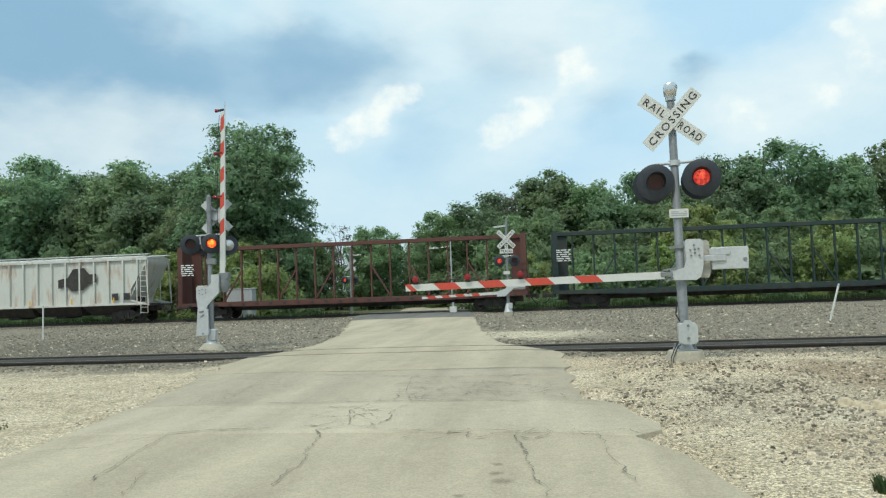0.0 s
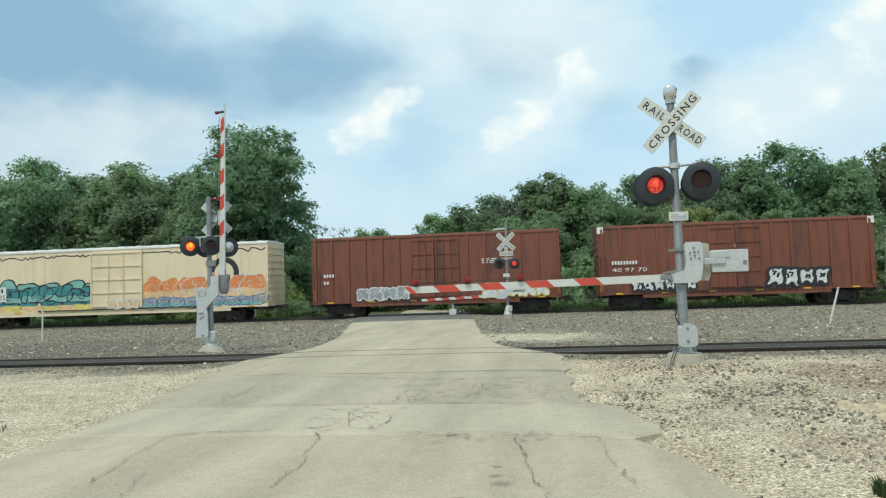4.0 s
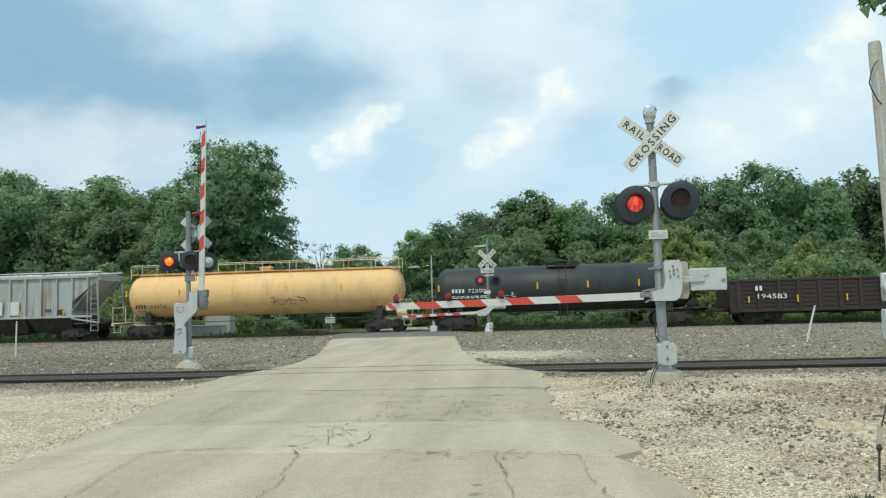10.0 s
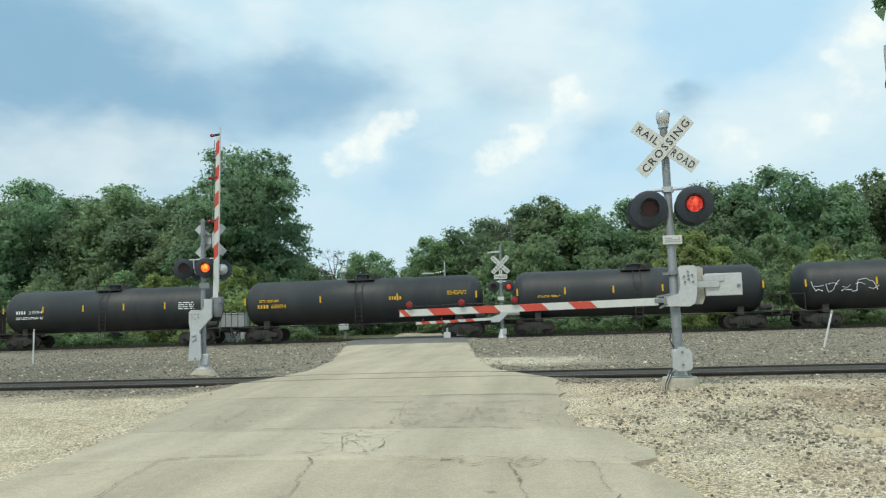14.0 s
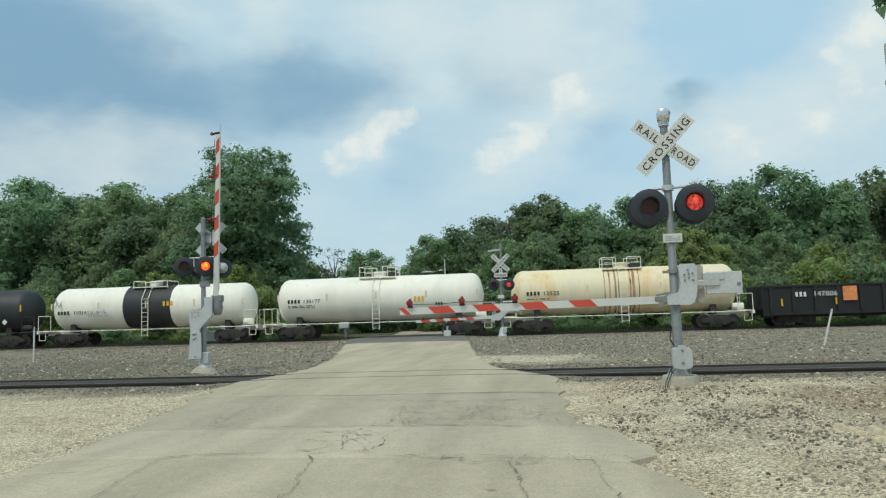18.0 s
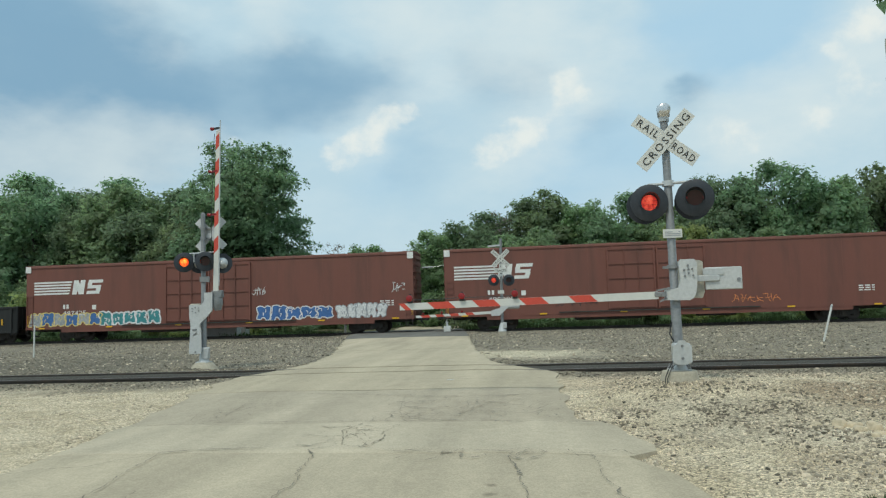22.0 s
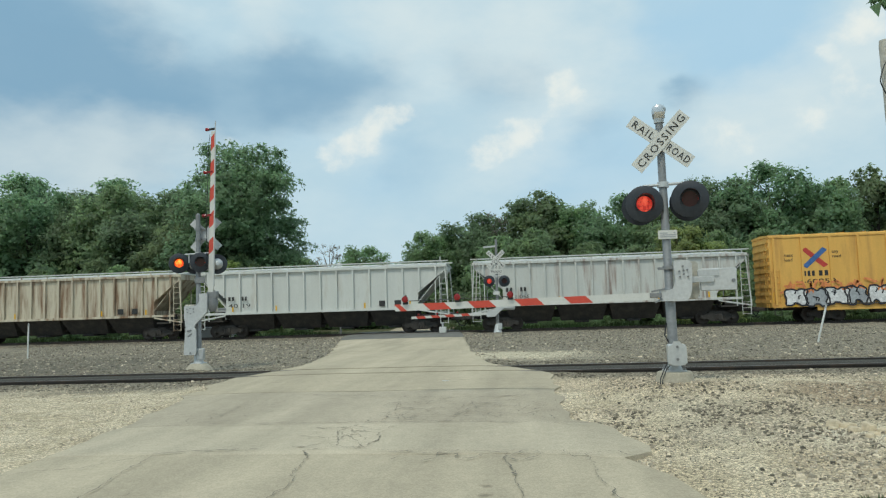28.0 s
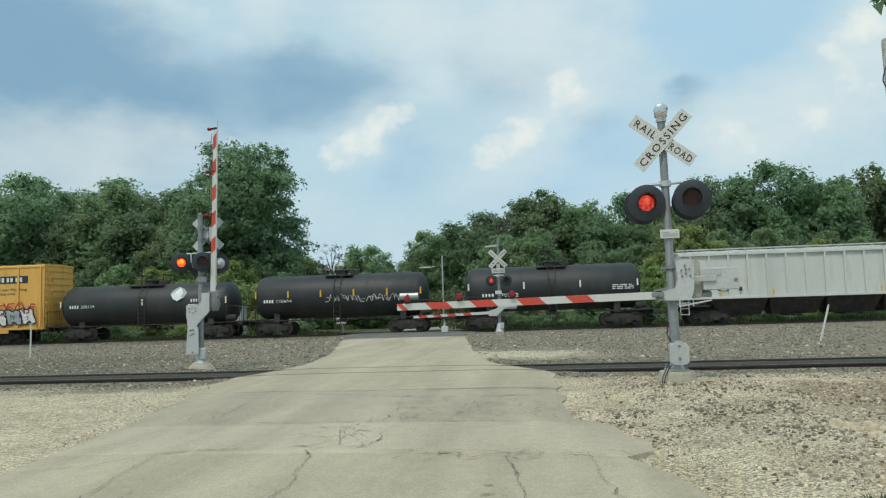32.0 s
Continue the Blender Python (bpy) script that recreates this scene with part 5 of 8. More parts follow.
        for side in (-1, 1):
            r = Shape()
            for y in (-0.8, 0.8):
                r.path([(side * w, y, t - 0.2), (side * w, y, t + lift), (side * 0.35, y, t + lift), (side * 0.35, y, t - 0.1)], 0.024)
                if rail == "tall":
                    r.path([(side * w, y, t + 0.28), (side * 0.35, y, t + 0.28)], 0.02)
            r.path([(side * w, -0.8, t + lift), (side * w, 0.8, t + lift)], 0.024)
            part("platform_rail", r, sill_trim or trim, car)
        part("platform", Shape().box(-w, w, -0.95, -0.4, t - 0.14, t - 0.08).box(-w, w, 0.4, 0.95, t - 0.14, t - 0.08), sill_trim or trim, car)
        lad = Shape()
        for dx in (-0.22, 0.22):
            lad.path([(dx, -0.95, t - 0.1), (dx, -radius - 0.12, z + 0.5), (dx, -radius - 0.14, 0.5)], 0.022)
        for k in range(9):
            zz = 0.6 + k * (z - 0.1) / 8
            lad.tube((-0.22, -radius - 0.13, zz), (0.22, -radius - 0.13, zz), 0.016, 6)
        part("ladder", lad, sill_trim or trim, car)
    for k in range(ticks):
        x = -q + 0.35 + k * (shell - 0.7) / max(ticks - 1, 1)
        a = radians(4)
        part("reflector", Shape().box(x - 0.05, x + 0.05, -radius - 0.022, -radius - 0.012, z - 0.05, z + 0.38), tick_mat or YELLOW, car, "upright reflective strip", smooth=False)
    return car, q, z, -radius - 0.02


def gondola(s0, s1, color, label, top=2.62, sill=0.72, panels=True):
    car, length = new_car(s0, s1, "gondola_car", label, "gondola car")
    h = length / 2
    running_gear(car, length, 2.0)
    part("floor", Shape().box(-h, h, -FACE + 0.1, FACE - 0.1, sill + 0.18, sill + 0.3), UNDER, car)
    for sy in (-1, 1):
        y0, y1 = sorted((sy * (FACE - 0.09), sy * (FACE - 0.02)))
        part("side_sheet", Shape().box(-h, h, y0, y1, sill, top), color, car)
        part("top_chord", Shape().box(-h - 0.02, h + 0.02, min(sy * (FACE - 0.13), sy * (FACE + 0.05)), max(sy * (FACE - 0.13), sy * (FACE + 0.05)), top - 0.12, top + 0.02, 0.015), color, car)
        part("side_sill", Shape().box(-h, h, min(sy * (FACE - 0.1), sy * (FACE + 0.03)), max(sy * (FACE - 0.1), sy * (FACE + 0.03)), sill - 0.06, sill + 0.1, 0.01), color, car)
        rib = Shape().prism([(x, sy * (FACE - 0.02), z) for x, z in ((-0.09, sill + 0.1), (0.09, sill + 0.1), (0.09, top - 0.12), (-0.09, top - 0.12))], (0, sy * 0.10, 0)).mesh("side_post", color)
        for k in range(14):
            part("side_post", rib, color, car, at=pose(-h + 0.5 + k * (length - 1) / 13, 0, 0))
        for k in range(13 if panels else 0):
            x = -h + 0.5 + (k + 0.5) * (length - 1) / 13
            g = Shape()
            for j in range(6):
                z = sill + 0.3 + j * (top - sill - 0.6) / 5
                g.box(x - 0.40, x + 0.40, min(sy * (FACE - 0.02), sy * (FACE + 0.03)), max(sy * (FACE - 0.02), sy * (FACE + 0.03)), z - 0.045, z + 0.045)
            part("pressed_panel", g, color, car, smooth=False)
    for side in (-1, 1):
        sx = side * h
        part("end_sheet", Shape().box(min(sx, sx - side * 0.08), max(sx, sx - side * 0.08), -FACE + 0.1, FACE - 0.1, sill + 0.2, top), color, car)
        ladder(car, side * (h - 0.25), sill - 0.2, top - 0.1, color)
        end_ladder(car, side, length, sill + 0.1, top - 0.1, color)
    part("scrap_load", Shape().prism([(-h + 0.3, y, z) for y, z in ((-1.4, sill + 0.3), (1.4, sill + 0.3), (1.0, top - 0.35), (-0.9, top - 0.45))], (length - 0.6, 0, 0)), UNDER, car, "dark scrap below the rim")
    part("centre_sill", Shape().box(-h + 0.4, h - 0.4, -0.3, 0.3, 0.5, sill + 0.2), UNDER, car)
    for k in range(6):
        tick(car, -h + 1.1 + k * (length - 2.2) / 5, sill + 0.5, y=-FACE - 0.09, h=0.42)
    return car, h


def centre_beam(s0, s1, color, label, top=4.86):
    car, length = new_car(s0, s1, "centre_beam_flatcar", label, "flatcar")
    h = length / 2
    running_gear(car, length, 2.2)
    part("deck", Shape().box(-h, h, -FACE + 0.12, FACE - 0.12, 0.98, 1.08, 0.01), color, car)
    for sy in (-1, 1):
        part("side_sill", Shape().prism([(x, sy * (FACE - 0.13), z) for x, z in ((-h, 1.1), (h, 1.1), (h, 0.9), (h * 0.55, 0.78), (-h * 0.55, 0.78), (-h, 0.9))], (0, sy * 0.08, 0)), color, car)
    part("centre_sill", Shape().box(-h + 0.3, h - 0.3, -0.3, 0.3, 0.5, 1.0), UNDER, car)
    part("top_beam", Shape().box(-h, h, -0.22, 0.22, top - 0.26, top, 0.02), color, car)
    for side in (-1, 1):
        sx = side * h
        part("bulkhead", Shape().box(min(sx, sx - side * 0.14), max(sx, sx - side * 0.14), -1.45, 1.45, 1.05, top).box(min(sx, sx - side * 0.35), max(sx, sx - side * 0.35), -1.5, -1.38, 1.05, top).box(min(sx, sx - side * 0.35), max(sx, sx - side * 0.35), 1.38, 1.5, 1.05, top).box(min(sx, sx + side * 0.03), max(sx, sx + side * 0.03), -1.4, 1.4, 2.2, 2.35).box(min(sx, sx + side * 0.03), max(sx, sx + side * 0.03), -1.4, 1.4, 3.5, 3.65), color, car)
        part("end_wing", Shape().box(min(sx - side * 0.3, sx - side * 1.0), max(sx - side * 0.3, sx - side * 1.0), -0.06, 0.06, 1.05, top - 0.26), color, car)
        ladder(car, side * (h - 0.1), 0.5, 3.0, color, 0.4, -1.55)
    n = 18
    post = Shape().box(-0.045, 0.045, -0.09, 0.09, 1.06, top - 0.25).mesh("post", color)
    for k in range(1, n):
        part("post", post, color, car, at=pose(-h + k * length / n, 0, 0))
    for k in (2, 5, 7, 11, 13, 16):
        x0, x1 = -h + k * length / n, -h + (k + (1 if k < 9 else -1)) * length / n
        part("brace", Shape().bar((x0, 0, 1.1), (x1, 0, 3.2), 0.10), color, car, smooth=False)
    winch = Shape().box(-0.12, 0.12, -FACE + 0.02, -FACE + 0.14, 0.88, 1.0).mesh("winch", UNDER, False)
    for k in range(24):
        part("winch", winch, UNDER, car, at=pose(-h + 0.8 + k * (length - 1.6) / 23, 0, 0))
    data_block(car, -h + 0.25, 3.6, 0.9, 6, 0.07, STENCIL, -1.51, 3)
    return car, h


def striped_mark(car, x, z, w, h):
    """A railway's mark drawn as plain shapes: bands and a slanted block."""
    y = -FACE - 0.012
    for k in range(5):
        part("mark_band", Shape().box(x, x + w * 0.52 + 0.05 * k, y, y + 0.006, z + h * k / 5 + 0.03, z + h * (k + 1) / 5 - 0.05), STENCIL, car, smooth=False)
    for a, b in ((0.56, 0.63), (0.66, 0.73), (0.77, 0.98)):
        if b - a < 0.1:
            part("mark_block", Shape().prism([(x + w * p, y, z + q) for p, q in ((a, 0), (b, 0), (b + 0.03, h), (a + 0.03, h))], (0, 0.006, 0)), STENCIL, car, smooth=False)
        else:
            for q0, q1, p0, p1 in ((0, 0.22, a, b - 0.02), (0.39, 0.61, a + 0.015, b), (0.78, 1.0, a + 0.03, b + 0.03), (0.22, 0.39, b - 0.07, b - 0.005), (0.61, 0.78, a + 0.015, a + 0.08)):
                part("mark_block", Shape().prism([(x + w * p, y, z + h * q) for p, q in ((p0, q0), (p1, q0), (p1 + 0.01, q1), (p0 + 0.01, q1))], (0, 0.006, 0)), STENCIL, car, smooth=False)
    part("mark_block", Shape().prism([(x + w * p, y - 0.009, z + q) for p, q in ((0.59, h), (0.655, h), (0.73, 0), (0.66, 0))], (0, 0.006, 0)), STENCIL, car, smooth=False)


# the cars in their order
car, h = hopper(-43.2, -25.75, HOPPER_CNW, "weathered pale grey covered hopper with rust patches", ribs=16, top=4.3, low=1.2, end_cut=0.9)
part("emblem", Shape().prism([(x, -FACE - 0.012, z) for x, z in ((2.1, 3.0), (2.8, 3.12), (3.2, 3.7), (4.0, 3.75), (4.4, 3.3), (4.9, 3.35), (4.9, 2.75), (4.3, 2.65), (3.9, 2.25), (3.1, 2.2), (2.7, 2.55), (2.1, 2.4))], (0, 0.006, 0)), UNDER, car, "dark faded round emblem", smooth=False)
marks(car, [(6.0, 1.5, 0.45, 0.45), (6.8, 1.5, 0.5, 0.45)], INK)
car, h = centre_beam(-23.82, -0.61, BEAM_BROWN, "empty rust-brown centre-beam flatcar")
car, h = centre_beam(1.02, 25.01, BEAM_GREEN, "empty dark green centre-beam flatcar")

car, h = boxcar(26.29, 49.5, CREAM, "cream insulated boxcar covered with blue and orange graffiti", ribs=0, door=(-0.9, 2.9), doors=1, roof=STENCIL, top=5.24, flat_top=True)
bubbles(car, -h + 0.3, 0.5, 1.0, 3.1, "sea", "teal", "black", 14, 7, y=-FACE - 0.008, thick=0.12)
bubbles(car, -h + 0.8, -0.6, 1.5, 2.75, "teal", "sea", "black", 15, 6, y=-FACE - 0.018, thick=0.09)
sprayed(car, -h + 0.4, 0.6, 0.94, 1.45, "peach", "yellow", 18, 9, y=-FACE - 0.03, second="yellow", thick=0.04)
sprayed(car, 0.4, 2.6, 0.95, 1.7, "peach", "white", 17, 3, y=-FACE - 0.13, thick=0.06)
bubbles(car, 3.0, 6.2, 1.3, 3.1, "orange", "peach", "peach", 12, 3, y=-FACE - 0.012, thick=0.07)
bubbles(car, 5.8, h - 0.4, 1.5, 3.15, "orange", "peach", "white", 16, 4, y=-FACE - 0.022, thick=0.07)
bubbles(car, 2.9, h - 0.2, 0.94, 1.7, "grey", "sea", "blue", 13, 9, y=-FACE - 0.032, thick=0.06)
part("number_panel", Shape().box(-h + 2.9, -h + 4.5, -FACE - 0.034, -FACE - 0.028, 1.75, 2.75), STENCIL, car, "white panel with black number", smooth=False)
lettering("793335", 0.36, INK, car, -h + 3.0, -FACE - 0.036, 1.85, width=1.4)
marks(car, [(-h + 3.05, 2.35, 1.3, 0.26)], INK, -FACE - 0.036)
s, last = Shape(), None
for k in range(120):
    x = -h + 0.15 + k * (2 * h - 0.3) / 119
    z = 4.78 - 0.42 * abs(noise.noise((x * 2.1, 0, 0))) - (0.16 if k % 2 else 0.0) * abs(noise.noise((x * 0.7, 3, 0)))
    if last:
        s.bar((last[0], -FACE - 0.008, last[1]), (x, -FACE - 0.008, z), 0.005, 0.07, (0, 0, 1))
    last = (x, z)
part("icicle_line", s, GRAFFITI["black"], car, "painted black drip line below the roof", smooth=False)
ring = Shape().turned((h - 3.0, -FACE - 0.012, 3.2), (h - 3.0, -FACE - 0.004, 3.2), [(0, 0.62), (0, 1.02), (1, 1.02), (1, 0.62)], 32)
part("emblem_face", Shape().tube((h - 3.0, -FACE - 0.018, 3.2), (h - 3.0, -FACE - 0.013, 3.2), 0.66, 28), CREAM, car, "cream middle of the round emblem", smooth=False)
part("emblem_bar", Shape().box(h - 3.14, h - 2.86, -FACE - 0.024, -FACE - 0.019, 2.7, 3.84), GRAFFITI["blue"], car, "blue upright in the emblem", smooth=False)
part("emblem_ring", ring, GRAFFITI["black"], car, "dark round emblem ring", smooth=False)
data_block(car, -h + 0.2, 3.9, 1.2, 4, 0.06, INK, seed=5)

car, h = boxcar(52.5, 68.48, OXIDE, "oxide red boxcar with graffiti along its sill", ribs=15, door=(-1.5, 1.7))
marks(car, [(-h + 0.8, 2.6, 0.75, 0.2), (-h + 0.8, 2.15, 0.4, 0.2)], STENCIL, -FACE - 0.1)
sprayed(car, -h + 3.0, -1.6, 0.95, 1.9, "grey", "white", 21, 4, y=-FACE - 0.104)
sprayed(car, 3.2, h - 0.8, 0.95, 1.9, "white", "yellow", 22, 5, y=-FACE - 0.104)
data_block(car, 3.1, 3.4, 1.0, 3, 0.06, seed=2)
car, h = boxcar(70.83, 86.98, OXIDE, "oxide red ribbed boxcar with white graffiti", ribs=15, door=(-1.5, 1.7), corner=STENCIL)
marks(car, [(-h + 0.8, 2.75, 1.6, 0.22)], STENCIL, -FACE - 0.1)
lettering("40 97 70", 0.24, STENCIL, car, -h + 0.8, -FACE - 0.1, 2.3, width=2.1)
sprayed(car, -h + 2.0, -h + 5.8, 0.98, 1.85, "white", "black", 23, 6, y=-FACE - 0.104, thick=0.13)
sprayed(car, 1.9, 5.4, 1.0, 2.3, "white", "black", 24, 4, y=-FACE - 0.104, thick=0.17)
data_block(car, -0.4, 3.7, 0.9, 2, 0.07, seed=7)

car, h = hopper(88.75, 102.95, HOPPER_CREAM, "pale cream rounded covered hopper with a teal emblem", ribs=0, round_sides=True, bays=3, low=1.4, top=4.42, end_cut=1.3)
part("emblem", Shape().prism([(x, -FACE - 0.012, z) for x, z in ((-4.95, 2.55), (-4.5, 2.55), (-3.9, 3.5), (-3.95, 2.55), (-3.55, 2.55), (-3.55, 3.85), (-4.1, 3.85))], (0, 0.006, 0)), GRAFFITI["teal"], car, "teal triangular emblem", smooth=False)
marks(car, [(-5.0, 2.2, 0.85, 0.22)], INK)
lettering("1393", 0.22, INK, car, -5.0, -FACE - 0.012, 1.78, width=0.85)
data_block(car, -5.0, 1.6, 0.9, 1, 0.05, INK, seed=9)

car, h = boxcar(104.8, 120.74, OXIDE_DARK, "dark brown-red boxcar with white markings", ribs=13, door=(-1.7, 1.5), raised=0.08, belts=(1.95, 2.55, 4.35))
for k, (w1, w2, w3) in enumerate(((0.8, 0.75, 0.45), (0.75, 0.85, 0.45))):
    x = -h + 1.1
    for w in (w1, w2, w3):
        marks(car, [(x, 3.55 - 0.45 * k, w, 0.26)], STENCIL, -FACE - 0.086)
        x += w + 0.3
marks(car, [(-h + 1.1, 2.8, 0.7, 0.2)], STENCIL, -FACE - 0.086)
lettering("405 653", 0.2, STENCIL, car, -h + 2.1, -FACE - 0.088, 2.8, width=1.5)
y = -FACE - 0.125
worm = Shape()
band = [(h - 2.62, 3.42), (h - 3.15, 3.42), (h - 3.33, 3.5), (h - 3.4, 3.7), (h - 3.33, 3.92), (h - 3.15, 4.0), (h - 2.62, 4.0)]
strip = [(h - 2.5, 3.36), (h - 2.5, 3.96), (h - 2.36, 4.02), (h - 2.24, 3.94), (h - 1.86, 3.48), (h - 1.74, 3.42), (h - 1.64, 3.5), (h - 1.64, 4.04)]
for pts in (band, strip):
    for p, q in zip(pts, pts[1:]):
        d = Vector((q[0] - p[0], 0, q[1] - p[1])).normalized() * 0.05
        worm.bar((p[0] - d.x, y, p[1] - d.z), (q[0] + d.x, y, q[1] + d.z), 0.15, 0.006, (0, 1, 0))
part("emblem", worm, STENCIL, car, "white rounded emblem", smooth=False)
marks(car, [(h - 3.3, 3.1, 0.75, 0.14), (h - 2.2, 3.1, 0.9, 0.14)], STENCIL, -FACE - 0.086)
sprayed(car, -h + 0.8, -h + 6.2, 0.98, 1.8, None, "white", 26, 8, y=-FACE - 0.092, thick=0.06)
sprayed(car, 2.3, 5.3, 1.05, 1.8, "grey", "white", 27, 6, y=-FACE - 0.094, thick=0.05)
sprayed(car, 5.6, 6.6, 1.1, 1.5, None, "white", 28, 3, y=-FACE - 0.092, thick=0.04)
data_block(car, 1.9, 3.3, 1.2, 4, 0.05, seed=11)

car, h = hopper(122.34, 139.69, HOPPER_GREY, "dull grey ribbed covered hopper with rust streaks", ribs=15)
lettering("173 703", 0.3, STENCIL, car, -h + 2.2, -FACE - 0.012, 2.35, width=2.4)
marks(car, [(-h + 2.9, 2.95, 0.9, 0.36)], HOPPER_WHITE)
for x in (0.9, 2.1):
    part("patch", Shape().box(x, x + 0.8, -FACE - 0.004, -FACE + 0.04, 1.75, 2.65), HOPPER_WHITE, car, "paler painted patch")
marks(car, [(h - 3.9, 1.9, 0.5, 0.22), (h - 3.0, 1.72, 0.4, 0.34)], INK)

car, q, z, y = tank_car(141.08, 159.97, TANK_GOLD, "long pale orange tank car with a full-length walkway rail", top=4.22, radius=1.44, rail="long", ticks=6, trim=UNDER, sill_trim=CREAM)
marks(car, [(-q + 1.0, 1.95, 0.75, 0.24)], INK, y)
lettering("62226", 0.24, INK, car, -q + 2.0, y, 1.95, width=1.1)
sprayed(car, 0.7, 3.2, 1.9, 2.5, None, "black", 31, 4, y - 0.01, thick=0.05)
data_block(car, -q + 1.2, 1.75, 0.9, 1, 0.04, INK, y, 3)
car, q, z, y = tank_car(161.96, 178.28, TANK_BLACK, "plain black tank car", top=3.98, radius=1.47, rail="low", ticks=6)
marks(car, [(-q + 1.2, 2.35, 0.85, 0.24)], STENCIL, y)
lettering("725003", 0.24, STENCIL, car, -q + 2.2, y, 2.35, width=1.3)
data_block(car, -q + 1.2, 2.1, 2.4, 2, 0.05, STENCIL, y, 4)
sprayed(car, -q + 4.0, -q + 5.3, 1.95, 2.4, None, "white", 32, 3, y - 0.01, thick=0.03)
part("end_device", Shape().tube((q - 1.0, -1.3, 2.35), (q + 0.35, -1.3, 2.35), 0.32, 14), BLACK, car)

car, h = gondola(180.16, 196.57, GON_BROWN, "brown-black open gondola with ribbed sides")
lettering("194583", 0.3, STENCIL, car, -h + 1.5, -FACE - 0.092, 1.45, width=1.7)
marks(car, [(-h + 1.5, 1.95, 0.5, 0.28), (3.1, 0.85, 0.35, 0.2)], STENCIL, -FACE - 0.092)
car, q, z, y = tank_car(198.36, 213.62, TANK_BLACK, "black tank car with white stencils", top=3.92, radius=1.46, rail="low", ticks=6)
marks(car, [(-q + 1.3, 2.35, 0.75, 0.22)], STENCIL, y)
lettering("23594", 0.22, STENCIL, car, -q + 2.2, y, 2.35, width=1.0)
data_block(car, -q + 1.3, 2.1, 2.0, 2, 0.05, STENCIL, y, 6)
data_block(car, q - 2.3, 2.75, 1.1, 4, 0.07, STENCIL, y, 8)
part("warning_diamond", Shape().prism([(q - 1.3 + a, y - 0.004, 1.75 + b) for a, b in ((0, -0.2), (0.2, 0), (0, 0.2), (-0.2, 0))], (0, 0.004, 0)), STENCIL, car, "white diamond placard", smooth=False)
car, q, z, y = tank_car(215.59, 231.52, TANK_BLACK, "black tank car with a weathered brown tint", top=3.98, radius=1.47, rail="low", ticks=4)
lettering("68804", 0.26, YELLOW, car, -q + 2.1, y, 2.2, width=1.0)
marks(car, [(-q + 1.2, 2.2, 0.8, 0.24), (2.0, 2.5, 0.85, 0.22)], YELLOW, y)
data_block(car, -q + 1.3, 2.7, 1.4, 2, 0.05, YELLOW, y, 6)
data_block(car, q - 2.2, 2.9, 1.2, 3, 0.05, YELLOW, y, 9)
car, q, z, y = tank_car(233.41, 248.96, TANK_BLACK, "plain black tank car with yellow strips", top=4.0, radius=1.48, rail="low", ticks=6)
data_block(car, -q + 1.6, 2.4, 1.4, 2, 0.04, YELLOW, y, 12)
car, q, z, y = tank_car(250.71, 267.56, TANK_BLACK, "black tank car tagged with pale graffiti", top=3.98, radius=1.48, rail="low", ticks=5)
sprayed(car, -q + 0.7, -q + 4.6, 2.0, 2.9, None, "white", 33, 5, y - 0.01, thick=0.05)
sprayed(car, -q + 5.0, -q + 8.0, 2.0, 2.9, None, "grey", 34, 4, y - 0.01, thick=0.06)
sprayed(car, 1.6, q - 2.6, 2.1, 2.7, None, "grey", 35, 6, y - 0.01, thick=0.05)
marks(car, [(2.6, 2.55, 0.8, 0.24), (q - 3.0, 2.6, 1.0, 0.2)], YELLOW, y)
part("warning_diamond", Shape().prism([(q - 1.5 + a, y - 0.004, 1.75 + b) for a, b in ((0, -0.2), (0.2, 0), (0, 0.2), (-0.2, 0))], (0, 0.004, 0)), STENCIL, car, "white diamond placard", smooth=False)

car, q, z, y = tank_car(269.11, 283.33, TANK_WHITE, "white tank car with a black band", top=3.92, radius=1.42, band=(-1.65, 1.7, TANK_BLACK), rail="dome", ticks=5, tick_mat=CREAM, sill_trim=TANK_WHITE)
lettering("11014", 0.24, INK, car, -q + 1.9, y, 2.1, width=0.9)
marks(car, [(-q + 0.8, 2.1, 0.9, 0.24)], INK, y)
marks(car, [(1.2, 2.5, 0.8, 0.3)], YELLOW, y)
sprayed(car, -q + 0.4, -q + 1.2, 2.4, 3.2, None, "grey", 36, 2, y - 0.01, thick=0.06)
sprayed(car, -q + 2.9, -q + 4.4, 1.9, 2.4, None, "grey", 37, 4, y - 0.01, thick=0.05)
car, q, z, y = tank_car(285.05, 298.79, TANK_WHITE, "clean white tank car with top platform and ladder", top=3.98, radius=1.44, rail="tall", ticks=5, tick_mat=CREAM, sill_trim=TANK_WHITE)
lettering("130177", 0.24, INK, car, -q + 2.0, y, 2.35, width=1.1)
marks(car, [(-q + 1.0, 2.35, 0.9, 0.24), (q - 3.0, 1.95, 0.5, 0.2)], INK, y)
marks(car, [(q - 4.4, 2.25, 0.75, 0.3)], YELLOW, y)
data_block(car, -q + 1.0, 2.15, 1.8, 2, 0.05, INK, y, 14)
car, q, z, y = tank_car(300.57, 314.57, TANK_STAINED, "cream-white tank car with orange rust stains", top=3.98, radius=1.44, rail="tall", ticks=4, tick_mat=CREAM, sill_trim=TANK_WHITE)
lettering("12525", 0.24, INK, car, -q + 2.0, y, 2.35, width=0.95)
marks(car, [(-q + 1.0, 2.35, 0.9, 0.24), (2.9, 2.1, 0.9, 0.22)], INK, y)
data_block(car, -q + 1.0, 2.1, 1.4, 1, 0.05, INK, y, 15)
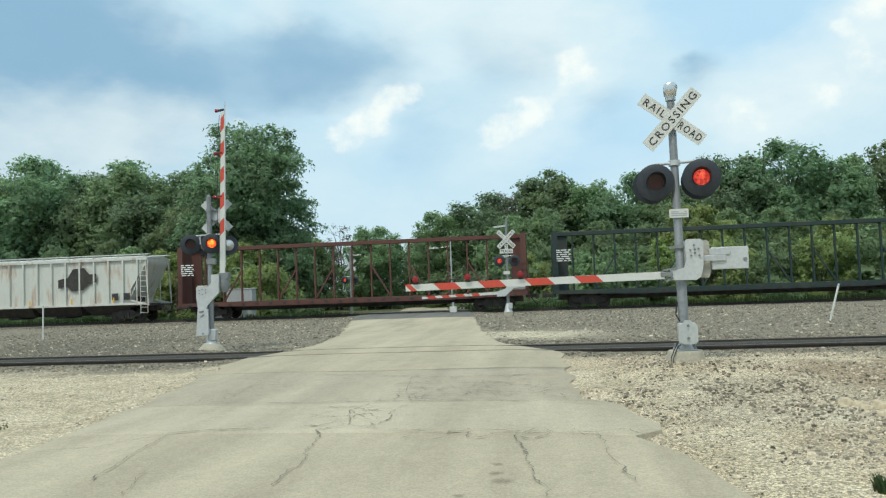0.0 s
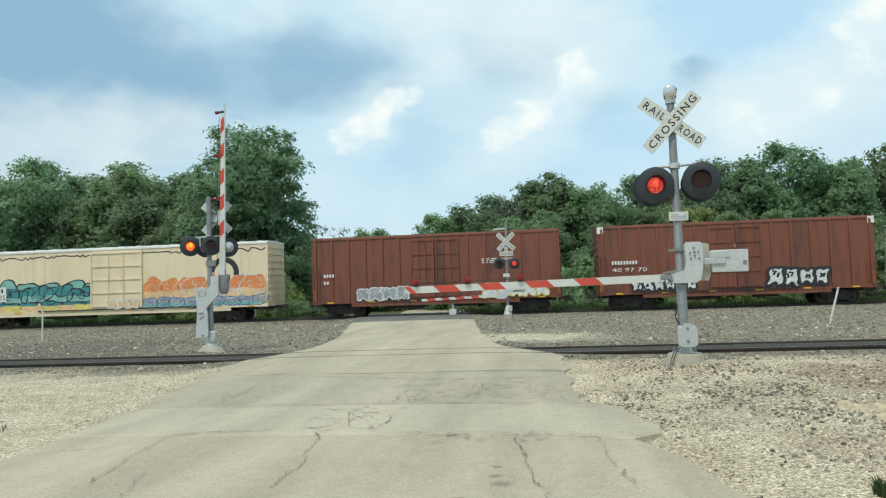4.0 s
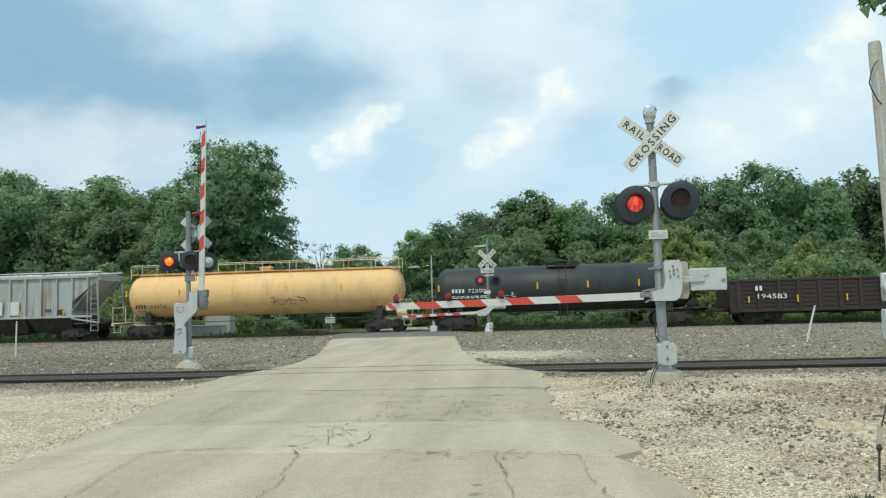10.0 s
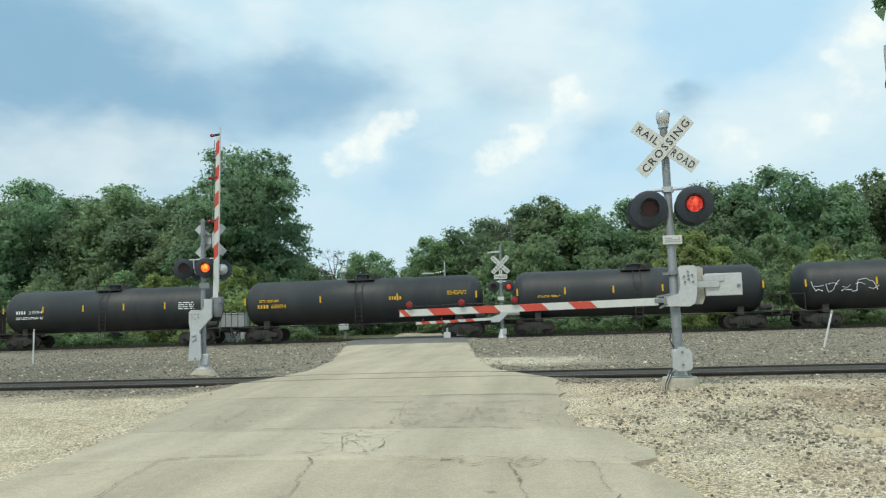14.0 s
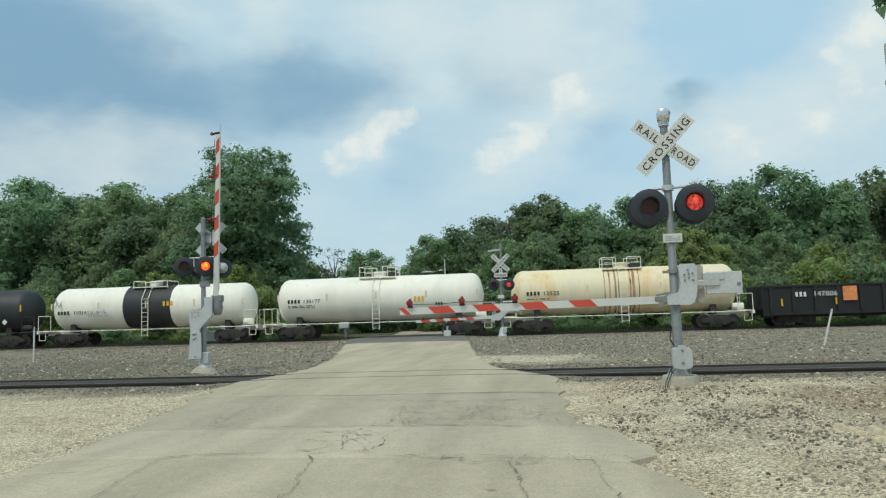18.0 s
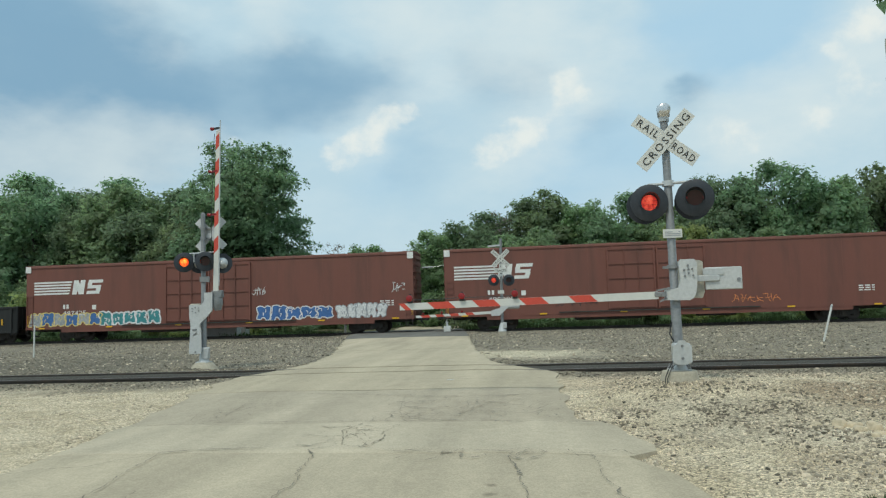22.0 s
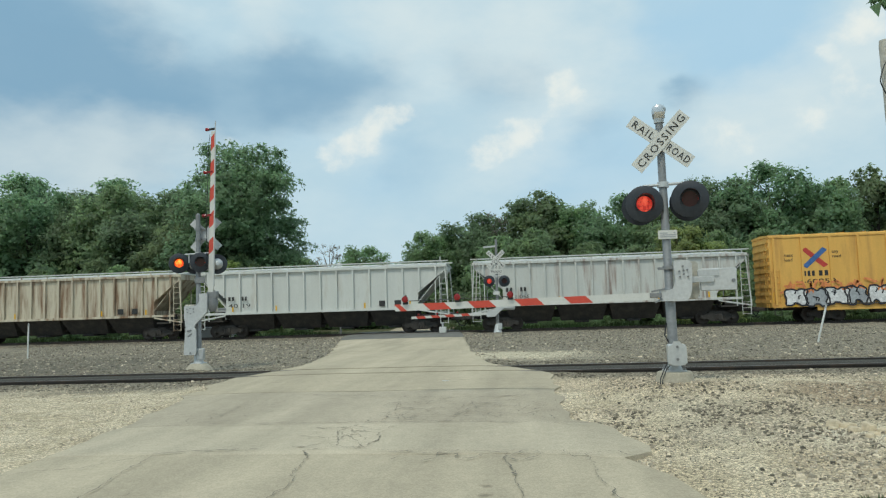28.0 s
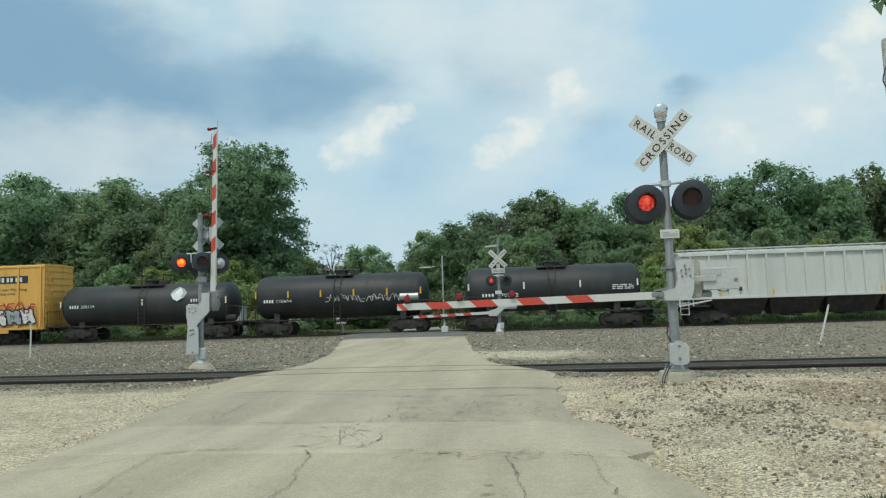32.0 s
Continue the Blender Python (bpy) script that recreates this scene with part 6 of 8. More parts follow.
for x, w in ((-1.15, 0.03), (-0.85, 0.05), (-0.5, 0.06), (-0.3, 0.03), (0.42, 0.05), (0.62, 0.08), (0.95, 0.03)):
    part("rust_run", Shape().turned((x - w, 0, z), (x + w, 0, z), [(0, 1.455), (1, 1.455)], 40), paint("rust_run_paint", (0.60, 0.42, 0.26), RUST, 0.5, 3, 5), car, "orange rust run")

car, h = gondola(315.69, 333.38, GON_BLACK, "black open gondola with yellow strips", top=2.45, panels=False)
lettering("147806", 0.3, STENCIL, car, -h + 2.9, -FACE - 0.092, 1.75, width=1.3)
marks(car, [(-h + 1.9, 1.75, 0.7, 0.28), (h - 3.4, 1.0, 0.5, 0.35)], STENCIL, -FACE - 0.092)
marks(car, [(-h + 4.6, 1.45, 0.8, 0.85)], GRAFFITI["orange"], -FACE - 0.092)

for s0, s1, number, label in ((333.98, 360.69, "487425", "long brown hi-cube boxcar with blue and white graffiti"), (362.72, 389.71, "488085", "long brown hi-cube boxcar with white stripes")):
    car, h = boxcar(s0, s1, BROWN, label, ribs=0, door=(-3.4, 2.6), doors=2, corner=STENCIL, sill=0.74)
    striped_mark(car, -h + 0.6, 3.15, 4.9, 0.95)
    lettering(number, 0.3, STENCIL, car, -h + 2.7, -FACE - 0.012, 1.75, width=1.65)
    marks(car, [(-h + 2.7, 2.2, 0.5, 0.28), (-h + 4.8, 2.1, 0.28, 0.3), (-0.1 + 1.5, 4.3, 0.9, 0.2), (1.5, 3.4, 0.7, 0.22)])
    seam = Shape().box(-0.02, 0.02, -FACE - 0.006, -FACE, 1.0, 5.0).mesh("panel_seam", BROWN)
    for k in range(1, 18):
        x = -h + k * 2 * h / 18
        if not -3.6 < x < 2.8:
            part("panel_seam", seam, BROWN, car, at=pose(x, 0, 0))
    data_block(car, h - 2.2, 2.0, 0.9, 3, 0.07, seed=16)
    data_block(car, -2.6, 3.0, 0.9, 3, 0.05, seed=17)
    if number == "487425":
        sprayed(car, -h + 0.3, -h + 5.5, 0.95, 2.0, "grey", "yellow", 41, 6, second="blue", thick=0.06)
        sprayed(car, -h + 5.4, -h + 9.6, 0.95, 2.0, "teal", "white", 42, 5, thick=0.1)
        sprayed(car, 2.9, 8.0, 0.95, 2.0, "blue", "white", 43, 5, thick=0.07)
        sprayed(car, 8.3, 11.6, 0.95, 2.0, "white", "grey", 44, 5, thick=0.06)
        sprayed(car, h - 1.4, h - 0.5, 2.5, 3.2, None, "white", 45, 3, thick=0.05)
        sprayed(car, 2.7, 3.6, 2.6, 3.3, None, "white", 46, 3, thick=0.05)
    else:
        sprayed(car, -6.6, -3.9, 1.3, 1.9, None, "black", 47, 5, thick=0.05)
        sprayed(car, 4.0, 6.8, 1.2, 1.8, None, "orange", 48, 6, thick=0.04)

for s0, s1, color, label, number, rb in ((391.35, 408.89, HOPPER_GREY, "pale grey ribbed covered hopper with a rust streak", "45 28 63", 17), (409.89, 427.21, HOPPER_BLUE, "blue-grey ribbed covered hopper", "46 13 60", 17), (428.21, 445.9, HOPPER_TAN, "tan-grey covered hopper badly stained with rust", "176 166", 17),
                                     (446.7, 463.65, HOPPER_WHITE, "clean pale grey covered hopper", "40 19", 15), (464.87, 482.11, HOPPER_RUSTY, "white covered hopper with dark rust runs from the roof", "462 068", 17), (544.8, 562.3, HOPPER_WHITE, "white ribbed covered hopper", "01", 15)):
    car, h = hopper(s0, s1, color, label, ribs=rb)
    ink = INK if color is not HOPPER_BLUE else STENCIL
    lettering(number, 0.26, ink, car, -h + 2.3, -FACE - 0.012, 1.95, width=1.5)
    marks(car, [(-h + 2.3, 2.4, 0.5, 0.26), (-h + 3.2, 2.4, 0.45, 0.26)], ink)
    marks(car, [(h - 4.6, 1.75, 0.42, 0.36), (h - 3.6, 1.75, 0.42, 0.36)], INK)
    if color is HOPPER_BLUE:
        sprayed(car, -h + 5.6, -h + 6.8, 1.7, 2.1, None, "orange", 51, 3, thick=0.05)
    if color is HOPPER_GREY:
        sprayed(car, -1.7, -0.7, 1.7, 2.2, None, "black", 52, 3, thick=0.05)
        sprayed(car, 4.0, 5.6, 1.7, 2.1, None, "teal", 53, 4, thick=0.05)

car, h = boxcar(483.17, 503.18, GOLD, "golden yellow boxcar with black doors and silver graffiti", ribs=13, door=(-2.9, 2.4), doors=2, top=5.34, sill=0.8, roof=GOLD)
for ob in [o for o in car.children if o.name.startswith("door") and "track" not in o.name]:
    ob.data.materials[0] = TANK_BLACK
    for sub in ob.children:
        sub.data.materials[0] = TANK_BLACK
for ex, ez in ((-h + 2.6, 3.85),):
    for a, c in ((1, "blue"), (-1, "red")):
        part("emblem", Shape().prism([(ex + p, -FACE - 0.012 - 0.004 * a, ez + a * r) for p, r in ((-0.75, -0.5), (-0.45, -0.62), (0.75, 0.45), (0.5, 0.62))], (0, 0.006, 0)), GRAFFITI[c], car, "crossed red and blue arrows", smooth=False)
lettering("next\nload", 0.2, INK, car, -h + 0.85, -FACE - 0.012, 3.95)
lettering("any\nroad", 0.2, INK, car, -h + 3.6, -FACE - 0.012, 4.1)
marks(car, [(-h + 1.9, 2.75, 0.75, 0.32), (-h + 2.8, 2.75, 0.65, 0.32)], INK)
lettering("660859", 0.28, INK, car, -h + 1.7, -FACE - 0.012, 2.3, width=2.0)
part("name_panel", Shape().box(h - 3.6, h - 1.2, -FACE - 0.012, -FACE - 0.004, 4.05, 4.55), INK, car, "black panel with a plain mark", smooth=False)
marks(car, [(h - 3.4, 4.15, 0.55, 0.3), (h - 2.75, 4.15, 0.55, 0.3), (h - 2.1, 4.15, 0.6, 0.3)], STENCIL, -FACE - 0.02)
lettering("Rail car Pooling\n    Experts", 0.19, INK, car, h - 3.8, -FACE - 0.012, 3.55, width=2.5)
data_block(car, -2.2, 4.3, 1.1, 3, 0.05, seed=21)
data_block(car, 0.4, 4.3, 1.1, 4, 0.05, seed=22)
sprayed(car, -h + 0.8, -h + 6.6, 0.9, 2.15, "white", "black", 61, 5, y=-FACE - 0.104, second="grey", thick=0.1)
sprayed(car, -2.6, 1.2, 0.95, 1.7, None, "grey", 65, 6, y=-FACE - 0.135, thick=0.06)
sprayed(car, 2.6, 5.2, 1.0, 2.4, "white", "black", 62, 3, y=-FACE - 0.104, second="grey", thick=0.1)
sprayed(car, 5.2, h - 0.6, 1.1, 2.5, "grey", "black", 63, 4, y=-FACE - 0.104, second="white", thick=0.09)
sprayed(car, -h + 0.6, -h + 6.8, 1.7, 2.5, None, "orange", 64, 9, y=-FACE - 0.095, thick=0.16)
sprayed(car, 2.5, h - 0.5, 1.9, 2.8, None, "red", 67, 9, y=-FACE - 0.095, thick=0.12)

car, q, z, y = tank_car(503.9, 516.26, TANK_BLACK, "short black tank car with a white placard", top=3.72, radius=1.4, rail="tall", ticks=3, tick_mat=TANK_STAINED)
marks(car, [(-q + 1.0, 2.2, 0.7, 0.2)], STENCIL, y)
lettering("208139", 0.2, STENCIL, car, -q + 1.8, y, 2.2, width=0.95)
for tone, lift, outline in (("grey", 0.012, ((-0.58, 0.0), (-0.45, 0.28), (-0.05, 0.5), (0.3, 0.36), (0.58, 0.1), (0.42, -0.25), (0.05, -0.42), (-0.3, -0.3))), ("white", 0.02, ((-0.5, -0.02), (-0.3, 0.2), (0.08, 0.42), (0.28, 0.1), (0.22, -0.25), (0.05, -0.46), (-0.28, -0.34)))):
    rim = [(2.5 + a, -1.53 + (b + 0.46) * 0.58 - lift, 2.95 + b) for a, b in outline]
    part("emblem", Shape().prism(rim, (0, 0.006, 0)), GRAFFITI[tone], car, "%s leaf-shaped emblem" % tone, smooth=False)
marks(car, [(3.4, 2.4, 0.9, 0.2)], STENCIL, y)
car, q, z, y = tank_car(517.62, 529.26, TANK_BLACK, "short black tank car with scrawled white graffiti", top=3.92, radius=1.42, rail="low", ticks=6)
marks(car, [(-q + 0.9, 2.15, 0.7, 0.2)], STENCIL, y)
lettering("170694", 0.2, STENCIL, car, -q + 1.7, y, 2.15, width=1.0)
sprayed(car, -0.8, 4.2, 2.0, 2.6, None, "white", 66, 9, y - 0.01, thick=0.035)
part("side_tank", Shape().tube((q - 1.7, -1.3, 2.3), (q - 0.5, -1.3, 2.3), 0.24, 14), ALU, car)
car, q, z, y = tank_car(531.65, 542.85, TANK_BLACK, "short glossy black tank car with white strips", top=3.98, radius=1.42, rail="low", ticks=4, tick_mat=STENCIL)
marks(car, [(-q + 1.2, 2.05, 0.8, 0.22)], STENCIL, y)
lettering("170762", 0.22, STENCIL, car, -q + 2.1, y, 2.05, width=1.3)
data_block(car, q - 1.9, 2.55, 1.3, 3, 0.06, STENCIL, y, 24)


# ---- crossing signals ----
SHUTTERS = []


def blade(mast, centre, angle, words, face=True, length=1.22, width=0.229, y=0.0, skew=0.0):
    """One arm of a crossbuck, lettered along its length."""
    turn = Matrix.Rotation(radians(-angle), 4, "Y")
    at = Matrix.Translation((centre[0], centre[1] + y, centre[2])) @ turn
    s = Shape().box(-length / 2, length / 2, -0.003, 0.003, -width / 2, width / 2, 0.001)
    b = part("crossbuck_blade", s, WHITE if face else PALE, mast, "white blade with black letters" if face else "bare grey back of the sign", at=at)
    if face:
        for text, x, wide in words:
            lettering(text, 0.125, INK, b, x, -0.006, -0.063, spacing=1.25, width=wide)
    return b


RING = None


def ring_mesh():
    s = Shape().turned((0, 0, 0), (0, 0.014, 0), [(0, 0.130), (0, 0.300), (0.3, 0.306), (1, 0.306), (1, 0.130)], 36)
    b = s.mesh("background_disc", DISC)
    # open the middle: drop the two end caps
    e = bmesh.new()
    e.from_mesh(b)
    bmesh.ops.delete(e, geom=[f for f in e.faces if len(f.verts) > 20], context="FACES")
    e.to_mesh(b)
    e.free()
    return b


def hood_mesh():
    verts, faces, n = [], [], 20
    for k in range(n + 1):
        a = radians(-35 + 250 * k / n)
        c, s_, reach = math.cos(a), math.sin(a), 0.16 + 0.16 * max(0, math.sin(a))
        for r, y in ((0.146, 0.0), (0.152, -reach), (0.156, -reach), (0.154, 0.0)):
            verts.append((r * c, y, r * s_))
    for k in range(n):
        faces += [(k * 4 + i, k * 4 + (i + 1) % 4, k * 4 + 4 + (i + 1) % 4, k * 4 + 4 + i) for i in range(4)]
    return Shape().add(verts, faces).mesh("hood", DISC)


DISC_RING, HOOD = ring_mesh(), hood_mesh()
HOUSING = Shape().turned((0, 0.062, 0), (0, 0.28, 0), [(0, 0.155), (0.05, 0.172), (0.35, 0.168), (0.75, 0.12), (1.0, 0.05)], 20).mesh("housing", BLACK)
HOUSING_BARE = Shape().turned((0, 0.062, 0), (0, 0.28, 0), [(0, 0.155), (0.05, 0.172), (0.35, 0.168), (0.75, 0.12), (1.0, 0.05)], 20).mesh("housing", ALU)
# added shutter slats, coloured as an unlit lens, that switch the glow off
SLATS = []
for k in range(4):
    SLATS.append(((k - 1.5) * 0.065, Shape().box(-0.127, 0.127, -0.0015, 0.0015, -0.0335, 0.0335).mesh("shutter", LENS_DARK, False)))


def lamp(mast, x, y, z, turn, glow, phase, bare=False, tilt=0):
    """A flashing lamp that looks along -y: disc, hood, housing, light and the slatted shutter added to blot it out
    between flashes.
    """
    at = pose(x, y, z, tilt, 0, turn)
    disc = part("signal_lamp", DISC_RING, DISC, mast, "black round flashing lamp", at=at)
    part("hood", HOOD, DISC, disc)
    part("housing", HOUSING_BARE if bare else HOUSING, BLACK, disc)
    if glow is None:
        part("lens", Shape().turned((0, 0.02, 0), (0, 0.03, 0), [(0, 0.15), (1, 0.14)], 24), LENS_DARK, disc)
        return disc
    part("light", Shape().turned((0, 0.052, 0), (0, 0.058, 0), [(0, 0.140), (1, 0.140)], 28), glow, disc, "glowing lens")
    for zz, mesh in SLATS:
        s = part("shutter", mesh, LENS_DARK, disc, at=pose(0, 0.019, zz))
        SHUTTERS.append((s, zz, phase))
    return disc


def gate_arm(mast, x0, x1, y, z0, z1, deep, stripes, lamps, lean=0.06):
    """A tapered arm from x0 (root) to x1 (tip) with slanted red pieces and small lamps on it."""
    s = Shape().prism([(x0, y, z0 - deep / 2), (x1, y, z1 - deep * 0.46), (x1, y, z1 + deep * 0.46), (x0, y, z0 + deep / 2)], (0, 0.035, 0))
    arm = part("gate_arm", s, WHITE, mast, "white gate arm with slanted red stripes")

    def level(x):
        return z0 + (z1 - z0) * (x - x0) / (x1 - x0)

    for a, b in stripes:
        c = deep * 0.46
        slant = -lean
        part("red_stripe", Shape().prism([(a - slant, y - 0.003, level(a) - c), (b - slant, y - 0.003, level(b) - c), (b + slant, y - 0.003, level(b) + c), (a + slant, y - 0.003, level(a) + c)], (0, 0.0025, 0)), RED, arm, smooth=False)
    for x, up in lamps:
        base = level(x) + deep / 2
        light = part("arm_lamp", Shape().turned((x, y + 0.02, base + 0.075), (x, y - 0.075, base + 0.075), [(0, 0.045), (0.55, 0.055), (0.9, 0.055), (1, 0.035)], 14), GLASS_RED, arm, "small red lamp on the arm")
        part("lamp_foot", Shape().box(x - 0.045, x + 0.045, y - 0.01, y + 0.045, base - 0.01, base + 0.035, 0.006), BLACK, light)
        part("lamp_knob", Shape().tube((x, y + 0.02, base + 0.12), (x, y + 0.02, base + 0.15), 0.02, 8), BLACK, light)
    return arm


def near_signal():
    g = 0.17
    mast = thing("crossing_signal", "galvanised crossing signal with lowered striped gate arm", "railroad signal", pose(2.365, 12.6, 0))
    part("foundation", Shape().turned((0, 0, 0.0), (0, 0, 0.385), [(0, 0.36), (0.5, 0.32), (0.90, 0.285), (0.95, 0.28), (1.0, 0.265)], 32), CONCRETE, mast, "round concrete base")
    part("pole", Shape().turned((0.0, 0, 0.44), (-0.03, 0, 4.62), [(0, 0.082), (0.30, 0.082), (0.305, 0.07), (1, 0.064)], 20), STEEL, mast)
    foot = part("pole_foot", Shape().box(-0.17, 0.17, -0.17, 0.17, 0.383, 0.415, 0.008).turned((0, 0, 0.41), (0, 0, 0.58), [(0, 0.125), (0.5, 0.10), (1, 0.088)], 18), ALU, mast)
    for a in range(4):
        x, y = 0.135 * (1 if a % 2 else -1), 0.135 * (1 if a > 1 else -1)
        part("anchor_bolt", Shape().tube((x, y, 0.36), (x, y, 0.485), 0.016, 8).tube((x, y, 0.41), (x, y, 0.44), 0.03, 6), STEEL, foot)
    box = part("junction_box", Shape().box(-0.13, 0.15, -0.25, -0.09, 0.50, 0.84, 0.02), ALU, mast, "grey junction box with bolted cover")
    part("box_cover", Shape().prism([(x, -0.275, z) for x, z in ((-0.14, 0.54), (-0.06, 0.50), (0.08, 0.50), (0.16, 0.54), (0.16, 0.80), (0.08, 0.84), (0.06, 0.885), (-0.04, 0.885), (-0.06, 0.84), (-0.14, 0.80))], (0, 0.03, 0)), ALU, box)
    for z in (0.60, 0.80):
        part("cover_bolt", Shape().tube((0.01, -0.30, z), (0.01, -0.27, z), 0.022, 8), STEEL, box)
    part("cable", Shape().path([(-0.13, -0.18, 0.55), (-0.20, -0.22, 0.44), (-0.27, -0.25, 0.30), (-0.30, -0.28, 0.10)], 0.008, 6).path([(-0.06, -0.16, 0.52), (-0.16, -0.22, 0.45), (-0.24, -0.26, 0.28), (-0.27, -0.3, 0.1)], 0.007, 6), BLACK, mast, "black cables into the ground")
    part("lead", Shape().path([(-0.09, -0.02, 1.18), (-0.13, -0.03, 0.98), (-0.07, -0.04, 0.86)], 0.012, 6), BLACK, mast)
    # bell
    bell = part("bell", Shape().turned((-0.03, 0, 4.60), (-0.03, 0, 4.86), [(0, 0.075), (0.1, 0.10), (0.55, 0.115), (0.8, 0.10), (0.95, 0.06), (1, 0.02)], 20), BELL, mast, "silver bell on the pole's top")
    part("bell_gong", Shape().turned((-0.03, -0.1, 4.73), (-0.03, -0.15, 4.73), [(0, 0.02), (0.2, 0.09), (0.6, 0.10), (1.0, 0.06)], 18), BELL, bell)
    part("bell_collar", Shape().tube((-0.03, 0, 4.54), (-0.03, 0, 4.61), 0.085, 16), ALU, bell)
    # crossbuck
    c = (-0.045, -0.12, 4.20)
    blade(mast, c, 47, [("CROSSING", -0.55, 1.10)], y=-0.014)
    blade(mast, c, -38, [("RAIL", -0.55, 0.40), ("ROAD", 0.14, 0.42)], y=0.0)
    for z in (4.10, 4.28):
        part("sign_bracket", Shape().box(-0.11, 0.03, -0.115, -0.04, z, z + 0.04), STEEL, mast)
    # lamps on their crossarm
    part("crossarm", Shape().tube((-0.36, -0.03, 3.47), (0.40, -0.03, 3.50), 0.024, 10).tube((-0.02, 0, 3.44), (-0.02, 0, 3.53), 0.095, 14).tube((-0.34, -0.03, 3.48), (-0.34, -0.03, 3.30), 0.024, 8).tube((0.38, -0.03, 3.50), (0.38, -0.03, 3.30), 0.024, 8), ALU, mast)
    lamp(mast, -0.355, -0.10, 3.165, -4, LAMP_RED, 1, tilt=3)
    lamp(mast, 0.385, -0.10, 3.215, -11, LAMP_RED, 0, tilt=3)
    lamp(mast, -0.38, 0.26, 3.15, 180, None, 0)
    lamp(mast, 0.42, 0.26, 3.19, 180, None, 0)
    plate = part("number_plate", Shape().box(-0.16, 0.15, -0.095, -0.088, 2.565, 2.71, 0.002), WHITE, mast, "small white notice plate")
    data_block(plate, -0.13, 2.655, 0.25, 3, 0.016, GRAFFITI["grey"], -0.099, 31)
    # gate works
    part("gate_machine", Shape().prism([(x, 0.10, z) for x, z in ((0.12, 1.60), (0.46, 1.56), (0.50, 1.66), (0.49, 2.16), (0.44, 2.19), (0.12, 2.19))], (0, 0.42, 0)), mat("machine_grey", (0.44, 0.42, 0.36), 0.6, 0, 20, 0.12, (0.3, 0.28, 0.24), 0.35, 4, 3, 0.1), mast, "grey cast gate machine")
    bracket = [(-0.19, 1.54), (0.20, 1.53), (0.27, 1.57), (0.31, 1.66), (0.33, 1.80), (0.34, 2.14), (0.30, 2.20), (0.08, 2.20), (0.05, 2.15), (0.07, 1.88), (0.03, 1.74), (-0.03, 1.72), (-0.19, 1.71)]
    lug = part("arm_bracket", Shape().prism([(x, -0.16, z) for x, z in bracket], (0, 0.07, 0)), PALE, mast, "pale casting that carries the arm")
    for x, z in ((0.13, 2.02), (0.19, 2.10), (0.26, 2.04), (0.14, 1.93), (0.20, 1.97), (0.27, 1.93), (0.20, 2.03)):
        part("bolt", Shape().tube((x, -0.185, z), (x, -0.16, z), 0.017, 8), STEEL, lug)
    part("pole_clamp", Shape().tube((0, 0, 1.62), (0, 0, 1.70), 0.105, 16), STEEL, mast)
    part("pole_clamp", Shape().tube((0, 0, 2.06), (0, 0, 2.12), 0.105, 16).box(-0.18, -0.07, -0.06, 0.02, 2.06, 2.10), STEEL, mast)
    weight = part("counterweight", Shape().box(0.50, 1.09, 0.02, 0.07, 1.69, 2.06, 0.012), PALE, mast, "pale rectangular counterweight plate")
    part("weight_arm", Shape().box(0.30, 0.72, -0.02, 0.02, 1.83, 1.93, 0.008).box(0.46, 0.80, 0.0, 0.03, 1.93, 2.04, 0.006), ALU, weight)
    part("weight_bolt", Shape().tube((1.03, 0.0, 1.85), (1.03, 0.03, 1.85), 0.03, 10), STEEL, weight)
    part("arm_clamp", Shape().box(-0.36, -0.17, -0.19, -0.14, 1.60, 1.68, 0.01).tube((-0.22, -0.22, 1.63), (-0.22, -0.12, 1.63), 0.035, 10).bar((-0.33, -0.17, 1.70), (-0.1, -0.17, 1.74), 0.02, 0.03).bar((-0.28, -0.17, 1.52), (-0.16, -0.17, 1.58), 0.02, 0.03), STEEL, mast)
    gate_arm(mast, -0.30, -4.60, -0.17, 1.625, 1.565, 0.125, [(-4.56, -4.46), (-4.06, -3.70), (-3.30, -2.94), (-2.52, -2.14), (-1.70, -1.34)], [(-4.42, 0), (-3.53, 0), (-2.64, 0)])
    part("arm_wire", Shape().path([(-2.64, -0.135, 1.70), (-3.0, -0.13, 1.69), (-3.53, -0.135, 1.695), (-4.0, -0.13, 1.675), (-4.42, -0.135, 1.68)], 0.006, 5), BLACK, mast)
    return mast


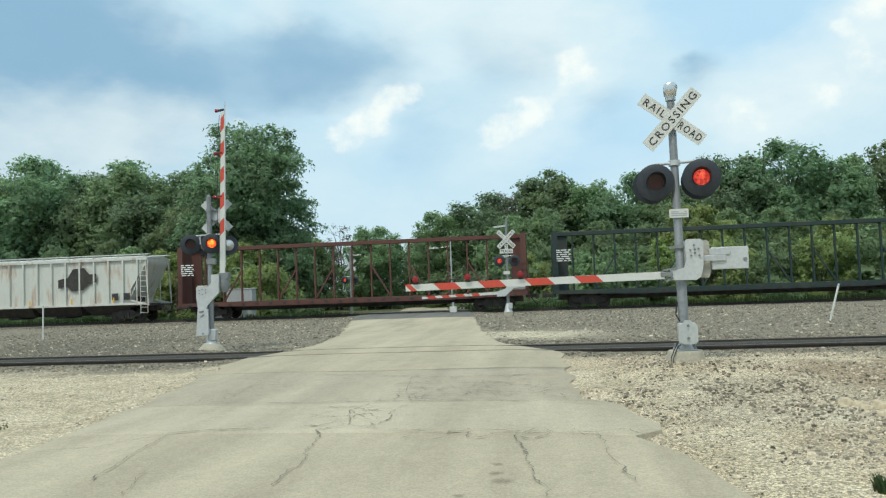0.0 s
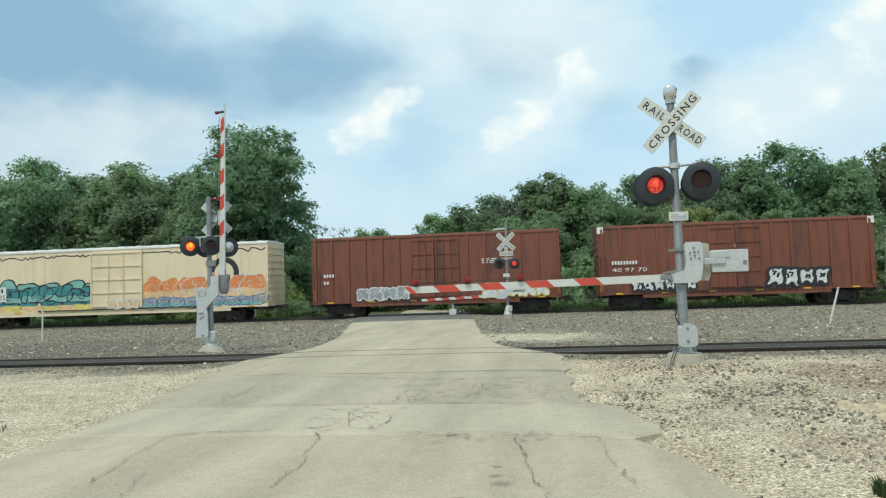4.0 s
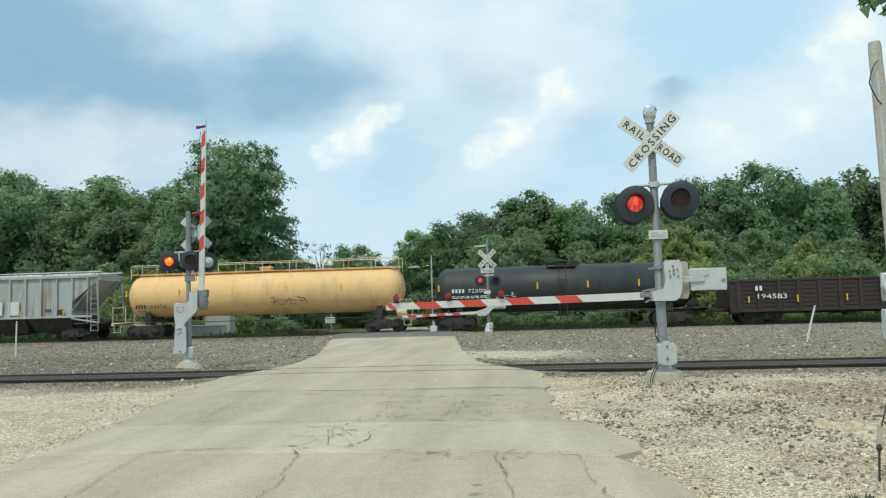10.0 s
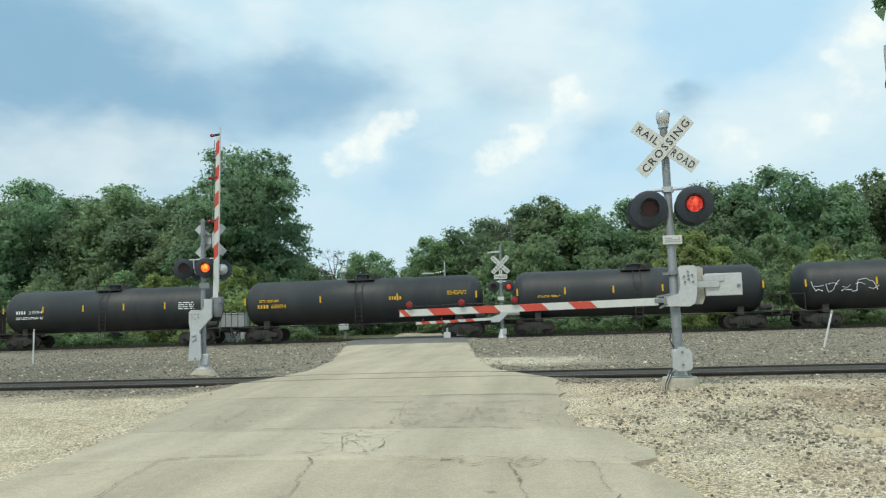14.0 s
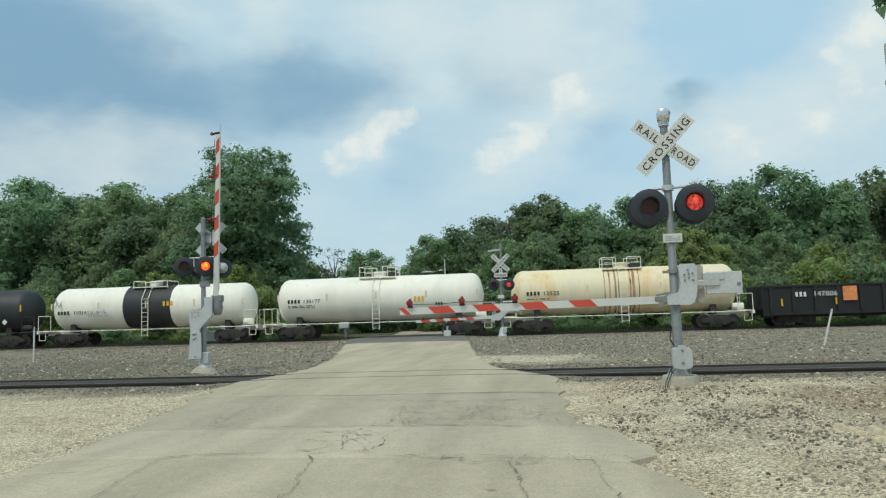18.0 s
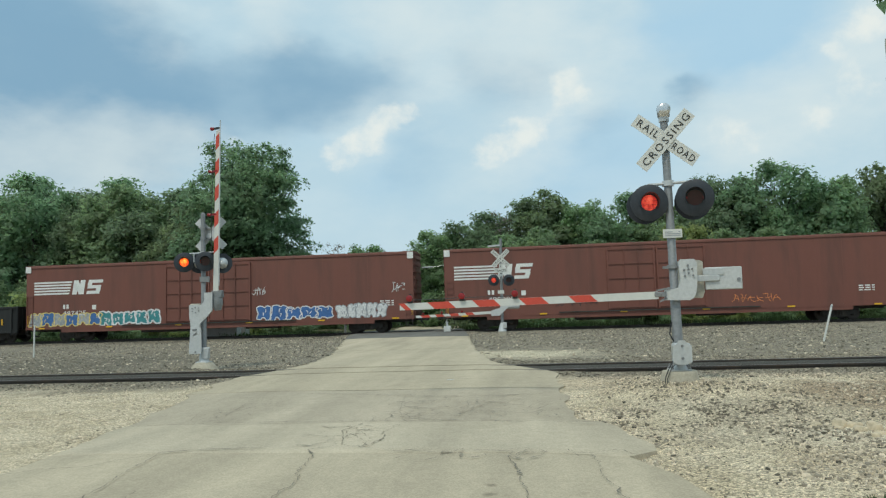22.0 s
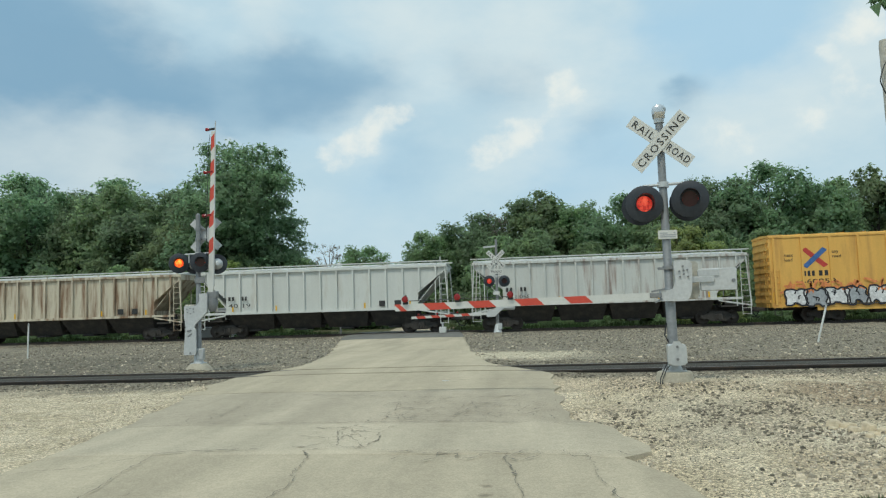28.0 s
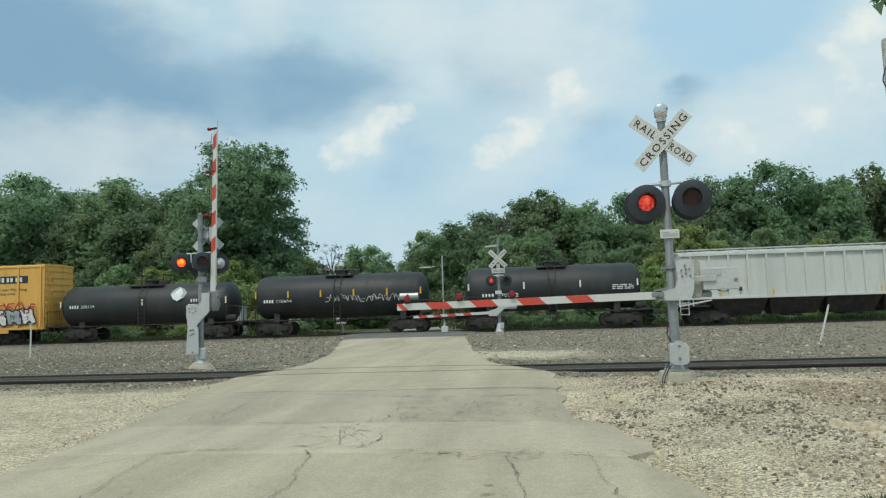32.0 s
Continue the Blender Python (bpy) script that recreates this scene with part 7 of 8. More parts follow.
def left_signal():
    mast = thing("crossing_signal", "grey crossing signal with raised striped gate arm", "railroad signal", pose(-9.97, 21.6, -0.10))
    part("foundation", Shape().turned((0, 0, -0.15), (0, 0, 0.20), [(0, 0.46), (0.5, 0.40), (0.9, 0.27), (1.0, 0.22)], 24), CONCRETE, mast, "round concrete base")
    part("pole", Shape().turned((0, 0, 0.2), (0, 0, 4.72), [(0, 0.088), (0.32, 0.088), (0.33, 0.072), (1, 0.068)], 18), STEEL, mast)
    part("pole_cap", Shape().turned((0, 0, 4.70), (0, 0, 4.78), [(0, 0.075), (0.5, 0.07), (1, 0.02)], 16), STEEL, mast)
    part("pole_foot", Shape().box(-0.19, 0.19, -0.19, 0.19, 0.18, 0.22, 0.01).turned((0, 0, 0.2), (0, 0, 0.62), [(0, 0.17), (0.15, 0.14), (0.9, 0.12), (1, 0.1)], 16).box(-0.03, 0.21, -0.16, 0.0, 0.30, 0.64, 0.02), ALU, mast)
    c = (0.19, 0.13, 4.12)
    blade(mast, c, 46, [], False)
    blade(mast, c, -44, [], False, y=0.012)
    for z in (4.26, 3.95):
        part("sign_bracket", Shape().box(-0.10, 0.22, 0.06, 0.12, z, z + 0.05).tube((0, 0, z - 0.02), (0, 0, z + 0.07), 0.09, 14), STEEL, mast)
    part("crossarm", Shape().tube((-0.44, 0, 3.52), (0.42, 0, 3.54), 0.025, 10).tube((0, 0, 3.48), (0, 0, 3.57), 0.1, 14).tube((-0.3, 0, 3.53), (-0.3, 0, 3.25), 0.026, 8).tube((0.42, 0, 3.54), (0.42, 0, 3.25), 0.026, 8), ALU, mast)
    lamp(mast, -0.555, -0.13, 3.25, 24, LAMP_ORANGE, 1, True)
    lamp(mast, 0.145, -0.17, 3.25, 22, LAMP_ORANGE, 0, True)
    lamp(mast, -0.22, 0.22, 3.22, 204, None, 0, True)
    lamp(mast, 0.52, 0.20, 3.20, 204, None, 0, True)
    part("gate_machine", Shape().box(-0.47, -0.16, 0.02, 0.42, 1.28, 1.98, 0.04), mat("machine_tan", (0.45, 0.42, 0.36), 0.6, 0, 20, 0.12, (0.3, 0.28, 0.24), 0.35, 4, 3, 0.1), mast, "grey cast gate machine")
    bracket = [(-0.30, 1.22), (-0.05, 1.24), (-0.02, 1.36), (0.20, 1.58), (0.36, 1.74), (0.37, 2.30), (0.12, 2.30), (0.12, 2.05), (0.02, 1.93), (-0.36, 1.93), (-0.36, 1.60)]
    lug = part("arm_bracket", Shape().prism([(x, -0.22, z) for x, z in bracket], (0, 0.08, 0)), PALE, mast, "pale casting that carries the raised arm")
    for x, z in ((-0.26, 1.84), (-0.16, 1.86), (-0.06, 1.84), (-0.25, 1.74), (-0.15, 1.70), (-0.05, 1.75)):
        part("bolt", Shape().tube((x, -0.245, z), (x, -0.22, z), 0.018, 8), STEEL, lug)
    weight = part("counterweight", Shape().prism([(x, -0.26, z) for x, z in ((-0.36, 0.46), (0.0, 0.46), (0.04, 0.52), (0.02, 1.26), (-0.30, 1.28))], (0, 0.06, 0)), PALE, mast, "pale counterweight plate hanging down")
    part("weight_bolt", Shape().bar((-0.24, -0.27, 1.18), (-0.10, -0.27, 1.20), 0.02, 0.04).bar((-0.22, -0.27, 1.02), (-0.1, -0.27, 1.10), 0.02, 0.03).tube((-0.14, -0.28, 0.52), (-0.14, -0.26, 0.52), 0.03, 8), STEEL, weight)
    part("arm_socket", Shape().box(0.30, 0.62, -0.12, 0.10, 2.14, 2.36, 0.02).turned((0.46, 0, 1.75), (0.44, 0, 2.16), [(0, 0.10), (0.5, 0.17), (1, 0.15)], 14), STEEL, mast)
    part("notice", Shape().box(-0.08, 0.24, -0.10, -0.06, 2.62, 2.80, 0.01), STEEL, mast, "small grey notice plate")
    arm = part("gate_arm", Shape().prism([(0.36, -0.12, 2.34), (0.52, -0.12, 2.34), (0.61, -0.12, 7.30), (0.50, -0.12, 7.30)], (0, 0.04, 0)), WHITE, mast, "raised white gate arm with red stripes")
    for k in range(5):
        z = 3.55 + k * 0.80
        z1 = z + 0.42
        ax, bx = 0.36 + (z - 2.34) * 0.0265, 0.36 + (z1 - 2.34) * 0.0265
        aw, bw = 0.155 - (z - 2.34) * 0.009, 0.155 - (z1 - 2.34) * 0.009
        part("red_stripe", Shape().prism([(ax, -0.123, z - 0.07), (ax + aw, -0.123, z + 0.07), (bx + bw, -0.123, z1 + 0.07), (bx, -0.123, z1 - 0.07)], (0, 0.0025, 0)), RED, arm, smooth=False)
    part("arm_edge", Shape().prism([(0.53, -0.125, 2.5), (0.555, -0.125, 2.5), (0.640, -0.125, 7.62), (0.615, -0.125, 7.62)], (0, 0.03, 0)), ALU, arm, "grey trailing edge")
    for z, x in ((7.36, 0.40), (6.02, 0.33), (4.68, 0.28)):
        light = part("arm_lamp", Shape().turned((x + 0.02, -0.1, z), (x - 0.10, -0.1, z), [(0, 0.045), (0.6, 0.055), (0.9, 0.05), (1, 0.03)], 12), GLASS_RED, arm, "small red lamp on the arm")
        part("lamp_foot", Shape().bar((x + 0.02, -0.1, z), (x + 0.2, -0.1, z + 0.02), 0.05, 0.06), BLACK if z > 7 else GLASS_RED, light)
    part("arm_wire", Shape().path([(0.46, -0.14, 7.2), (0.40, -0.14, 6.6), (0.39, -0.13, 6.1), (0.36, -0.13, 5.2), (0.33, -0.13, 4.7), (0.33, -0.13, 3.5), (0.30, -0.13, 2.6)], 0.008, 5), BLACK, arm)
    return mast


def far_signal():
    mast = thing("crossing_signal", "slim far crossing signal with lowered striped gate arm", "railroad signal", pose(-1.6, 39.54, 0.0))
    part("foundation", Shape().box(-0.2, 0.2, -0.2, 0.2, -0.15, 0.16, 0.03), CONCRETE, mast)
    part("pole", Shape().turned((0, 0, 0.15), (0.07, 0, 5.1), [(0, 0.085), (0.3, 0.08), (1, 0.07)], 14), STEEL, mast)
    part("pole_foot", Shape().turned((0, 0, 0.15), (0, 0, 0.6), [(0, 0.24), (0.2, 0.2), (0.8, 0.13), (1, 0.09)], 12).box(0.02, 0.24, -0.2, 0.0, 0.3, 0.62, 0.02), ALU, mast)
    part("top_arm", Shape().bar((0.07, -0.02, 4.74), (-0.62, -0.04, 4.70), 0.07, 0.09), ALU, mast, "short pale arm near the pole's top")
    c = (0.03, -0.13, 4.02)
    blade(mast, c, 46, [("CROSSING", -0.55, 1.10)], y=-0.014)
    blade(mast, c, -44, [("RAIL", -0.55, 0.40), ("ROAD", 0.14, 0.42)], y=0.0)
    plate = part("tracks_plate", Shape().box(-0.32, 0.38, -0.12, -0.112, 3.26, 3.50, 0.002).box(-0.06, 0.12, -0.12, -0.112, 3.50, 3.74, 0.002), WHITE, mast, "white plate naming the number of tracks")
    lettering("TRACKS", 0.13, INK, plate, -0.27, -0.125, 3.31, width=0.6)
    lettering("2", 0.15, INK, plate, -0.03, -0.125, 3.55)
    part("crossarm", Shape().tube((-0.42, -0.03, 3.13), (0.46, -0.03, 3.13), 0.03, 8).tube((0.02, 0, 3.06), (0.02, 0, 3.18), 0.1, 12), ALU, mast)
    lamp(mast, -0.36, -0.12, 2.87, 4, LAMP_RED, 3)
    lamp(mast, 0.44, -0.12, 2.85, 4, LAMP_RED, 2)
    part("notice", Shape().box(-0.17, 0.17, -0.105, -0.098, 2.14, 2.32), WHITE, mast, "small white notice plate")
    part("gate_machine", Shape().box(0.2, 0.95, -0.05, 0.4, 1.32, 1.78, 0.04), PALE, mast)
    part("arm_bracket", Shape().prism([(x, -0.24, z) for x, z in ((-0.55, 0.98), (-0.12, 0.98), (0.12, 1.2), (0.38, 1.42), (0.92, 1.44), (0.92, 1.72), (0.28, 1.74), (0.05, 1.62), (-0.1, 1.38), (-0.55, 1.26))], (0, 0.08, 0)), PALE, mast, "pale casting that carries the arm")
    gate_arm(mast, -0.5, -4.6, -0.22, 1.16, 1.04, 0.145, [(-4.3, -3.85), (-3.5, -3.1), (-2.75, -2.3), (-1.9, -1.5)], [(-4.2, 0), (-3.2, 0), (-2.1, 0)])
    return mast


def back_signal():
    mast = thing("crossing_signal", "distant crossing signal seen from behind", "railroad signal", pose(-15.4, 60.0, -0.5))
    part("pole", Shape().turned((0, 0, -0.3), (0, 0, 5.7), [(0, 0.1), (1, 0.08)], 10), STEEL, mast)
    part("pole_lamp", Shape().turned((0, 0, 5.55), (0, 0, 6.05), [(0, 0.1), (0.3, 0.26), (0.7, 0.24), (1, 0.1)], 12), ALU, mast)
    blade(mast, (0, -0.02, 4.2), 46, [], False)
    blade(mast, (0, -0.02, 4.2), -44, [], False, y=0.014)
    part("crossarm", Shape().tube((-0.45, 0, 3.25), (0.45, 0, 3.25), 0.03, 8).tube((0.1, 0, 5.0), (0.95, 0, 5.02), 0.035, 8), ALU, mast)
    lamp(mast, -0.48, -0.12, 2.97, 0, LAMP_RED, 3)
    lamp(mast, 0.40, -0.12, 2.97, 0, LAMP_RED, 2)
    part("gate_machine", Shape().box(-0.5, 0.3, -0.2, 0.2, 0.9, 1.4, 0.04), PALE, mast)
    return mast


near_signal()
left_signal()
far_signal()
back_signal()


# ---- woods ----
LEAF_DEEP = leaf_mat("deep_green_leaves", (0.160, 0.238, 0.130))
LEAF_MID = leaf_mat("green_leaves", (0.186, 0.262, 0.132))
LEAF_LIGHT = leaf_mat("yellow_green_leaves", (0.24, 0.295, 0.11))
LEAF_DRY = leaf_mat("grey_dry_twigs", (0.20, 0.19, 0.16), 0.2)


def leaf_cloud(name, lobes, clumps, count, size, material, seed, clump_size=0.62):
    """Many small bent leaves in loose clumps over the boughs of a crown. lobes: centre x, y, z and radius of each bough."""
    rng = np.random.default_rng(seed)
    lobes = np.array(lobes, float)
    middle, share = lobes[:, :3].mean(axis=0), lobes[:, 3] ** 2
    # clumps stand at the twig ends, mostly on the outside of the boughs, uneven in size
    many = clumps * 3 // 2
    own = rng.choice(len(lobes), many, p=share / share.sum())
    d = rng.normal(size=(many, 3)) + np.array([0, 0, 0.25])
    d /= np.linalg.norm(d, axis=1)[:, None]
    spot = lobes[own, :3] + d * (lobes[own, 3] * rng.uniform(0.2, 1.04, many) ** 0.6)[:, None] * np.array([1, 1, 0.92])
    depth = np.min(np.linalg.norm(spot[:, None, :] - lobes[None, :, :3], axis=2) / lobes[None, :, 3] + (np.arange(len(lobes))[None, :] == own[:, None]) * 9, axis=1)
    keep = np.argsort(-depth + rng.uniform(0, 0.5, many))[:clumps]
    spot, own, d = spot[keep], own[keep], d[keep]
    wide = clump_size * rng.uniform(0.5, 1.5, clumps)
    pick = rng.choice(clumps, count, p=wide ** 1.6 / (wide ** 1.6).sum())
    off = rng.normal(size=(count, 3))
    off *= (rng.uniform(0.15, 1.15, count) / np.linalg.norm(off, axis=1))[:, None]
    p = spot[pick] + off * wide[pick][:, None] * np.array([1.1, 1.1, 0.72])
    p[:, 2] -= 0.25 * wide[pick] * (off[:, 0] ** 2 + off[:, 1] ** 2)
    # some leaves fill the boughs between the clumps
    loose = rng.random(count) < 0.26
    inner = rng.normal(size=(count, 3))
    inner *= (lobes[own[pick], 3] * rng.uniform(0, 1, count) ** 0.4 / np.linalg.norm(inner, axis=1))[:, None]
    p[loose] = (lobes[own[pick], :3] + inner)[loose]
    n = off * 0.5 + d[pick] * 0.6 + rng.normal(size=(count, 3)) * 0.55 + np.array([0, 0, 0.45])
    n /= np.linalg.norm(n, axis=1)[:, None]
    a = np.cross(n, rng.normal(size=(count, 3)))
    a /= np.linalg.norm(a, axis=1)[:, None]
    b = np.cross(n, a)
    s = size * rng.uniform(0.6, 1.4, count)[:, None]
    v = np.stack([p + a * s * 0.72, p + b * s * 0.42 - a * s * 0.3, p - b * s * 0.42 - a * s * 0.4], axis=1).reshape(-1, 3)
    m = bpy.data.meshes.new(name)
    m.from_pydata(v.tolist(), [], np.arange(count * 3).reshape(-1, 3).tolist())
    m.materials.append(material)
    # soft shading: every leaf takes the light of the side of the clump and bough on which it hangs
    out = p - lobes[own[pick], :3]
    out /= np.linalg.norm(out, axis=1)[:, None] + 1e-6
    whole = p - middle
    whole /= np.linalg.norm(whole, axis=1)[:, None] + 1e-6
    soft = off * 0.4 + out * 0.35 + whole * 0.3 + n * 0.3 + np.array([0, -0.1, 0.3])
    soft /= np.linalg.norm(soft, axis=1)[:, None]
    m.polygons.foreach_set("use_smooth", [True] * count)
    m.normals_split_custom_set_from_vertices(np.repeat(soft, 3, axis=0).tolist())
    return m


def tree_kind(height, radius, bole, boughs, clumps, leaves, size, material, seed, clump_size=0.62, low=0.55, peak=0.5):
    """A standing tree: tapered trunk, limbs to every bough, leafy crown. low: width at the crown's foot; peak: height of its widest part."""
    rng = random.Random(seed)
    lobes = []
    for k in range(boughs):
        f = (k + 0.5) / boughs
        z = height * (bole + (0.90 - bole) * f)
        shape = low + (1 - low) * f / peak if f < peak else math.sqrt(max(0.05, 1 - ((f - peak) / (1.06 - peak)) ** 2))
        a = k * 2.4 + rng.uniform(-0.7, 0.7)
        size_r = radius * rng.uniform(0.30, 0.47) * (0.75 if f > 0.8 else 1)
        reach = max(0, radius * shape - size_r) * rng.uniform(0.6, 1.12)
        lobes.append((reach * math.cos(a), reach * math.sin(a), min(z + rng.uniform(-0.03, 0.03) * height, height - size_r * 0.9), size_r))
    trunk = Shape()
    bend = [(0, 0, -0.9), (0.05, 0.0, height * 0.2), (0.1, 0.1, height * 0.45), (0, 0, height * 0.85)]
    base = 0.02 * height
    for i, (p, q) in enumerate(zip(bend, bend[1:])):
        trunk.turned(p, q, [(0, base * (1 - 0.3 * i)), (1, base * (0.7 - 0.3 * i + 0.02))], 9)
    for x, y, zz, r in lobes:
        z = max(height * 0.1, zz - r * 1.2 - 0.12 * height)
        trunk.turned((0, 0, z), (x * 0.9, y * 0.9, zz), [(0, base * 0.38), (0.6, base * 0.2), (1, base * 0.06)], 6)
        for _ in range(4):
            w = Vector((rng.gauss(0, 1), rng.gauss(0, 1), rng.gauss(0.4, 0.8))).normalized() * r * rng.uniform(0.7, 1.05)
            trunk.turned((x * 0.8, y * 0.8, zz - 0.2 * r), (x + w.x, y + w.y, zz + w.z), [(0, base * 0.12), (1, base * 0.03)], 4)
    return trunk.mesh("trunk", BARK), leaf_cloud("crown", lobes, clumps, leaves, size, material, seed, clump_size)


KINDS = {
    "oak": tree_kind(18.5, 7.2, 0.12, 26, 520, 56000, 0.27, LEAF_DEEP, 1, 0.78, 0.75, 0.45),
    "maple": tree_kind(16.0, 6.2, 0.05, 22, 330, 29000, 0.30, LEAF_MID, 2, 0.80, 0.85, 0.4),
    "elm": tree_kind(15.0, 6.6, 0.06, 22, 330, 29000, 0.30, LEAF_DEEP, 3, 0.84, 0.8, 0.55),
    "poplar": tree_kind(15.0, 4.4, 0.05, 18, 240, 21000, 0.28, LEAF_MID, 4, 0.70, 0.9, 0.4),
    "young": tree_kind(9.0, 4.0, 0.02, 16, 190, 13500, 0.26, LEAF_MID, 5, 0.62, 0.95, 0.35),
    "sapling": tree_kind(9.0, 3.6, 0.02, 15, 170, 12500, 0.245, LEAF_LIGHT, 9, 0.56, 0.95, 0.4),
    "bush": tree_kind(4.2, 2.8, 0.02, 11, 100, 6800, 0.19, LEAF_LIGHT, 6, 0.44, 1.0, 0.35),
    "shrub": tree_kind(3.2, 2.6, 0.01, 10, 90, 5600, 0.18, LEAF_MID, 7, 0.42, 1.0, 0.35),
    "bare": tree_kind(12.5, 4.0, 0.2, 14, 60, 2200, 0.2, LEAF_DRY, 8, 0.5, 0.6, 0.5),
}
TREE_WORDS = {"oak": ("tree", "tall broad deep green tree at the wood's edge", "tree"), "maple": ("tree", "full green leafy tree in the wood", "tree"), "elm": ("tree", "dark green spreading tree in the wood", "tree"),
              "poplar": ("tree", "narrow green tree rising from the wood", "tree"), "young": ("tree", "small green tree behind the track", "tree"), "sapling": ("tree", "young yellow-green tree before the wood", "tree"), "bush": ("bush", "yellow-green bush beside the main line", "bush"),
              "shrub": ("bush", "low green shrub behind the main line", "bush"), "bare": ("tree", "half-dead tree with grey twigs", "tree")}


def plant(kind, x, y, height, turn, wide=1.0):
    trunk, crown = KINDS[kind]
    own = {"oak": 18.5, "maple": 16.0, "elm": 15.0, "poplar": 15.0, "young": 9.0, "sapling": 9.0, "bush": 4.2, "shrub": 3.2, "bare": 12.5}[kind]
    name, label, category = TREE_WORDS[kind]
    k = height / own
    tree = thing(name, label, category, group="trees of the wood" if category == "tree" else "bushes along the line")
    tree.matrix_basis = Matrix.LocRotScale((x, y, ground_level(x, y) - 0.1), Euler((0, 0, radians(turn))), (k * wide, k * wide, k))
    part("trunk", trunk, BARK, tree)
    part("crown", crown, BARK, tree)
    return tree


def build_woods():
    rng = random.Random(8)
    plant("oak", -28.6, 71.5, 20.4, 40, 1.06)
    plant("maple", -34.8, 75.0, 16.4, 100)
    plant("young", -25.6, 70.5, 9.5, 10, 1.1)
    for x, y, h, k in ((-41, 80, 16.6, "elm"), (-47, 82, 18.6, "maple"), (-53, 84, 18.2, "oak"), (-59, 82, 19.4, "elm"), (-65, 84, 19.4, "maple"), (-72, 84, 20.0, "oak"), (-80, 86, 20.0, "elm"), (-89, 86, 18.0, "oak"), (-98, 88, 18.0, "elm"), (-38, 90, 17.0, "elm"), (-46, 93, 19.2, "elm"), (-57, 94, 21.0, "elm"), (-67, 95, 21.4, "elm"), (-78, 96, 19, "elm"), (-108, 90, 18, "oak"),
                       (-21.6, 95, 11.6, "maple"), (-26.8, 99, 12.3, "bare"), (-29.5, 96, 9.5, "young"), (-24, 108, 10, "young"), (-18.5, 112, 9.5, "young"), (-32, 100, 11, "elm"),
                       (-10.5, 88, 12.0, "maple"), (-6.5, 90, 13.4, "elm"), (-2.5, 89, 13.6, "bare"), (-1.0, 91, 14.6, "elm"), (1.9, 90, 16.6, "poplar"), (6.3, 90, 15.0, "maple"), (10.5, 88, 14.4, "elm"), (15, 86, 14.0, "maple"), (20.5, 82, 15.2, "oak"), (26, 81, 16.2, "elm"), (31, 82, 15.0, "maple"),
                       (38, 84, 16.4, "poplar"), (43, 84, 14.4, "elm"), (49, 86, 15, "oak"), (57, 86, 15.5, "maple"), (66, 88, 16, "elm"), (76, 90, 16, "oak"), (87, 92, 16, "maple"), (98, 94, 16, "elm"), (4, 98, 14, "elm"), (14, 97, 13.5, "elm"), (24, 94, 14.4, "elm"), (35, 95, 14.5, "elm"), (46, 96, 15, "maple"), (-14.5, 99, 9.5, "young"), (-9, 98, 11, "elm")):
        turn, wide = rng.uniform(0, 360), rng.uniform(0.95, 1.12)
        if -82 < x < 62:
            plant(k, x, y, h * (1.02 if x < -20 else 1.05), turn, wide)
    for x, y, h in ((-33.5, 64, 7.4), (-30, 63.5, 6.2), (-26.5, 64.5, 7.8), (-38, 65, 6.0), (-24, 63, 5.4), (13.2, 66, 9.6), (15.4, 65, 8.0), (11, 64, 6.4), (24.5, 65, 7.6), (27.5, 64, 6.2), (-1, 64, 5.5)):
        plant("sapling", x, y, h, rng.uniform(0, 360))
    for x in list(np.arange(-75, -23, 4.0)) + list(np.arange(-3, 60, 4.2)):
        plant("young", x + rng.uniform(-1.2, 1.2), 70 + rng.uniform(-3, 3), rng.uniform(7.0, 9.8) if x > -3 else rng.uniform(6.5, 9.5), rng.uniform(0, 360))
    for x in list(np.arange(-62, -20, 3.3)) + list(np.arange(-5, 44, 3.3)):
        plant("bush" if rng.random() < 0.5 else "shrub", x + rng.uniform(-1, 1), 61 + rng.uniform(-2.5, 2.5), rng.uniform(3.2, 5.6), rng.uniform(0, 360))
    for x in list(np.arange(-48, -18, 2.6)) + list(np.arange(-1, 34, 2.6)):
        plant("shrub" if rng.random() < 0.7 else "bush", x + rng.uniform(-1, 1), 54.5 + rng.uniform(-1, 1), rng.uniform(0.9, 1.8), rng.uniform(0, 360), 1.5)


build_woods()


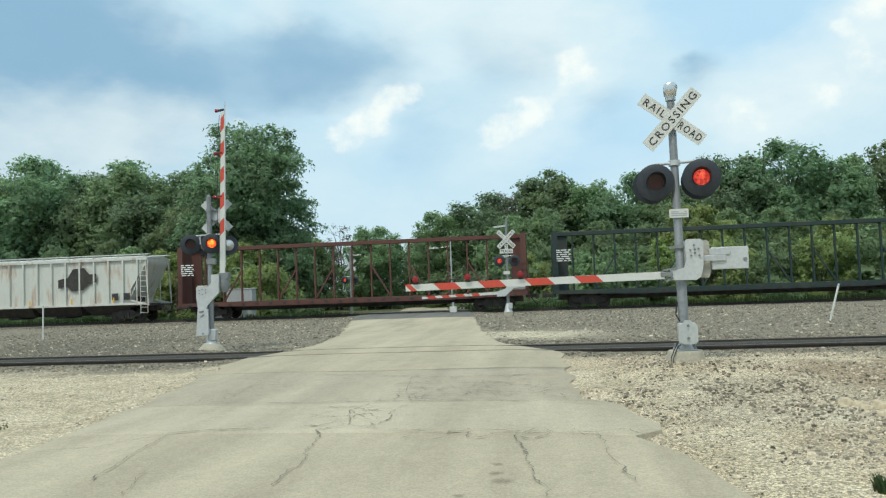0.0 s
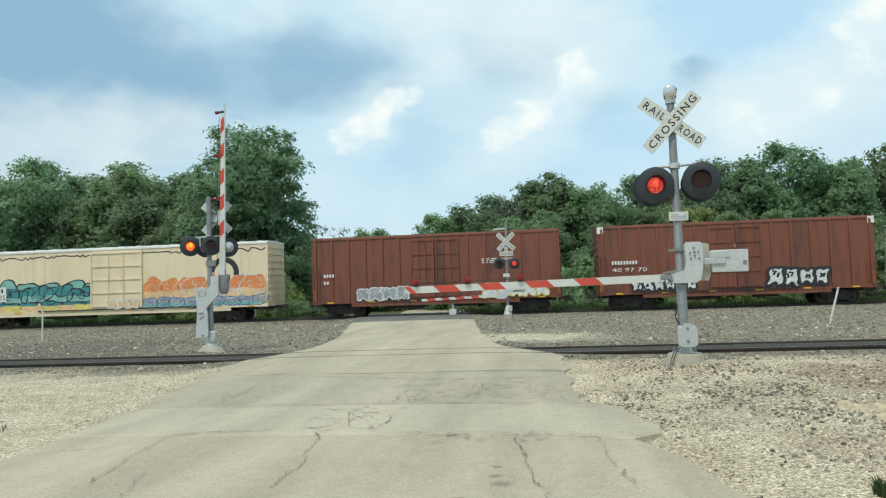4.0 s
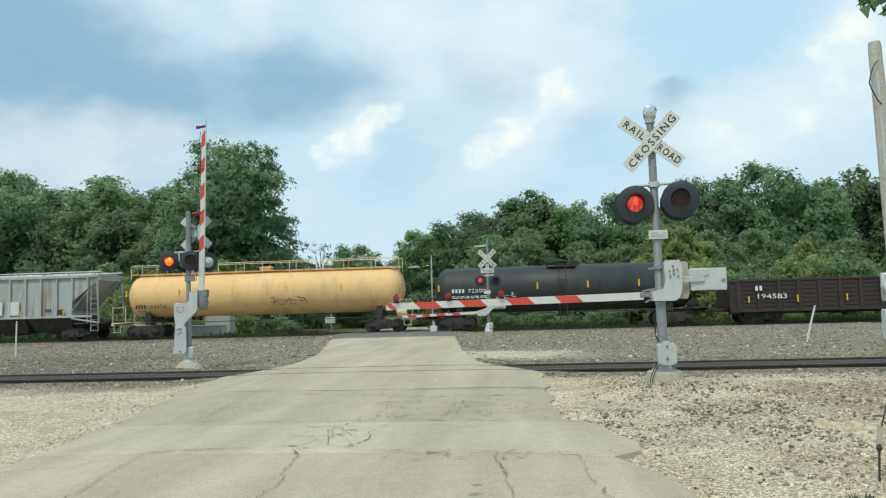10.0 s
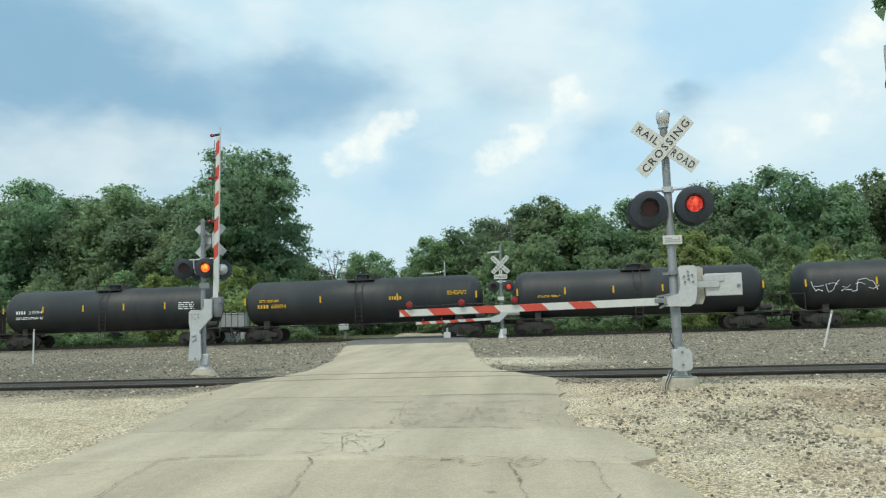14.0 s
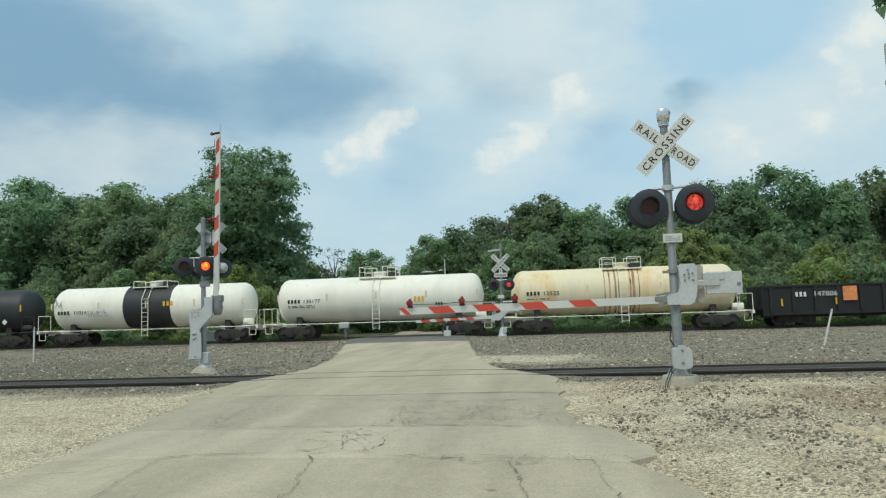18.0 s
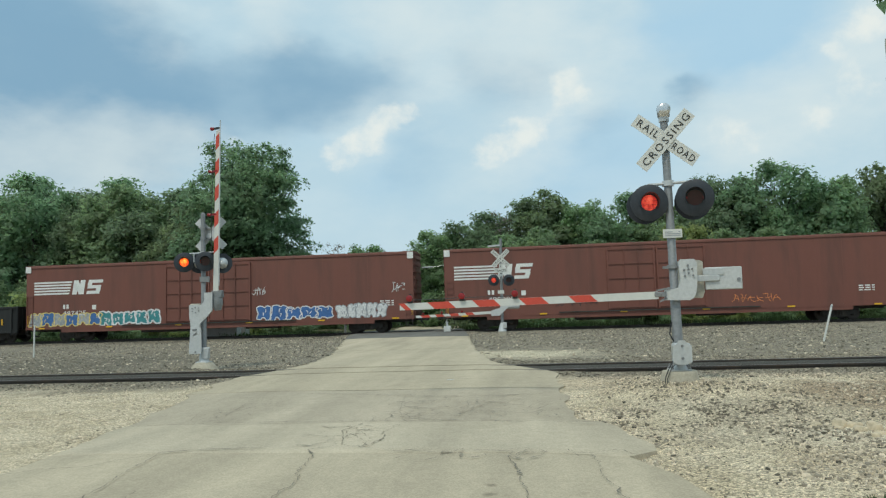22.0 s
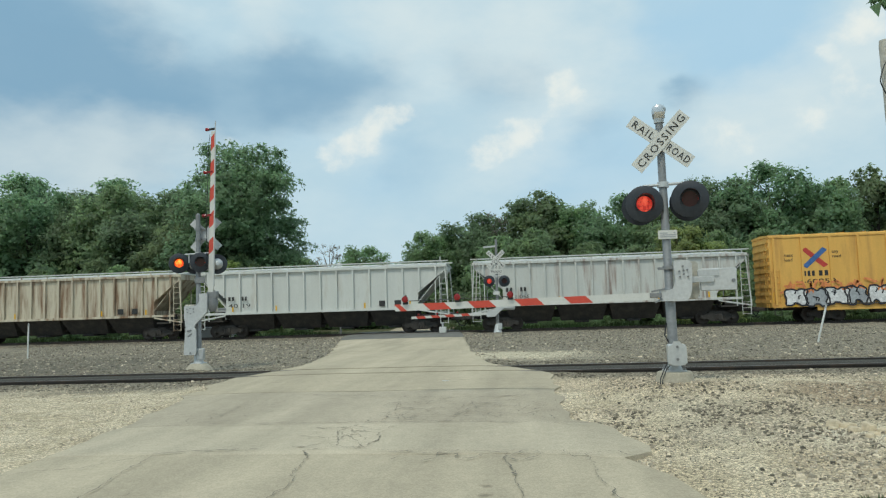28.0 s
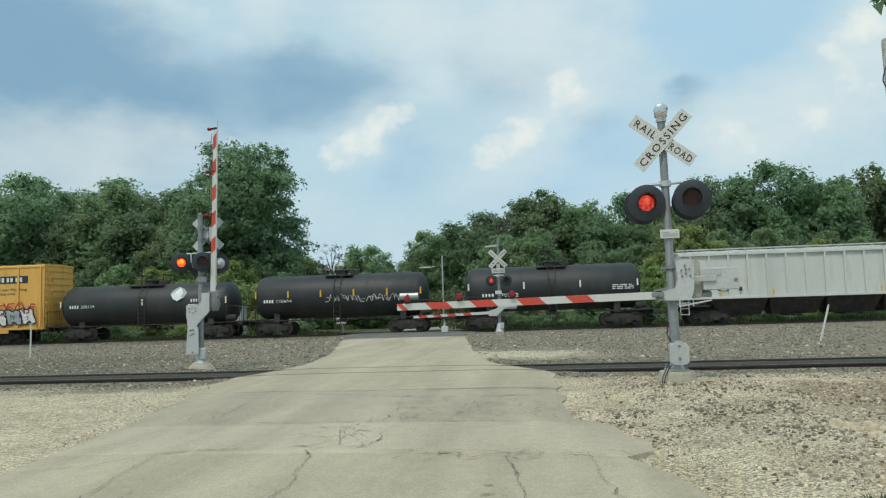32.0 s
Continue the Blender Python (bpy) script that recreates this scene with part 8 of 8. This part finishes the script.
# ---- loose stones, posts, poles and weeds ----
def stone_field(name, label, spots, sizes, material, seed, sink=0.35):
    """Angular stones, each a bent five-sided lump, as one sheet of scatter."""
    rng = np.random.default_rng(seed)
    b = bmesh.new()
    bmesh.ops.create_cone(b, cap_ends=True, cap_tris=True, segments=5, radius1=1.0, radius2=0.62, depth=1.5)
    bmesh.ops.triangulate(b, faces=b.faces[:])
    base = np.array([v.co[:] for v in b.verts])
    b.verts.index_update()
    tri = np.array([[v.index for v in f.verts] for f in b.faces if max(v.co.z for v in f.verts) > 0])
    b.free()
    n = len(spots)
    shapes = np.stack([base * (1 + rng.uniform(-0.35, 0.3, (len(base), 1))) for _ in range(14)])
    pick = rng.integers(0, 14, n)
    scale = np.array(sizes)[:, None] * rng.uniform(0.6, 1.25, (n, 3)) * np.array([1.15, 1.0, 0.62])
    a = rng.uniform(0, math.tau, n)
    pts = shapes[pick] * scale[:, None, :]
    c, s = np.cos(a)[:, None], np.sin(a)[:, None]
    x, y = pts[:, :, 0] * c - pts[:, :, 1] * s, pts[:, :, 0] * s + pts[:, :, 1] * c
    spots = np.array(spots)
    z = pts[:, :, 2] + spots[:, 2:3] + (1 - 2 * sink) * scale[:, 2:3] * 0.6
    verts = np.stack([x + spots[:, 0:1], y + spots[:, 1:2], z], axis=2).reshape(-1, 3)
    faces = (tri[None] + (np.arange(n) * len(base))[:, None, None]).reshape(-1, 3)
    m = bpy.data.meshes.new(name)
    m.from_pydata(verts.tolist(), [], faces.tolist())
    m.materials.append(material)
    return tagged(new(name, m), label, "gravel", kind="stuff")


LIMESTONE = mat("limestone_chips", (0.51, 0.435, 0.33), 0.95, 0, 30, 0.15, (0.33, 0.27, 0.195), 0.34, 6, 1, 0.3, island=0.58)
BALLAST = mat("ballast_stone", (0.235, 0.205, 0.155), 0.95, 0, 30, 0.2, (0.17, 0.15, 0.12), 0.35, 6, 1, 0.3, island=0.72)
DARKSTONE = mat("dark_brown_stone", (0.16, 0.135, 0.10), 0.9, 0, 30, 0.25, (0.22, 0.185, 0.14), 0.35, 6, 1, 0.3, island=0.5)
SLABSTONE = mat("broken_limestone", (0.57, 0.475, 0.34), 0.95, 0, 18, 0.2, (0.40, 0.32, 0.21), 0.38, 5, 1, 0.4, island=0.2)


def scatter(count, xr, yr, smallest, largest, power, seed, keep=None):
    rng = np.random.default_rng(seed)
    spots, sizes = [], []
    while len(spots) < count:
        x, y = rng.uniform(*xr), rng.uniform(*yr)
        if along(ROAD_LEFT, y) - 0.05 < x < along(ROAD_RIGHT, y) + 0.05:
            continue
        if keep and rng.random() > keep(x, y):
            continue
        spots.append((x, y, ground_level(x, y)))
        sizes.append(smallest + (largest - smallest) * rng.random() ** power)
    return spots, sizes


def clustered(x, y):
    return min(1, max(0.06, 0.5 + 1.6 * noise.noise((x * 0.8, y * 0.8, 5))))


def off_sand(x, y):
    return min(1, max(0.04, (math.hypot(x + 0.2, (y - 24) * 0.6) + 1.6 * noise.noise((x * 0.6, y * 0.6, 2)) - 1.2) / 1.8))


def outside_gauge(x, y):
    return 0.0 if 16.55 < y < 18.45 else 1.0


def spilled(x, y):
    """A band of spill from the mast towards the camera's side of the verge."""
    return math.exp(-((y - 10.4 + 0.3 * (x - 2.5)) / 1.6) ** 2) * min(1, max(0.02, 0.45 + 1.9 * noise.noise((x * 1.4, y * 1.4, 9))))


stone_field("limestone_gravel", "loose tan limestone gravel beside the road", *scatter(24000, (0.4, 8.5), (5.2, 15.4), 0.006, 0.030, 3.2, 1, clustered), LIMESTONE, 1)
stone_field("fine_gravel", "fine mixed tan and grey gravel near the roadside", *scatter(3000, (1.2, 5.6), (5.2, 10.2), 0.005, 0.014, 2.0, 9), DARKSTONE, 9)
stone_field("limestone_gravel", "loose tan limestone gravel along the verge", *scatter(9000, (-14.5, -5.0), (6.5, 15.6), 0.006, 0.026, 3.2, 2, clustered), LIMESTONE, 2)
stone_field("track_ballast", "grey crushed ballast round the siding", *scatter(10500, (-16, 10), (15.2, 21.0), 0.016, 0.04, 1.5, 3, outside_gauge), BALLAST, 3)
stone_field("track_ballast", "grey crushed ballast between the tracks", *scatter(19000, (-27, 17), (21.0, 44.5), 0.018, 0.056, 1.6, 4, off_sand), BALLAST, 4)
stone_field("track_ballast", "grey crushed ballast of the main line", *scatter(6500, (-36, 24), (44.5, 47.0), 0.03, 0.065, 1.3, 5), BALLAST, 5)
stone_field("pale_stones", "pale stones strewn among the ballast", *scatter(2600, (-24, 15), (15.4, 44), 0.02, 0.06, 2.0, 6, outside_gauge), LIMESTONE, 6)
stone_field("dark_stones", "darker stones in the limestone gravel", *scatter(3600, (0.9, 9.0), (6.6, 15.4), 0.008, 0.034, 2.4, 7, clustered), BALLAST, 7)
stone_field("dark_stones", "dark brown stones spilled over the limestone gravel", *scatter(3200, (1.0, 9.0), (6.6, 13.6), 0.008, 0.036, 2.0, 8, spilled), DARKSTONE, 8)
rng = random.Random(31)
for x, y, size in ((3.30, 9.35, 0.10), (3.52, 9.25, 0.13), (3.64, 9.18, 0.11), (3.60, 8.92, 0.12), (3.80, 9.0, 0.13), (3.95, 8.85, 0.15), (3.74, 8.72, 0.09), (3.62, 8.55, 0.08), (4.05, 8.62, 0.11), (3.92, 8.4, 0.1), (4.25, 8.75, 0.12), (4.4, 8.45, 0.14), (3.42, 9.05, 0.07), (3.2, 9.2, 0.06), (4.6, 8.9, 0.1), (3.9, 9.3, 0.08)):
    size *= 0.8
    rock = Shape()
    n = rng.choice((5, 6, 7))
    ring = [(size * rng.uniform(0.7, 1.25) * math.cos(k * math.tau / n), size * rng.uniform(0.6, 1.0) * math.sin(k * math.tau / n)) for k in range(n)]
    high = size * rng.uniform(0.45, 0.8)
    low = [(px * 1.05, py * 1.05, -0.05) for px, py in ring]
    mid = [(px, py, high * rng.uniform(0.5, 0.85)) for px, py in ring]
    top = [(px * 0.72 + size * 0.1, py * 0.72, high * rng.uniform(0.9, 1.1)) for px, py in ring]
    faces = [(a * n + k, a * n + (k + 1) % n, (a + 1) * n + (k + 1) % n, (a + 1) * n + k) for a in (0, 1) for k in range(n)]
    rock.add(low + mid + top, faces + [tuple(range(2 * n, 3 * n)), tuple(reversed(range(n)))])
    lump = single("rock", rock, SLABSTONE, "broken tan limestone rock on the gravel", "rock", pose(x, y, ground_level(x, y), rng.uniform(-8, 8), rng.uniform(-8, 8), rng.uniform(0, 360)), "broken rocks", smooth=False)


def marker_post(x, y, tip, label):
    foot = ground_level(x, y)
    post = thing("marker_post", label, "post", pose(x, y, foot))
    top = (tip[0] - x, tip[1] - y, tip[2] - foot)
    part("post", Shape().turned((0, 0, -0.2), top, [(0, 0.034), (0.97, 0.034), (1, 0.02)], 10), WHITE, post)
    a, b = Vector(top) * 0.93, Vector(top) * 0.97
    part("collar", Shape().tube(a, b, 0.038, 10), GRAFFITI["grey"], post, "grey band below the tip")


marker_post(10.08, 27.5, (10.50, 27.5, 1.2), "thin white marker post leaning in the ballast")
marker_post(-21.9, 30.4, (-21.87, 30.4, 1.42), "thin white upright marker post in the ballast")

# wooden pole with its meter and cable
pole = thing("utility_pole", "weathered grey wooden utility pole with meter box", "utility pole", pose(6.80, 14.0, 0))
part("pole", Shape().turned((0.04, 0, -0.3), (-0.10, 0, 6.17), [(0, 0.16), (0.5, 0.135), (0.985, 0.11), (1, 0.10)], 18), WOOD, pole)
part("meter", Shape().turned((-0.26, -0.16, 1.66), (-0.26, -0.30, 1.66), [(0, 0.12), (0.4, 0.13), (0.8, 0.11), (1, 0.06)], 18).box(-0.34, -0.10, -0.16, -0.06, 1.42, 1.92, 0.02), ALU, pole, "round glass-fronted electric meter")
part("switch_box", Shape().box(-0.36, -0.12, -0.24, -0.05, 0.74, 1.28, 0.02), PALE, pole, "grey switch box")
part("conduit", Shape().path([(-0.13, -0.12, 1.9), (-0.12, -0.13, 3.4), (-0.14, -0.11, 5.6)], 0.024, 8), ALU, pole)
loop = [(-0.12 - 0.19 * math.sin(math.pi * k / 12), -0.16, 5.78 - 0.80 * k / 12 + 0.03 * math.sin(k)) for k in range(13)]
part("cable_loop", Shape().path(loop, 0.011, 6), BLACK, pole, "slack black cable loop")
part("service_wire", Shape().path([(0.10, -0.10, 5.85), (0.7, -0.5, 6.15), (2.2, -1.5, 6.7), (6, -4, 7.6)], 0.012, 6).path([(0.10, -0.10, 5.0), (0.25, -0.14, 5.4), (0.12, -0.12, 5.85)], 0.010, 6), BLACK, pole)

# steel guy anchor by the roadside
guy = thing("guy_anchor", "rusty guy anchor with its twisted wire", "guy wire", pose(2.89, 6.5, ground_level(2.89, 6.5)))
part("anchor_rod", Shape().tube((0, 0, -0.1), (0.03, 0.02, 0.26), 0.010, 8).turned((0.03, 0.02, 0.24), (0.035, 0.025, 0.30), [(0, 0.012), (0.5, 0.026), (1, 0.012)], 8), RAIL_SIDE, guy)
part("turnbuckle", Shape().prism([(0.015, 0.02, 0.28), (0.06, 0.02, 0.28), (0.08, 0.03, 0.44), (0.045, 0.03, 0.455)], (0, 0.025, 0)), CONCRETE, guy, "weathered grey-brown clamp")
part("wire", Shape().tube((0.065, 0.03, 0.44), (1.1, 0.5, 3.2), 0.006, 6), RAIL_SIDE, guy)

# relay cabinets and boxes by the main line
cabinet = thing("relay_cabinet", "silver relay cabinet behind the main line", "equipment cabinet", pose(-22.0, 53.0, ground_level(-22, 53)))
part("body", Shape().box(-1.0, 0.95, -0.45, 0.45, 0.2, 2.2, 0.04), ALU, cabinet)
part("roof", Shape().box(-1.05, 1.0, -0.5, 0.5, 2.2, 2.27, 0.02), ALU, cabinet)
for x in (-0.95, 0.02):
    part("door", Shape().box(x, x + 0.9, -0.475, -0.45, 0.3, 2.1, 0.01), ALU, cabinet)
part("plinth", Shape().box(-1.0, 0.95, -0.4, 0.4, -0.4, 0.2), CONCRETE, cabinet)
low = thing("battery_box", "low pale grey battery box behind the main line", "equipment box", pose(-22.3, 51.3, ground_level(-22.3, 51.3) - 0.03))
part("body", Shape().box(-1.1, 1.3, -0.35, 0.35, 0, 0.80, 0.03), PALE, low)
part("lid", Shape().box(-1.15, 1.35, -0.4, 0.4, 0.80, 0.87, 0.02), PALE, low)
for x in (-0.35, 0.33):
    part("panel_rib", Shape().box(x - 0.03, x + 0.03, -0.37, -0.34, 0.02, 0.78), ALU, low)

lamp_post = thing("street_lamp", "thin grey pole with a lamp beyond the main line", "pole", pose(-6.02, 52.0, road_level(52) - 0.1))
part("pole", Shape().turned((0, 0, -0.2), (0, 0, 5.3), [(0, 0.06), (1, 0.045)], 10), ALU, lamp_post)
part("bracket", Shape().tube((0, 0, 4.62), (-0.9, 0, 4.5), 0.012, 6), ALU, lamp_post)
part("lamp_head", Shape().box(-1.65, -0.85, -0.12, 0.12, 4.45, 4.55, 0.03), ALU, lamp_post)
box = thing("marker_box", "small white box on a stub beside the main line", "equipment box", pose(-5.24, 45.6, road_level(45.6) + 0.01))
part("body", Shape().box(-0.21, 0.21, -0.16, 0.16, 0.0, 0.36, 0.02), WHITE, box)
part("stub", Shape().tube((0, 0, 0.34), (0, 0, 0.60), 0.06, 10).tube((0, 0, 0.56), (0, 0, 0.62), 0.08, 10), ALU, box, "short grey stub pipe")


# weeds
def tuft(name, label, x, y, blades, height, spread, material, seed, wide=0.012):
    rng = random.Random(seed)
    s = Shape()
    for _ in range(blades):
        a, r = rng.uniform(0, math.tau), spread * math.sqrt(rng.random())
        px, py = r * math.cos(a), r * math.sin(a)
        hgt, lean = height * rng.uniform(0.5, 1.1), rng.uniform(0.1, 0.5)
        d = Vector((math.cos(a), math.sin(a), 0))
        side = Vector((-d.y, d.x, 0)) * wide * rng.uniform(0.6, 1.3)
        z = ground_level(x + px, y + py) - ground_level(x, y) - 0.02
        p0, p1, p2 = Vector((px, py, z)), Vector((px, py, z)) + d * lean * hgt * 0.4 + Vector((0, 0, hgt * 0.65)), Vector((px, py, z)) + d * lean * hgt + Vector((0, 0, hgt))
        s.add([p0 - side, p0 + side, p1 + side * 0.8, p1 - side * 0.8, p2], [(0, 1, 2, 3), (3, 2, 4)])
    return single(name, s, material, label, "weed", pose(x, y, ground_level(x, y)), kind="stuff")


DRY = leaf_mat("dry_stalks", (0.19, 0.15, 0.10), 0.3)
GRASS = leaf_mat("roadside_grass", (0.055, 0.085, 0.03), 0.35)
tuft("weed", "dark green weed beside the road", 2.45, 5.75, 150, 0.13, 0.10, GRASS, 1)
tuft("grass_tuft", "small green tufts on the gravel verge", -7.0, 8.7, 60, 0.07, 0.2, GRASS, 2)
for k, (x, y) in enumerate(((12.2, 21.4), (12.9, 22.3))):
    tuft("dry_weeds", "dry brown stalks in the ballast", x, y, 60, 0.4, 0.6, DRY, 10 + k, 0.005)
for k, x in enumerate(list(np.arange(-44, -12.5, 3.2)) + list(np.arange(-3.5, 32, 3.2))):
    tuft("verge_grass", "long green grass behind the main line", x, 52.3, 300, 0.42, 1.7, GRASS, 30 + k, 0.028)

# a roadside tree whose branch tips hang into view
side_tree = thing("tree", "roadside tree with an overhanging leafy branch", "tree", pose(10.2, 7.0, ground_level(10.2, 7.0)))
part("trunk", Shape().turned((0, 0, -0.3), (0.1, 0, 7.2), [(0, 0.24), (0.4, 0.19), (1, 0.12)], 12).turned((0.05, 0, 4.2), (-5.2, 1.9, 5.25), [(0, 0.10), (0.5, 0.06), (1, 0.012)], 8), BARK, side_tree)
part("crown", leaf_cloud("crown", [(0, 0, 8.2, 2.0), (1.6, 0.8, 7.4, 1.8), (-1.4, -0.6, 7.6, 1.6), (0.6, -1.6, 7.0, 1.7), (0.3, 1.4, 9.2, 1.5)], 160, 9000, 0.16, LEAF_DEEP, 21, 0.45), LEAF_DEEP, side_tree)
part("branch_leaves", leaf_cloud("branch_leaves", [(-5.72, 2.05, 5.02, 0.24), (-6.0, 2.0, 5.18, 0.08)], 14, 75, 0.15, LEAF_DEEP, 22, 0.07), LEAF_DEEP, side_tree, "leaves at the tip of the overhanging branch")


# ---- what moves ----
TRAIN_PATH = [(0, -0.02), (2, -0.04), (3.5, -0.04), (5.5, 0.02), (6.5, 0.19), (9, 0.45), (10, 0.1), (11, 0.31), (12, 0.5), (13, 0.04), (14.5, -0.3), (16.5, -0.3), (18, -0.54), (19, -0.9), (20, -0.25), (21.5, 0.15), (23, 0.04), (24, -0.08), (25.5, 0.07), (28, 0.26), (29, 0.38), (31, 0.3), (32, -0.1)]
TRAIN_SPEED = 16.74
FLASH = [(0.04, 0.605), (0.92, 0.6125)]


def train_shift(t):
    return float(np.interp(t, [r[0] for r in TRAIN_PATH], [r[1] for r in TRAIN_PATH])) - TRAIN_SPEED * t


def motions():
    for car, s in TRAIN:
        walk(car, [(t, pose(s + train_shift(t), FAR_TRACK, RAIL_TOP_FAR)) for t, _ in TRAIN_PATH])
    centre = dict((car.name, s) for car, s in TRAIN)
    for car, wheels, x in WHEELS:
        s = centre[car.name]
        rows = [(0, pose(x, 0, 0.42))]
        start = int(max(0.0, (s - 44) / TRAIN_SPEED) * 30) + 1
        stop = int(min(32.0, (s + 52) / TRAIN_SPEED) * 30)
        for f in range(start, stop):
            rows.append((f / 30, pose(x, 0, 0.42, 0, -math.degrees((f - start) / 30 * TRAIN_SPEED / 0.42) % 360)))
        if rows[-1][0] < 31.9:
            rows.append((32, rows[-1][1]))
        walk(wheels, rows)
    # the lamps flash in turn: phases 0 and 1 on this side, 2 and 3 beyond the main line
    for slat, z, phase in SHUTTERS:
        first, half = FLASH[phase // 2]
        rows, held = [], None
        for f in range(0, 32 * FPS + 1):
            t = f / FPS
            lit = (math.floor((t - first) / half) + phase) % 2 == 1
            here = pose(0, 0.019, z, 94 if lit else 6)
            if held is None or lit != held[0]:
                if held and rows[-1][0] < (f - 1) / FPS:
                    rows.append(((f - 1) / FPS, held[1]))
                rows.append((t, here))
                held = (lit, here)
        if rows[-1][0] < 32:
            rows.append((32, held[1]))
        walk(slat, rows)


motions()
